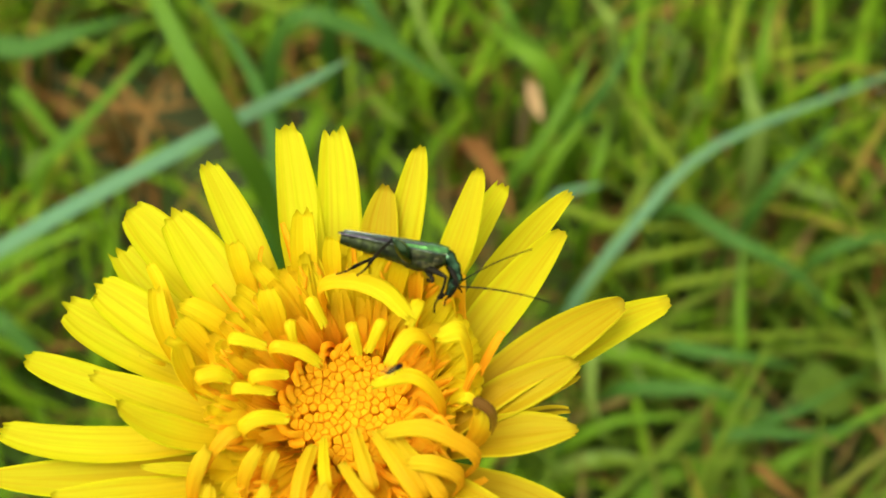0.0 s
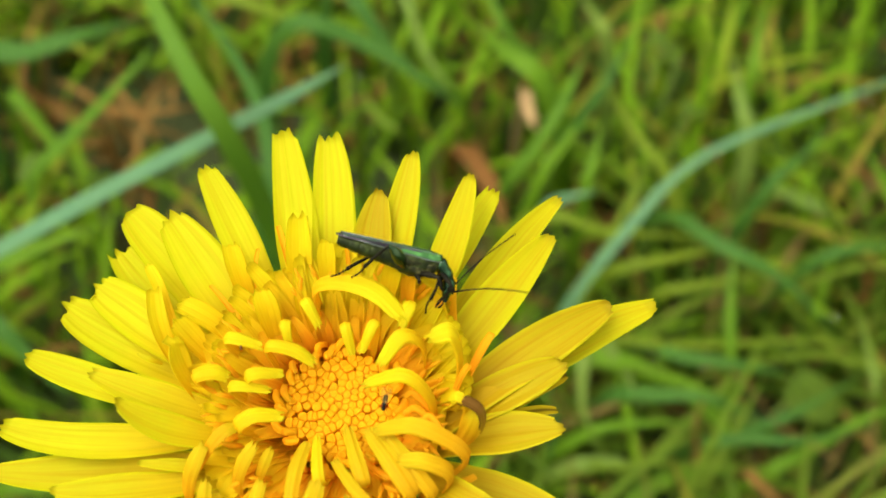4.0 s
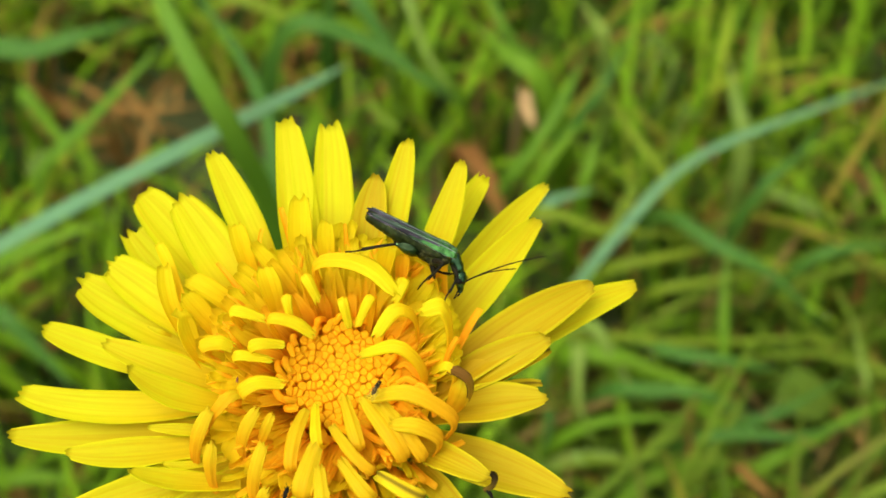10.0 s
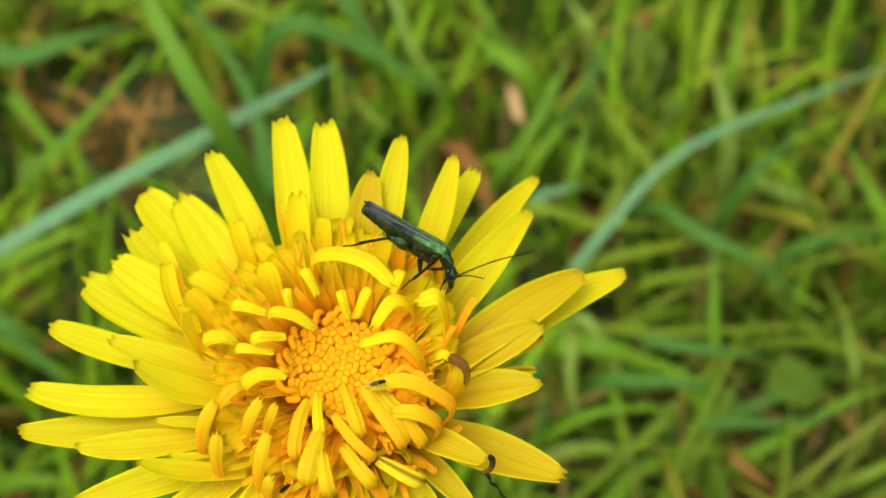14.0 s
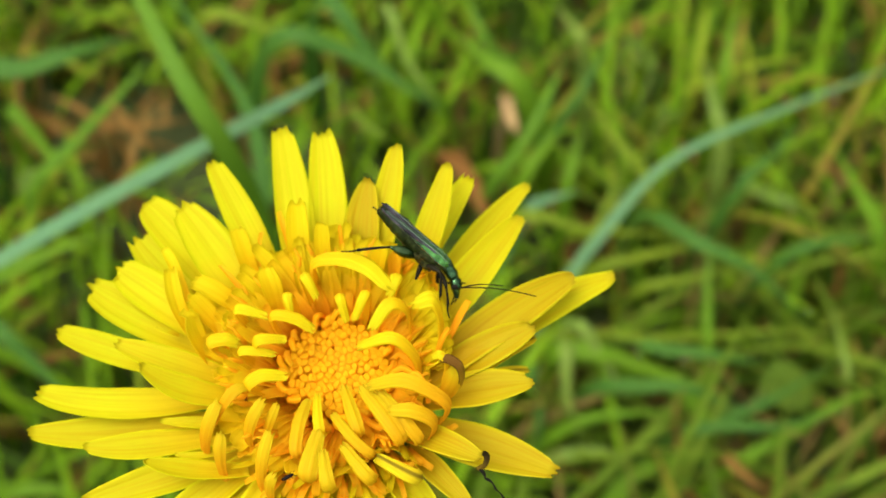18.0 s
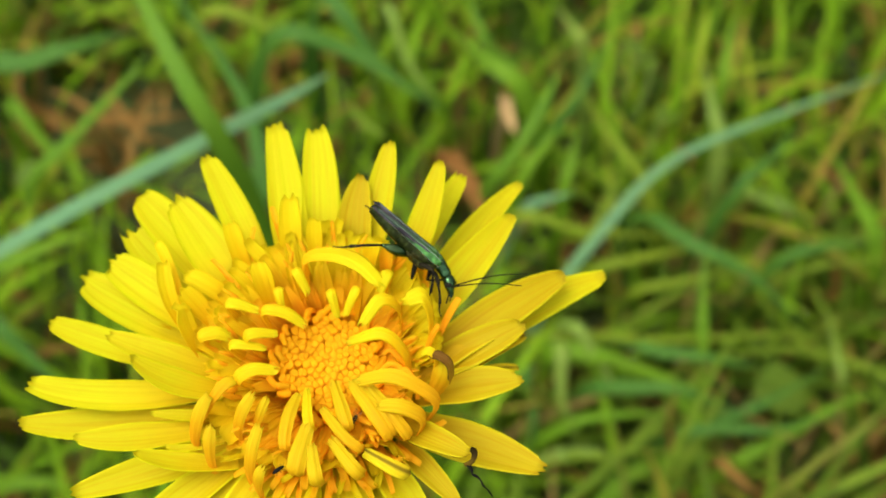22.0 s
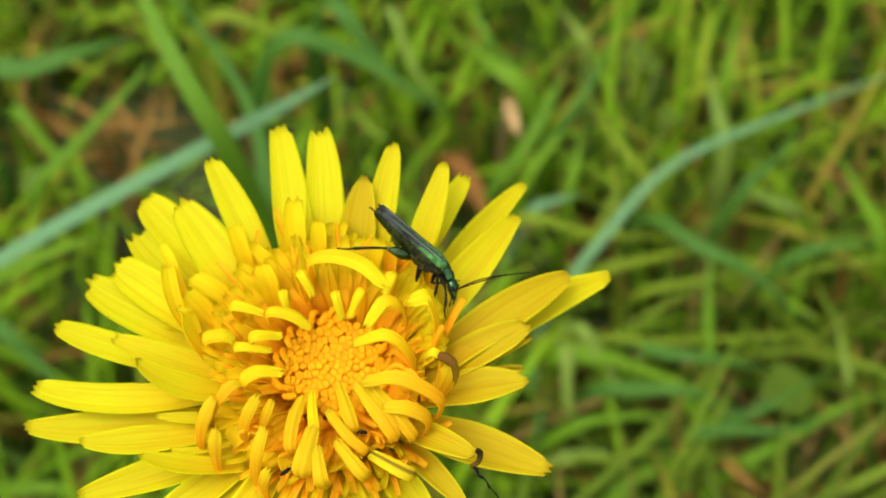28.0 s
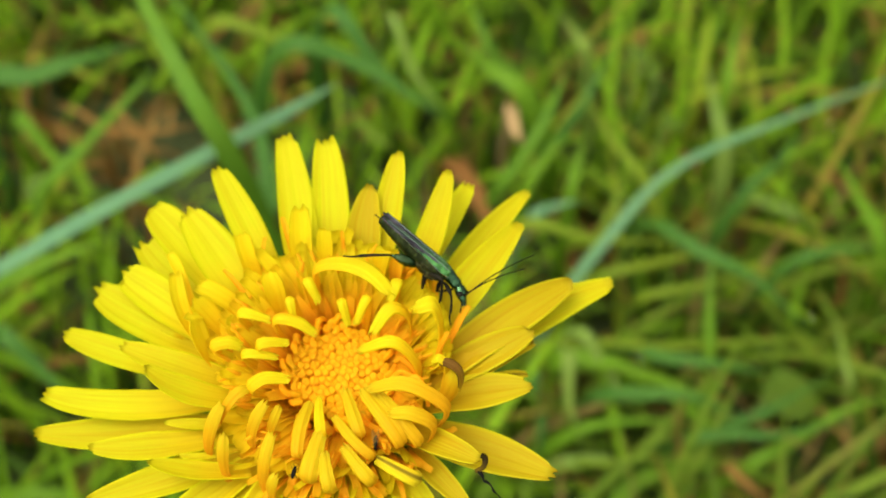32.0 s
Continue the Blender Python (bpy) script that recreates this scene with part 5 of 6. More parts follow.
        ants[name] = add("antenna", rod(pts, rad), LIMB, head, label="long thin dark beaded antenna")
    legs_, shins_ = {}, {}
    for kind, thigh, shin, foot, thick, swell in (("hind", 2.3, 2.3, 1.2, 0.15, 2.0), ("mid", 1.7, 1.6, 1.1, 0.14, 0.75), ("fore", 1.25, 1.15, 0.85, 0.13, 0.7)):
        for side in ("r", "l"):
            leg = add("%s_leg" % kind, thigh_mesh(thigh, thick, swell), THIGH if kind == "hind" else LIMB, label="hind leg with a swollen shiny thigh" if kind == "hind" else "")
            shins_["%s_%s" % (kind, side)] = (add("shin", shin_mesh(shin, thick), LIMB, leg), add("foot", foot_mesh(shin, foot, thick), LIMB, leg))
            legs_["%s_%s" % (kind, side)] = leg
    return top, neck, head, ants, legs_, shins_


WITHERED = ((-40, 13.8, 7.0), (-38, 14.1, 7.4), (-36, 13.9, 7.7), (-36, 13.5, 7.9))
THREAD = ((10.72, -9.0, 7.1), (12.45, -10.8, 6.1))
DROPS = ((0.1010, 0.1273, 0.0710, 0.4), (0.0948, 0.0874, 0.0430, 0.4), (0.0996, 0.1240, 0.0690, 0.3), (0.0533, 0.0751, 0.0450, 0.4), (0.0635, 0.0735, 0.0450, 0.3), (0.0771, 0.0745, 0.0430, 0.3), (0.0825, 0.0612, 0.0450, 0.3), (-0.0122, 0.1232, 0.0830, 0.3))
beetle, beetle_neck, beetle_head, antennae, legs, shins = build_beetle()


def wing_material():
    m, n, l = material("clear_fly_wing")
    tc = n.new("ShaderNodeTexCoord")
    a = noise_tex(n, l, 3000.0, 2.0, tc.outputs["Object"])
    r = ramp(n, [(0.3, (0.2, 0.13, 0.03)), (0.7, (0.3, 0.2, 0.05))])
    l.new(a.outputs[0], r.inputs[0])
    p = n.new("ShaderNodeBsdfPrincipled")
    p.inputs["Roughness"].default_value = 0.5
    p.inputs["Specular IOR Level"].default_value = 0.05
    p.inputs["Alpha"].default_value = 0.12
    l.new(r.outputs[0], p.inputs["Base Color"])
    o = n.new("ShaderNodeOutputMaterial")
    l.new(p.outputs[0], o.inputs["Surface"])
    return m


def build_fly():
    top = tagged(new("tiny_fly"), "tiny black fly with clear wings on the flower's disc", "fly")
    part_of("body", tube([(-0.55, 0, 0.2, 0.06, 0.06), (-0.35, 0, 0.22, 0.17, 0.15), (-0.05, 0, 0.26, 0.19, 0.17), (0.1, 0, 0.28, 0.14, 0.13),
                          (0.22, 0, 0.3, 0.2, 0.19), (0.42, 0, 0.3, 0.19, 0.18), (0.52, 0, 0.28, 0.08, 0.08)], 12), BLACK, top)
    part_of("head", tube([(0.5, 0, 0.27, 0.1, 0.1), (0.58, 0, 0.27, 0.18, 0.15), (0.7, 0, 0.26, 0.17, 0.14), (0.78, 0, 0.25, 0.06, 0.06)], 12), BLACK, top)
    glass = wing_material()
    for side in (1, -1):
        w = [(0.3 - 1.35 * i / 8, side * (0.06 + 0.2 * i / 8), 0.46 - 0.12 * i / 8, 0.02 + 0.2 * math.sin(math.pi * (0.1 + 0.82 * i / 8)), 0.012) for i in range(9)]
        part_of("wing", tube(w, 8), glass, top, label="clear smoky wing folded back")
        for x in (0.05, 0.28, 0.45):
            part_of("leg", rod([(x, side * 0.12, 0.2), (x + (x - 0.25) * 0.6, side * 0.27, 0.2), (x + (x - 0.25) * 1.0, side * 0.34, 0.0)], (0.025, 0.02, 0.015), 6), BLACK, top)
    for ob in top.children:
        scaled(ob.data, 0.76)
    return top


def build_pollen_beetle(name, label, size, mat):
    top = tagged(new(name), label, "beetle")
    part_of("body", scaled(tube([(-0.8, 0, 0.25, 0.1, 0.06), (-0.6, 0, 0.28, 0.22, 0.17), (-0.1, 0, 0.3, 0.29, 0.22), (0.3, 0, 0.3, 0.27, 0.22), (0.4, 0, 0.28, 0.24, 0.2),
                                 (0.62, 0, 0.27, 0.22, 0.17), (0.7, 0, 0.26, 0.18, 0.14)], 14), size), mat, top)
    part_of("head", scaled(tube([(0.66, 0, 0.24, 0.18, 0.13), (0.8, 0, 0.22, 0.17, 0.12), (0.92, 0, 0.2, 0.1, 0.07)], 12), size), mat, top)
    for side in (1, -1):
        part_of("antenna", scaled(rod([(0.85, side * 0.12, 0.24), (1.05, side * 0.3, 0.28), (1.2, side * 0.36, 0.24)], (0.03, 0.025, 0.05), 6), size), mat, top)
        for x in (-0.2, 0.15, 0.45):
            part_of("leg", scaled(rod([(x, side * 0.2, 0.2), (x + (x - 0.1) * 0.5, side * 0.4, 0.22), (x + (x - 0.1), side * 0.48, 0.0)], (0.05, 0.045, 0.03), 6), size), mat, top)
    return top


fly = build_fly()
dark_beetle = build_pollen_beetle("pollen_beetle", "tiny dark brown pollen beetle between curled florets", 0.5, BLACK)
mite = build_pollen_beetle("mite", "tiny rust-brown mite on an inner floret", 0.22, BROWN)


floret("knob", 0.5, *WITHERED)


def withered_thread():
    pts, rad = [], []
    for i in range(28):
        s = i / 27
        pts.append((THREAD[0][0] + (THREAD[1][0] - THREAD[0][0]) * s + 0.12 * math.sin(s * 16) * (1 - s),
                    THREAD[0][1] + (THREAD[1][1] - THREAD[0][1]) * s + 0.12 * math.cos(s * 16) * (1 - s),
                    THREAD[0][2] + (THREAD[1][2] - THREAD[0][2]) * s + 0.25 * math.sin(s * math.pi)))
        rad.append(0.1 * (1 - 0.6 * s) * (1 + 0.35 * math.sin(s * 23)))
    part_of("withered_tip", rod(pts, rad), BLACK, flower, HEAD, "thin black twisted withered tip hanging from a floret")


withered_thread()


def dew_material():
    m, n, l = material("water_drop")
    p = n.new("ShaderNodeBsdfPrincipled")
    p.inputs["Base Color"].default_value = (1, 1, 1, 1)
    p.inputs["Roughness"].default_value, p.inputs["IOR"].default_value = 0.02, 1.33
    p.inputs["Transmission Weight"].default_value = 1.0
    o = n.new("ShaderNodeOutputMaterial")
    l.new(p.outputs[0], o.inputs["Surface"])
    return m


DEW = dew_material()
for x, y, z, r in DROPS:
    drop = new("dew_drop", tube([(r * -math.cos(math.pi * i / 8), 0, 0, r * math.sin(math.pi * (0.02 + 0.96 * i / 8)), 0.8 * r * math.sin(math.pi * (0.02 + 0.96 * i / 8))) for i in range(9)], 14))
    drop.data.materials.append(DEW)
    drop.location = (x, y, z)
    tagged(drop, "clear round dew drop clinging to a grass blade", "dew drop", group="dew drops")


def motions():
    walk(beetle, [
        (0, pose(0.00441, 0.00591, 0.20076, -52.8, 8.2, -6.8)),
        (1, pose(0.00452, 0.00595, 0.20076, -52.9, 9.0, -7.9)),
        (2, pose(0.00454, 0.00587, 0.20074, -52.3, 10.2, -9.4)),
        (3, pose(0.00455, 0.00583, 0.20065, -51.7, 18.1, -7.0)),
        (6, pose(0.00442, 0.00580, 0.20074, -51.8, 7.9, -6.3)),
        (7, pose(0.00461, 0.00562, 0.20069, -51.9, 10.7, -10.8)),
        (8, pose(0.00500, 0.00548, 0.20063, -46.9, 11.0, -11.8)),
        (8.4, pose(0.00509, 0.00548, 0.20051, -36.8, 17.1, -3.4)),
        (8.8, pose(0.00609, 0.00581, 0.20047, -21.5, 18.8, -2.5)),
        (9, pose(0.00582, 0.00589, 0.20047, -15.4, 17.2, 1.1)),
        (9.2, pose(0.00574, 0.00587, 0.20045, -13.1, 17.5, 4.7)),
        (9.6, pose(0.00615, 0.00567, 0.20041, -18.5, 21.5, 2.1)),
        (9.8, pose(0.00607, 0.00554, 0.20039, -25.8, 28.9, -11.2)),
        (10, pose(0.00618, 0.00552, 0.20041, -29.1, 27.8, -12.2)),
        (11, pose(0.00603, 0.00558, 0.20039, -28.9, 32.7, -12.1)),
        (12, pose(0.00605, 0.00535, 0.20037, -30.5, 30.8, -14.7)),
        (13, pose(0.00587, 0.00553, 0.20037, -29.3, 35.4, -14.5)),
        (14, pose(0.00601, 0.00537, 0.20036, -30.0, 32.6, -15.0)),
        (17, pose(0.00661, 0.00530, 0.20030, -28.8, 41.7, -23.4)),
        (19, pose(0.00697, 0.00505, 0.20027, -29.9, 40.3, -24.5)),
        (21, pose(0.00693, 0.00502, 0.20027, -30.0, 39.7, -24.2)),
        (24, pose(0.00697, 0.00504, 0.20028, -30.3, 38.1, -24.8)),
        (25, pose(0.00697, 0.00494, 0.20026, -29.9, 39.5, -24.2)),
        (28, pose(0.00696, 0.00490, 0.20025, -29.8, 40.1, -24.2)),
        (30, pose(0.00696, 0.00501, 0.20027, -29.5, 39.9, -24.2)),
        (32, pose(0.00693, 0.00487, 0.20026, -31.1, 38.1, -25.9)),
    ])
    walk(beetle_neck, [
        (0, pose(0.00250, 0.00000, 0.00005, 0.0, 44.0, 0.0)),
        (1, pose(0.00250, 0.00000, 0.00005, 0.0, 44.0, 0.0)),
        (2, pose(0.00250, 0.00000, 0.00005, 0.0, 32.0, 0.0)),
        (3, pose(0.00250, 0.00000, 0.00005, 0.0, 38.0, 2.5)),
        (6, pose(0.00250, 0.00000, 0.00005, 0.0, 38.0, 0.0)),
        (7, pose(0.00250, 0.00000, 0.00005, 0.0, 32.0, 0.0)),
        (8, pose(0.00250, 0.00000, 0.00005, 0.0, -4.0, 0.0)),
        (8.4, pose(0.00250, 0.00000, 0.00005, 0.0, 2.0, -7.5)),
        (8.8, pose(0.00250, 0.00000, 0.00005, 0.0, -10.0, -7.5)),
        (9, pose(0.00250, 0.00000, 0.00005, 0.0, -10.0, -5.0)),
        (9.2, pose(0.00250, 0.00000, 0.00005, 0.0, -10.0, -2.5)),
        (9.6, pose(0.00250, 0.00000, 0.00005, 0.0, 8.0, -15.0)),
        (9.8, pose(0.00250, 0.00000, 0.00005, 0.0, 32.0, -15.0)),
        (10, pose(0.00250, 0.00000, 0.00005, 0.0, 32.0, -15.0)),
        (11, pose(0.00250, 0.00000, 0.00005, 0.0, 26.0, -15.0)),
        (12, pose(0.00250, 0.00000, 0.00005, 0.0, 26.0, -15.0)),
        (13, pose(0.00250, 0.00000, 0.00005, 0.0, 20.0, -15.0)),
        (14, pose(0.00250, 0.00000, 0.00005, 0.0, 26.0, -15.0)),
        (17, pose(0.00250, 0.00000, 0.00005, 0.0, 8.0, -15.0)),
        (19, pose(0.00250, 0.00000, 0.00005, 0.0, 2.0, -15.0)),
        (21, pose(0.00250, 0.00000, 0.00005, 0.0, 2.0, -15.0)),
        (24, pose(0.00250, 0.00000, 0.00005, 0.0, 8.0, -15.0)),
        (25, pose(0.00250, 0.00000, 0.00005, 0.0, 2.0, -15.0)),
        (28, pose(0.00250, 0.00000, 0.00005, 0.0, 8.0, -15.0)),
        (30, pose(0.00250, 0.00000, 0.00005, 0.0, 2.0, -15.0)),
        (32, pose(0.00250, 0.00000, 0.00005, 0.0, -4.0, -15.0)),
    ])
    walk(beetle_head, [
        (0, pose(0.00337, 0.00000, -0.00092, 180.0, 78.0, 180.0)),
        (1, pose(0.00337, 0.00000, -0.00092, 180.0, 82.0, 180.0)),
        (2, pose(0.00355, 0.00000, -0.00072, 0.0, 90.0, 0.0)),
        (3, pose(0.00346, 0.00004, -0.00083, 0.0, 80.0, 5.0)),
        (6, pose(0.00346, 0.00000, -0.00083, 180.0, 84.0, 180.0)),
        (7, pose(0.00355, 0.00000, -0.00072, 0.0, 90.0, 0.0)),
        (8, pose(0.00380, 0.00000, 0.00004, 0.0, 54.0, 0.0)),
        (8.4, pose(0.00378, -0.00017, -0.00010, 0.0, 22.0, -15.0)),
        (8.8, pose(0.00379, -0.00017, 0.00018, 0.0, 10.0, -15.0)),
        (9, pose(0.00379, -0.00011, 0.00018, 0.0, -6.0, -10.0)),
        (9.2, pose(0.00380, -0.00006, 0.00018, 0.0, -6.0, -5.0)),
        (9.6, pose(0.00373, -0.00033, -0.00023, 0.0, 30.0, -30.0)),
        (9.8, pose(0.00351, -0.00027, -0.00072, 0.0, 54.0, -30.0)),
        (10, pose(0.00351, -0.00027, -0.00072, 0.0, 50.0, -30.0)),
        (11, pose(0.00359, -0.00029, -0.00061, 0.0, 48.0, -30.0)),
        (12, pose(0.00359, -0.00029, -0.00061, 0.0, 48.0, -30.0)),
        (13, pose(0.00365, -0.00031, -0.00049, 0.0, 46.0, -30.0)),
        (14, pose(0.00359, -0.00029, -0.00061, 0.0, 44.0, -30.0)),
        (17, pose(0.00373, -0.00033, -0.00023, 0.0, 42.0, -30.0)),
        (19, pose(0.00375, -0.00034, -0.00010, 0.0, 18.0, -30.0)),
        (21, pose(0.00375, -0.00034, -0.00010, 0.0, 22.0, -30.0)),
        (24, pose(0.00373, -0.00033, -0.00023, 0.0, 30.0, -30.0)),
        (25, pose(0.00375, -0.00034, -0.00010, 0.0, 26.0, -30.0)),
        (28, pose(0.00373, -0.00033, -0.00023, 0.0, 26.0, -30.0)),
        (30, pose(0.00375, -0.00034, -0.00010, 0.0, 22.0, -30.0)),
        (32, pose(0.00376, -0.00034, 0.00004, 0.0, 18.0, -30.0)),
    ])
    walk(legs["hind_r"], [
        (0, pose(0.00055, -0.00050, -0.00075, -47.3, -37.0, -133.6)),
        (1, pose(0.00055, -0.00050, -0.00075, -44.1, -35.5, -136.4)),
        (2, pose(0.00055, -0.00050, -0.00075, -44.2, -35.8, -136.1)),
        (3, pose(0.00055, -0.00050, -0.00075, -46.3, -32.3, -138.6)),
        (6, pose(0.00055, -0.00050, -0.00075, -50.8, -37.6, -131.1)),
        (7, pose(0.00055, -0.00050, -0.00075, -48.6, -35.7, -134.2)),
        (8, pose(0.00055, -0.00050, -0.00075, -46.0, -33.7, -137.3)),
        (8.4, pose(0.00055, -0.00050, -0.00075, -50.4, -31.1, -138.2)),
        (8.8, pose(0.00055, -0.00050, -0.00075, -36.4, -17.1, -153.7)),
        (9, pose(0.00055, -0.00050, -0.00075, -39.9, -23.3, -148.5)),
        (9.2, pose(0.00055, -0.00050, -0.00075, -43.8, -23.3, -148.2)),
        (9.6, pose(0.00055, -0.00050, -0.00075, -41.2, -14.0, -157.2)),
        (9.8, pose(0.00055, -0.00050, -0.00075, -29.0, -14.6, -154.4)),
        (10, pose(0.00055, -0.00050, -0.00075, -29.8, -11.9, -156.2)),
        (11, pose(0.00055, -0.00050, -0.00075, -28.1, -12.2, -155.6)),
        (12, pose(0.00055, -0.00050, -0.00075, -29.9, -13.4, -155.2)),
        (13, pose(0.00055, -0.00050, -0.00075, -26.3, -14.7, -153.9)),
        (14, pose(0.00055, -0.00050, -0.00075, -28.9, -13.6, -154.9)),
        (17, pose(0.00055, -0.00050, -0.00075, -18.1, 1.8, -158.4)),
        (19, pose(0.00055, -0.00050, -0.00075, -20.8, 10.6, -162.8)),
        (21, pose(0.00055, -0.00050, -0.00075, -21.5, 9.3, -162.8)),
        (24, pose(0.00055, -0.00050, -0.00075, -21.0, 9.7, -162.6)),
        (25, pose(0.00055, -0.00050, -0.00075, -22.4, 10.2, -163.7)),
        (28, pose(0.00055, -0.00050, -0.00075, -22.8, 10.3, -164.0)),
        (30, pose(0.00055, -0.00050, -0.00075, -21.3, 9.9, -162.9)),
        (32, pose(0.00055, -0.00050, -0.00075, -22.4, 8.3, -163.0)),
    ])
    for piece in shins["hind_r"]:
        walk(piece, [(t, pose(0.00230, 0, 0, 0, a, 0)) for t, a in (
            (0, 117), (1, 115), (2, 116), (3, 116), (6, 118), (7, 116), (8, 107), (8.4, 103), (8.8, 66), (9, 73), (9.2, 75), (9.6, 63), (9.8, 75),
            (10, 71), (11, 77), (12, 77), (13, 85), (14, 80), (17, 66), (19, 50), (21, 51), (24, 49), (25, 49), (28, 49), (30, 50), (32, 51),
        )])
    walk(legs["hind_l"], [
        (0, pose(0.00055, 0.00050, -0.00075, 64.9, 0.4, 135.7)),
        (1, pose(0.00055, 0.00050, -0.00075, 62.8, 1.1, 138.3)),
        (2, pose(0.00055, 0.00050, -0.00075, 61.8, 0.8, 138.2)),
        (3, pose(0.00055, 0.00050, -0.00075, 55.5, -3.9, 133.6)),
        (6, pose(0.00055, 0.00050, -0.00075, 67.5, 0.6, 134.7)),
        (7, pose(0.00055, 0.00050, -0.00075, 63.7, 0.7, 137.1)),
        (8, pose(0.00055, 0.00050, -0.00075, 66.7, 5.3, 146.3)),
        (8.4, pose(0.00055, 0.00050, -0.00075, 67.3, 4.3, 143.7)),
        (8.8, pose(0.00055, 0.00050, -0.00075, 123.9, -6.2, 93.4)),
        (9, pose(0.00055, 0.00050, -0.00075, 97.7, 3.4, 60.6)),
        (9.2, pose(0.00055, 0.00050, -0.00075, 97.8, 4.5, 54.6)),
        (9.6, pose(0.00055, 0.00050, -0.00075, 98.8, 2.3, 66.8)),
        (9.7, pose(0.00055, 0.00050, -0.00075, 32.7, -73.3, 117.6)),
        (9.8, pose(0.00055, 0.00050, -0.00075, -79.2, -11.0, -144.3)),
        (10, pose(0.00055, 0.00050, -0.00075, -81.9, -3.8, -144.5)),
        (11, pose(0.00055, 0.00050, -0.00075, -80.5, -7.5, -144.6)),
        (12, pose(0.00055, 0.00050, -0.00075, -84.2, 1.9, -147.0)),
        (13, pose(0.00055, 0.00050, -0.00075, -80.9, -6.3, -144.5)),
        (14, pose(0.00055, 0.00050, -0.00075, -82.7, -1.3, -147.0)),
        (17, pose(0.00055, 0.00050, -0.00075, -40.7, -26.1, 173.1)),
        (19, pose(0.00055, 0.00050, -0.00075, -31.0, -21.8, 163.9)),
        (21, pose(0.00055, 0.00050, -0.00075, -34.4, -21.4, 165.8)),
        (24, pose(0.00055, 0.00050, -0.00075, -28.3, -23.3, 163.0)),
        (25, pose(0.00055, 0.00050, -0.00075, -35.2, -19.7, 165.3)),
        (28, pose(0.00055, 0.00050, -0.00075, -37.0, -18.5, 165.7)),
        (30, pose(0.00055, 0.00050, -0.00075, -32.5, -21.3, 164.6)),
        (32, pose(0.00055, 0.00050, -0.00075, -34.2, -20.3, 165.0)),
    ])
    for piece in shins["hind_l"]:
        walk(piece, [(t, pose(0.00230, 0, 0, 0, a, 0)) for t, a in (
            (0, 83), (1, 80), (2, 81), (3, 84), (6, 83), (7, 80), (8, 67), (8.4, 65), (8.8, 101), (9, 112), (9.2, 114), (9.6, 102), (9.8, 125),
            (10, 122), (11, 127), (12, 122), (13, 130), (14, 124), (17, 88), (19, 73), (21, 73), (24, 72), (25, 70), (28, 70), (30, 73), (32, 68),
        )])
    walk(legs["mid_r"], [
        (0, pose(0.00135, -0.00045, -0.00085, 20.1, 7.1, -37.6)),
        (1, pose(0.00135, -0.00045, -0.00085, 19.7, 6.9, -38.6)),
        (2, pose(0.00135, -0.00045, -0.00085, 20.8, 1.1, -38.3)),
        (3, pose(0.00135, -0.00045, -0.00085, 18.9, -10.2, -46.1)),
        (6, pose(0.00135, -0.00045, -0.00085, 19.8, 5.0, -38.9)),
        (7, pose(0.00135, -0.00045, -0.00085, 23.3, -6.1, -36.9)),
        (8, pose(0.00135, -0.00045, -0.00085, 17.2, -7.6, -47.5)),
        (8.4, pose(0.00135, -0.00045, -0.00085, 3.7, -23.2, -66.8)),
        (8.8, pose(0.00135, -0.00045, -0.00085, -16.3, -25.0, -84.0)),
        (9, pose(0.00135, -0.00045, -0.00085, -17.6, -31.3, -82.1)),
        (9.2, pose(0.00135, -0.00045, -0.00085, -19.5, -32.7, -82.8)),
        (9.6, pose(0.00135, -0.00045, -0.00085, -20.4, -28.9, -85.8)),
        (9.8, pose(0.00135, -0.00045, -0.00085, -8.8, -44.5, -72.5)),
        (10, pose(0.00135, -0.00045, -0.00085, -8.3, -36.9, -74.1)),
        (11, pose(0.00135, -0.00045, -0.00085, -12.3, -17.8, -82.6)),
        (12, pose(0.00135, -0.00045, -0.00085, -12.3, -20.8, -81.7)),
        (13, pose(0.00135, -0.00045, -0.00085, -9.7, -26.7, -77.6)),
        (14, pose(0.00135, -0.00045, -0.00085, -11.6, -24.0, -80.1)),
        (17, pose(0.00135, -0.00045, -0.00085, 22.4, -34.3, -56.1)),
        (19, pose(0.00135, -0.00045, -0.00085, 22.8, -38.5, -58.9)),
        (21, pose(0.00135, -0.00045, -0.00085, 23.1, -38.5, -58.7)),
        (24, pose(0.00135, -0.00045, -0.00085, 22.4, -36.4, -57.6)),
        (25, pose(0.00135, -0.00045, -0.00085, 23.8, -40.2, -59.6)),
        (28, pose(0.00135, -0.00045, -0.00085, 24.6, -41.7, -60.4)),
        (30, pose(0.00135, -0.00045, -0.00085, 23.0, -39.0, -59.2)),
        (32, pose(0.00135, -0.00045, -0.00085, 26.5, -41.0, -58.8)),
    ])
    for piece in shins["mid_r"]:
        walk(piece, [(t, pose(0.00170, 0, 0, 0, a, 0)) for t, a in (
            (0, 106), (1, 107), (2, 111), (3, 117), (6, 110), (7, 119), (8, 127), (8.4, 131), (8.8, 115), (9, 111), (9.2, 110), (9.6, 116), (9.8, 134),
            (10, 133), (11, 104), (12, 112), (13, 110), (14, 113), (17, 75), (19, 90), (21, 91), (24, 91), (25, 94), (28, 95), (30, 91), (32, 97),
        )])
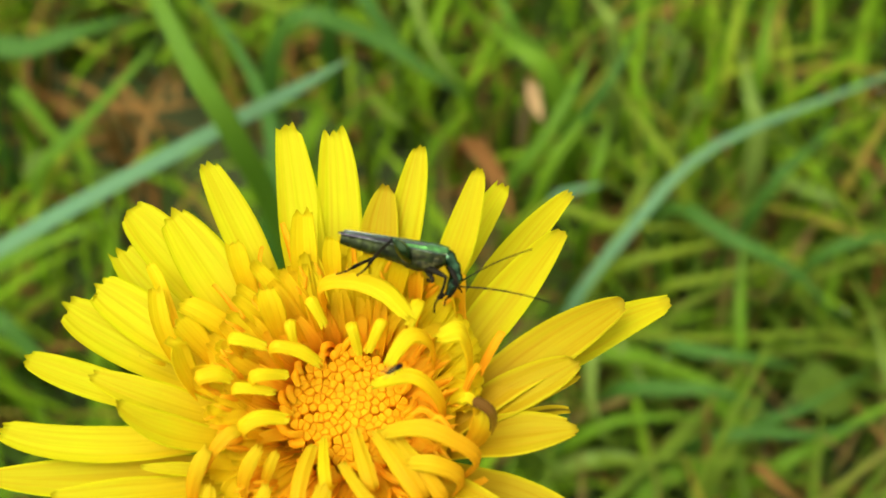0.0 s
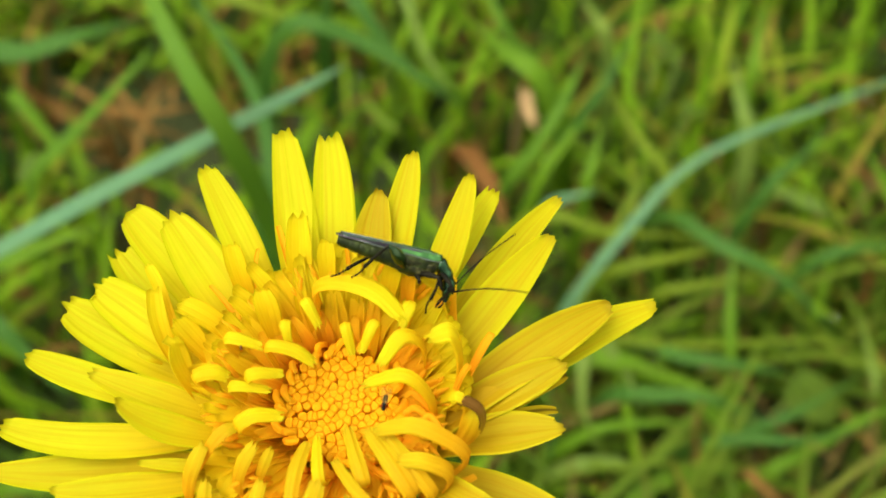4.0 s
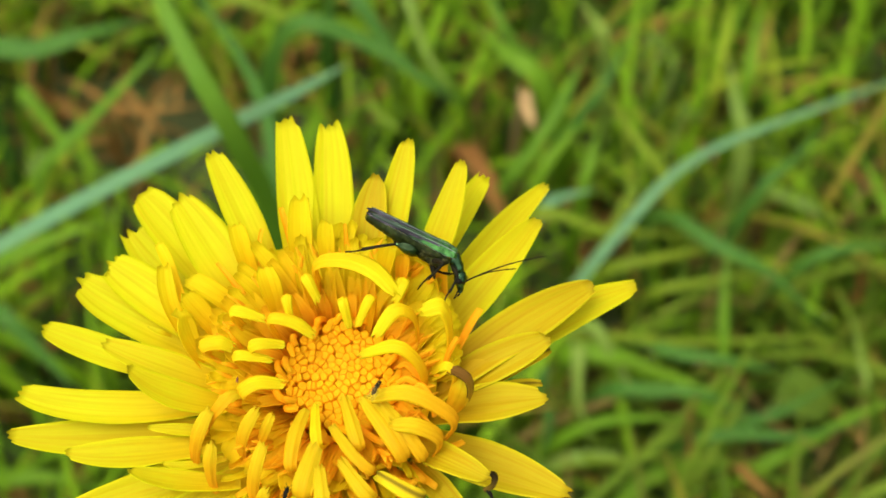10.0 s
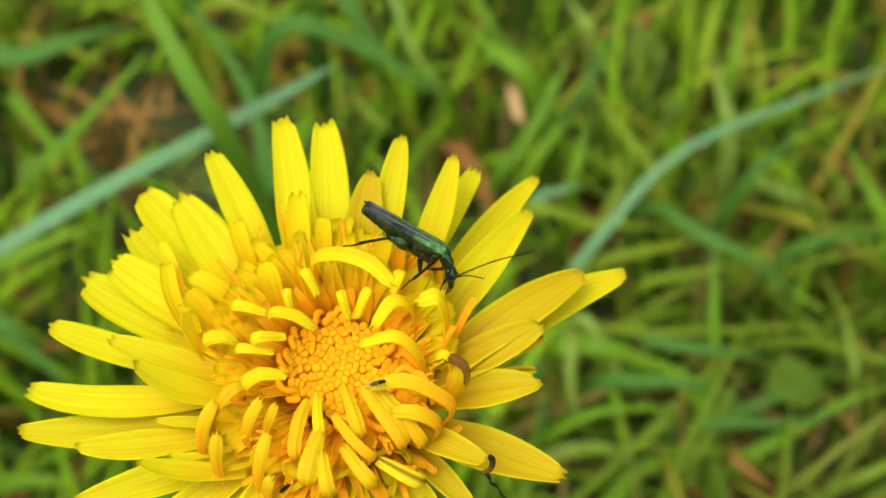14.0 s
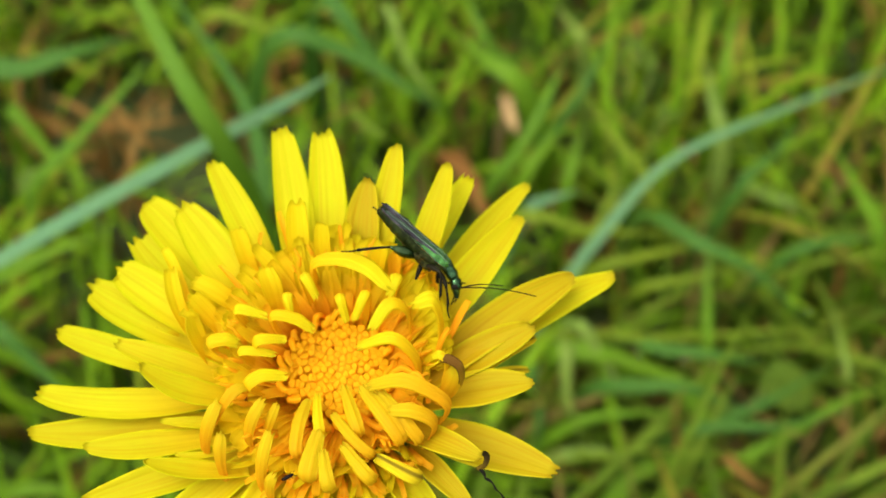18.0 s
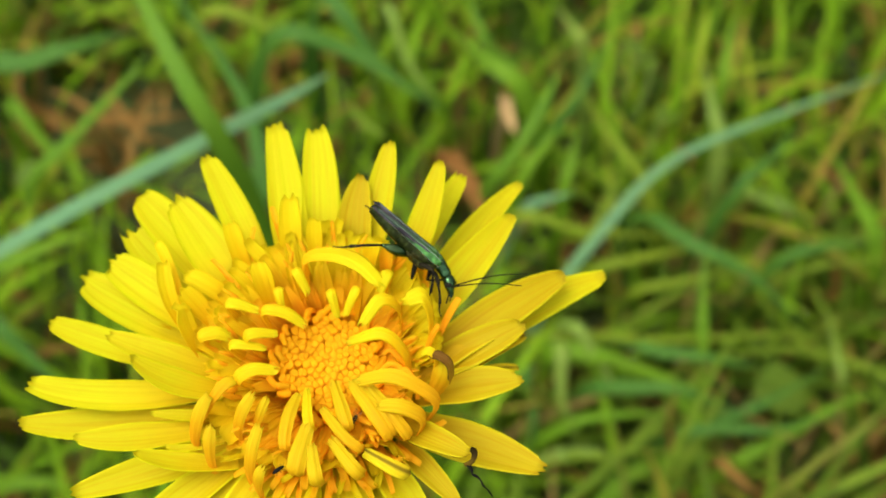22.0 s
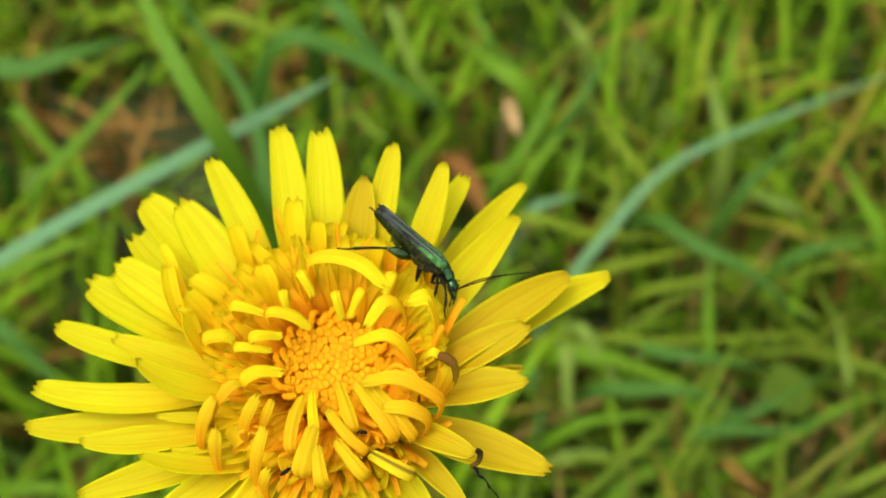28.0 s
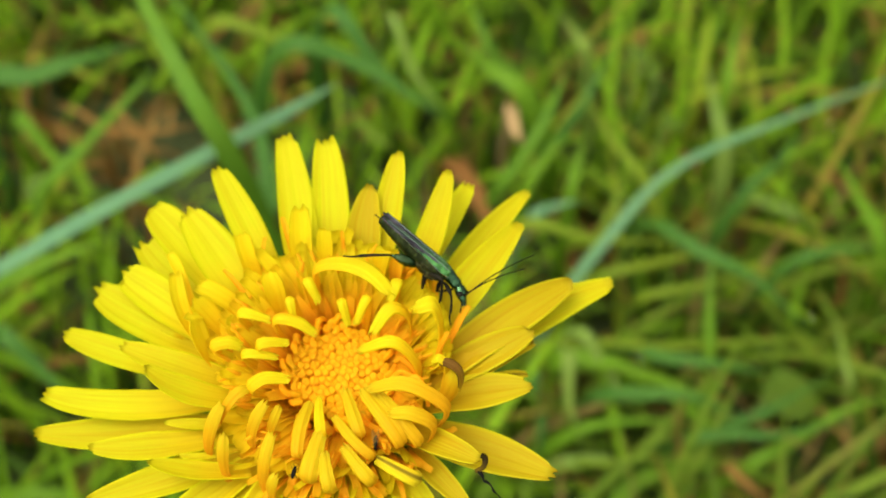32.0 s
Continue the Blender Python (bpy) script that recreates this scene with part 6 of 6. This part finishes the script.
    walk(legs["mid_l"], [
        (0, pose(0.00135, 0.00045, -0.00085, 34.3, 20.7, -65.1)),
        (1, pose(0.00135, 0.00045, -0.00085, 33.2, 18.9, -63.9)),
        (2, pose(0.00135, 0.00045, -0.00085, 34.2, 19.5, -66.8)),
        (3, pose(0.00135, 0.00045, -0.00085, 34.8, 9.2, -90.1)),
        (6, pose(0.00135, 0.00045, -0.00085, 34.4, 21.1, -64.8)),
        (7, pose(0.00135, 0.00045, -0.00085, 36.9, 26.6, -63.6)),
        (8, pose(0.00135, 0.00045, -0.00085, 30.3, 22.6, -51.5)),
        (8.4, pose(0.00135, 0.00045, -0.00085, 105.1, 55.5, -14.2)),
        (8.8, pose(0.00135, 0.00045, -0.00085, 37.2, 29.6, -57.6)),
        (9, pose(0.00135, 0.00045, -0.00085, 33.5, 12.6, -74.2)),
        (9.2, pose(0.00135, 0.00045, -0.00085, 33.8, 7.1, -83.8)),
        (9.6, pose(0.00135, 0.00045, -0.00085, 37.8, 27.9, -63.7)),
        (9.8, pose(0.00135, 0.00045, -0.00085, 34.8, 19.9, -68.5)),
        (10, pose(0.00135, 0.00045, -0.00085, 37.0, 29.7, -56.8)),
        (11, pose(0.00135, 0.00045, -0.00085, 37.9, 24.2, -76.2)),
        (12, pose(0.00135, 0.00045, -0.00085, 48.9, 42.7, -51.4)),
        (13, pose(0.00135, 0.00045, -0.00085, 44.2, 35.7, -78.1)),
        (14, pose(0.00135, 0.00045, -0.00085, 48.9, 42.0, -56.2)),
        (17, pose(0.00135, 0.00045, -0.00085, 59.3, 50.8, -71.3)),
        (19, pose(0.00135, 0.00045, -0.00085, 56.6, 47.4, -51.1)),
        (21, pose(0.00135, 0.00045, -0.00085, 59.6, 49.0, -47.9)),
        (24, pose(0.00135, 0.00045, -0.00085, 56.3, 47.5, -47.4)),
        (25, pose(0.00135, 0.00045, -0.00085, 62.8, 50.7, -40.6)),
        (28, pose(0.00135, 0.00045, -0.00085, 65.6, 51.7, -37.8)),
        (30, pose(0.00135, 0.00045, -0.00085, 58.1, 48.3, -48.5)),
        (32, pose(0.00135, 0.00045, -0.00085, 71.3, 53.6, -27.9)),
    ])
    for piece in shins["mid_l"]:
        walk(piece, [(t, pose(0.00170, 0, 0, 0, a, 0)) for t, a in (
            (0, 145), (1, 146), (2, 148), (3, 157), (6, 146), (7, 150), (8, 151), (8.4, 126), (8.8, 147), (9, 152), (9.2, 154), (9.6, 150), (9.8, 160),
            (10, 155), (11, 162), (12, 152), (13, 160), (14, 154), (17, 156), (19, 153), (21, 151), (24, 151), (25, 149), (28, 148), (30, 152), (32, 145),
        )])
    walk(legs["fore_r"], [
        (0, pose(0.00275, -0.00030, -0.00050, 23.0, 48.7, -30.9)),
        (1, pose(0.00275, -0.00030, -0.00050, 21.4, 48.4, -33.7)),
        (2, pose(0.00275, -0.00030, -0.00050, 21.7, 40.6, -32.0)),
        (3, pose(0.00275, -0.00030, -0.00050, 13.6, 21.3, -47.1)),
        (6, pose(0.00275, -0.00030, -0.00050, 21.2, 47.5, -33.9)),
        (7, pose(0.00275, -0.00030, -0.00050, 24.6, 33.4, -25.4)),
        (8, pose(0.00275, -0.00030, -0.00050, 36.2, -1.3, 20.1)),
        (8.4, pose(0.00275, -0.00030, -0.00050, 34.1, -12.7, -15.3)),
        (8.8, pose(0.00275, -0.00030, -0.00050, 36.9, -23.2, -21.7)),
        (9, pose(0.00275, -0.00030, -0.00050, 31.7, -16.3, -26.8)),
        (9.2, pose(0.00275, -0.00030, -0.00050, 29.3, -16.0, -32.0)),
        (9.6, pose(0.00275, -0.00030, -0.00050, 38.7, -31.6, -33.5)),
        (9.8, pose(0.00275, -0.00030, -0.00050, -2.9, -9.4, -73.5)),
        (10, pose(0.00275, -0.00030, -0.00050, -2.7, -4.5, -73.5)),
        (11, pose(0.00275, -0.00030, -0.00050, -1.4, -13.4, -71.6)),
        (12, pose(0.00275, -0.00030, -0.00050, 0.7, -22.1, -69.4)),
        (13, pose(0.00275, -0.00030, -0.00050, 1.9, -26.8, -68.6)),
        (14, pose(0.00275, -0.00030, -0.00050, 1.2, -26.7, -69.1)),
        (17, pose(0.00275, -0.00030, -0.00050, 12.8, 3.9, -51.1)),
        (19, pose(0.00275, -0.00030, -0.00050, 12.0, 10.4, -51.2)),
        (21, pose(0.00275, -0.00030, -0.00050, 12.3, 11.0, -50.7)),
        (24, pose(0.00275, -0.00030, -0.00050, 12.6, 13.7, -49.7)),
        (25, pose(0.00275, -0.00030, -0.00050, 12.0, 3.1, -52.5)),
        (28, pose(0.00275, -0.00030, -0.00050, 12.0, -0.4, -53.2)),
        (30, pose(0.00275, -0.00030, -0.00050, 12.0, 10.8, -51.2)),
        (32, pose(0.00275, -0.00030, -0.00050, 14.0, -3.6, -51.1)),
    ])
    for piece in shins["fore_r"]:
        walk(piece, [(t, pose(0.00125, 0, 0, 0, a, 0)) for t, a in (
            (0, 76), (1, 77), (2, 86), (3, 103), (6, 80), (7, 98), (8, 42), (8.4, 74), (8.8, 87), (9, 76), (9.2, 73), (9.6, 95), (9.8, 73),
            (10, 76), (11, 76), (12, 93), (13, 84), (14, 94), (17, 16), (19, 16), (21, 16), (24, 16), (25, 30), (28, 34), (30, 16), (32, 43),
        )])
    walk(legs["fore_l"], [
        (0, pose(0.00275, 0.00030, -0.00050, 64.2, 51.6, -34.8)),
        (1, pose(0.00275, 0.00030, -0.00050, 61.3, 50.5, -37.6)),
        (2, pose(0.00275, 0.00030, -0.00050, 62.8, 50.6, -41.4)),
        (3, pose(0.00275, 0.00030, -0.00050, 54.7, 48.3, -77.3)),
        (6, pose(0.00275, 0.00030, -0.00050, 62.9, 51.1, -35.8)),
        (7, pose(0.00275, 0.00030, -0.00050, 67.5, 52.2, -38.1)),
        (8, pose(0.00275, 0.00030, -0.00050, 131.9, 42.2, 23.0)),
        (8.4, pose(0.00275, 0.00030, -0.00050, 102.0, 59.3, -33.1)),
        (8.8, pose(0.00275, 0.00030, -0.00050, 81.0, 57.4, -48.2)),
        (9, pose(0.00275, 0.00030, -0.00050, 72.3, 59.2, -70.0)),
        (9.2, pose(0.00275, 0.00030, -0.00050, 70.7, 63.6, -83.0)),
        (9.6, pose(0.00275, 0.00030, -0.00050, 149.3, 42.8, 0.0)),
        (9.8, pose(0.00275, 0.00030, -0.00050, 158.4, 50.7, -10.6)),
        (10, pose(0.00275, 0.00030, -0.00050, 26.7, 47.9, -146.3)),
        (11, pose(0.00275, 0.00030, -0.00050, 13.6, 71.0, -174.8)),
        (12, pose(0.00275, 0.00030, -0.00050, 37.9, 61.1, -132.8)),
        (13, pose(0.00275, 0.00030, -0.00050, 82.2, 84.7, -104.1)),
        (14, pose(0.00275, 0.00030, -0.00050, 41.0, 68.7, -134.1)),
        (17, pose(0.00275, 0.00030, -0.00050, 178.7, 48.1, -13.8)),
        (19, pose(0.00275, 0.00030, -0.00050, 164.9, 68.9, -20.3)),
        (21, pose(0.00275, 0.00030, -0.00050, 163.1, 68.8, -21.0)),
        (24, pose(0.00275, 0.00030, -0.00050, 150.9, 73.7, -30.6)),
        (25, pose(0.00275, 0.00030, -0.00050, 156.8, 70.7, -25.0)),
        (28, pose(0.00275, 0.00030, -0.00050, 158.6, 69.0, -23.1)),
        (30, pose(0.00275, 0.00030, -0.00050, 162.6, 69.7, -21.7)),
        (32, pose(0.00275, 0.00030, -0.00050, 146.7, 68.5, -28.1)),
    ])
    for piece in shins["fore_l"]:
        walk(piece, [(t, pose(0.00125, 0, 0, 0, a, 0)) for t, a in (
            (0, 85), (1, 89), (2, 94), (3, 110), (6, 87), (7, 101), (8, 65), (8.4, 92), (8.8, 114), (9, 110), (9.2, 110), (9.6, 130), (9.8, 105),
            (10, 131), (11, 129), (12, 134), (13, 125), (14, 133), (17, 98), (19, 119), (21, 119), (24, 121), (25, 122), (28, 122), (30, 120), (32, 122),
        )])
    walk(antennae["antenna_l"], [
        (0, pose(0.00072, 0.00026, 0.00018, 137.1, -31.9, -143.8)),
        (1, pose(0.00072, 0.00026, 0.00018, 138.0, -28.0, -148.7)),
        (2, pose(0.00072, 0.00026, 0.00018, 131.4, -30.6, -145.6)),
        (3, pose(0.00072, 0.00026, 0.00018, 125.2, -27.7, -151.8)),
        (6, pose(0.00072, 0.00026, 0.00018, 139.9, -36.5, -150.0)),
        (7, pose(0.00072, 0.00026, 0.00018, 142.4, -29.6, -156.3)),
        (8, pose(0.00072, 0.00026, 0.00018, 173.9, -68.5, 172.4)),
        (8.4, pose(0.00072, 0.00026, 0.00018, 22.0, -41.2, -58.2)),
        (8.8, pose(0.00072, 0.00026, 0.00018, 28.1, -44.7, -86.2)),
        (9, pose(0.00072, 0.00026, 0.00018, -45.8, -51.8, -0.6)),
        (9.2, pose(0.00072, 0.00026, 0.00018, -43.8, -66.8, -23.2)),
        (9.6, pose(0.00072, 0.00026, 0.00018, 15.1, -61.2, -47.0)),
        (9.8, pose(0.00072, 0.00026, 0.00018, 115.2, -64.4, -131.9)),
        (10, pose(0.00072, 0.00026, 0.00018, -132.0, -63.9, 120.2)),
        (11, pose(0.00072, 0.00026, 0.00018, 136.1, -83.2, -151.3)),
        (12, pose(0.00072, 0.00026, 0.00018, 148.4, -84.2, -161.9)),
        (13, pose(0.00072, 0.00026, 0.00018, -134.7, -67.7, 121.8)),
        (14, pose(0.00072, 0.00026, 0.00018, -131.0, -66.5, 120.3)),
        (17, pose(0.00072, 0.00026, 0.00018, -54.0, -72.0, 38.1)),
        (19, pose(0.00072, 0.00026, 0.00018, 67.3, -78.0, -81.5)),
        (21, pose(0.00072, 0.00026, 0.00018, -163.1, -89.2, 152.0)),
        (24, pose(0.00072, 0.00026, 0.00018, 88.6, -82.9, -99.0)),
        (25, pose(0.00072, 0.00026, 0.00018, 67.2, -77.3, -79.0)),
        (28, pose(0.00072, 0.00026, 0.00018, -142.7, -83.7, 132.4)),
        (30, pose(0.00072, 0.00026, 0.00018, -98.5, -69.1, 92.5)),
        (32, pose(0.00072, 0.00026, 0.00018, -117.6, -65.1, 117.4)),
    ])
    walk(antennae["antenna_r"], [
        (0, pose(0.00072, -0.00026, 0.00018, 140.8, -73.2, -144.4)),
        (1, pose(0.00072, -0.00026, 0.00018, 134.0, -75.7, -137.8)),
        (2, pose(0.00072, -0.00026, 0.00018, 115.9, -48.1, -120.0)),
        (3, pose(0.00072, -0.00026, 0.00018, 98.9, -37.0, -108.6)),
        (6, pose(0.00072, -0.00026, 0.00018, 97.3, -52.4, -93.1)),
        (7, pose(0.00072, -0.00026, 0.00018, 39.2, -73.8, -42.6)),
        (8, pose(0.00072, -0.00026, 0.00018, 66.0, -35.7, -86.0)),
        (8.4, pose(0.00072, -0.00026, 0.00018, 21.9, -22.1, -56.4)),
        (8.8, pose(0.00072, -0.00026, 0.00018, 11.2, -43.2, -61.5)),
        (9, pose(0.00072, -0.00026, 0.00018, -25.1, -30.6, -33.5)),
        (9.2, pose(0.00072, -0.00026, 0.00018, -18.1, -22.2, -56.6)),
        (9.6, pose(0.00072, -0.00026, 0.00018, 54.2, -8.3, -78.1)),
        (9.8, pose(0.00072, -0.00026, 0.00018, 99.8, 9.8, -90.0)),
        (10, pose(0.00072, -0.00026, 0.00018, 109.5, -58.4, -126.8)),
        (11, pose(0.00072, -0.00026, 0.00018, 86.5, -44.9, -99.0)),
        (12, pose(0.00072, -0.00026, 0.00018, 84.9, -59.5, -97.0)),
        (13, pose(0.00072, -0.00026, 0.00018, 90.6, -37.7, -102.8)),
        (14, pose(0.00072, -0.00026, 0.00018, 89.2, -43.1, -104.4)),
        (17, pose(0.00072, -0.00026, 0.00018, 98.5, -37.2, -105.3)),
        (19, pose(0.00072, -0.00026, 0.00018, 64.9, -76.2, -79.4)),
        (21, pose(0.00072, -0.00026, 0.00018, 42.1, -78.7, -54.3)),
        (24, pose(0.00072, -0.00026, 0.00018, 79.3, -82.0, -89.7)),
        (25, pose(0.00072, -0.00026, 0.00018, 34.1, -79.9, -45.2)),
        (28, pose(0.00072, -0.00026, 0.00018, 98.3, -64.6, -114.0)),
        (30, pose(0.00072, -0.00026, 0.00018, 57.3, -70.8, -70.4)),
        (32, pose(0.00072, -0.00026, 0.00018, 107.3, -78.9, -120.5)),
    ])
    walk(fly, [
        (0, HEAD @ pose(0.00395, -0.00019, 0.00968, 0, 0, 31)),
        (1, HEAD @ pose(0.00371, -0.00022, 0.00954, 0, 0, 47)),
        (1.33, HEAD @ pose(0.00359, -0.00038, 0.00910, 0, 0, -8)),
        (1.67, HEAD @ pose(0.00346, -0.00055, 0.00867, 0, 0, -63)),
        (2, HEAD @ pose(0.00334, -0.00071, 0.00824, 0, 0, -118)),
        (3, HEAD @ pose(0.00361, -0.00160, 0.00932, 0, 0, -93)),
        (3.5, HEAD @ pose(0.00378, -0.00189, 0.00932, 0, 0, -98)),
        (5.5, HEAD @ pose(0.00422, -0.00264, 0.00932, 0, 0, -103)),
        (6, HEAD @ pose(0.00376, -0.00315, 0.00932, 0, 0, -107)),
        (6.5, HEAD @ pose(0.00375, -0.00298, 0.00932, 0, 0, -43)),
        (7, HEAD @ pose(0.00373, -0.00281, 0.00932, 0, 0, 22)),
        (8, HEAD @ pose(0.00392, -0.00273, 0.00932, 0, 0, 27)),
        (9, HEAD @ pose(0.00376, -0.00299, 0.00932, 0, 0, 63)),
        (10, HEAD @ pose(0.00377, -0.00324, 0.00932, 0, 0, 63)),
        (11, HEAD @ pose(0.00388, -0.00339, 0.00932, 0, 0, 62)),
        (12, HEAD @ pose(0.00393, -0.00344, 0.00932, 0, 0, 62)),
        (13, HEAD @ pose(0.00391, -0.00315, 0.00932, 0, 0, 21)),
        (14, HEAD @ pose(0.00386, -0.00361, 0.00932, 0, 0, 15)),
        (16.5, HEAD @ pose(0.00384, -0.00330, 0.00932, 0, 0, 25)),
        (17, HEAD @ pose(0.00393, -0.00353, 0.00932, 0, 0, 20)),
        (17.3, HEAD @ pose(0.00405, -0.00343, 0.00752, 0, 0, -20)),
        (17.6, HEAD @ pose(0.00417, -0.00333, 0.00572, 0, 0, -60)),
        (18, HEAD @ pose(0.00395, -0.00453, 0.00536, 0, 0, -99)),
        (24, HEAD @ pose(0.00297, -0.00566, 0.00572, 0, 0, -118)),
        (26, HEAD @ pose(0.00300, -0.00602, 0.00608, 0, 0, -64)),
        (28, HEAD @ pose(0.00304, -0.00639, 0.00644, 0, 0, -10)),
        (29, HEAD @ pose(0.00340, -0.00642, 0.00644, 0, 0, -30)),
        (30, HEAD @ pose(0.00370, -0.00642, 0.00644, 0, 0, -60)),
        (31, HEAD @ pose(0.00405, -0.00657, 0.00644, 0, 0, -79)),
        (32, HEAD @ pose(0.00378, -0.00668, 0.00644, 0, 0, -89)),
    ])
    walk(dark_beetle, [
        (0, HEAD @ pose(-0.00256, -0.00749, 0.00572, 0, 0, 94)),
        (6, HEAD @ pose(-0.00193, -0.00891, 0.00608, 0, 0, 94)),
        (9, HEAD @ pose(-0.00175, -0.00906, 0.00644, 0, 0, 95)),
        (10, HEAD @ pose(-0.00173, -0.00920, 0.00644, 0, 0, 74)),
        (11, HEAD @ pose(-0.00174, -0.00925, 0.00680, 0, 0, 63)),
        (12, HEAD @ pose(-0.00164, -0.01000, 0.00680, 0, 0, 62)),
        (14, HEAD @ pose(-0.00207, -0.00971, 0.00644, 0, 0, 41)),
        (17, HEAD @ pose(-0.00210, -0.00946, 0.00680, 0, 0, 30)),
        (20, HEAD @ pose(-0.00168, -0.00888, 0.00680, 0, 0, 20)),
        (21, HEAD @ pose(-0.00176, -0.00918, 0.00680, 0, 0, 31)),
        (23, HEAD @ pose(-0.00195, -0.00918, 0.00680, 0, 0, 36)),
        (24, HEAD @ pose(-0.00200, -0.00922, 0.00680, 0, 0, 36)),
        (28, HEAD @ pose(-0.00175, -0.00916, 0.00680, 0, 0, 36)),
        (30, HEAD @ pose(-0.00177, -0.00926, 0.00680, 0, 0, 41)),
        (32, HEAD @ pose(-0.00168, -0.00887, 0.00680, 0, 0, 78)),
    ])
    walk(mite, [
        (0, HEAD @ pose(-0.00526, 0.00252, 0.00572, 0, 0, -86)),
        (8, HEAD @ pose(-0.00545, 0.00067, 0.00644, 0, 0, -94)),
        (9, HEAD @ pose(-0.00502, -0.00081, 0.00831, 0, 0, -94)),
        (9.6, HEAD @ pose(-0.00510, -0.00163, 0.00831, 0, 0, -89)),
        (10, HEAD @ pose(-0.00527, -0.00215, 0.00716, 0, 0, -90)),
        (11, HEAD @ pose(-0.00515, -0.00354, 0.00572, 0, 0, -90)),
        (32, HEAD @ pose(-0.00599, -0.00304, 0.00536, 0, 0, -91)),
    ])


motions()
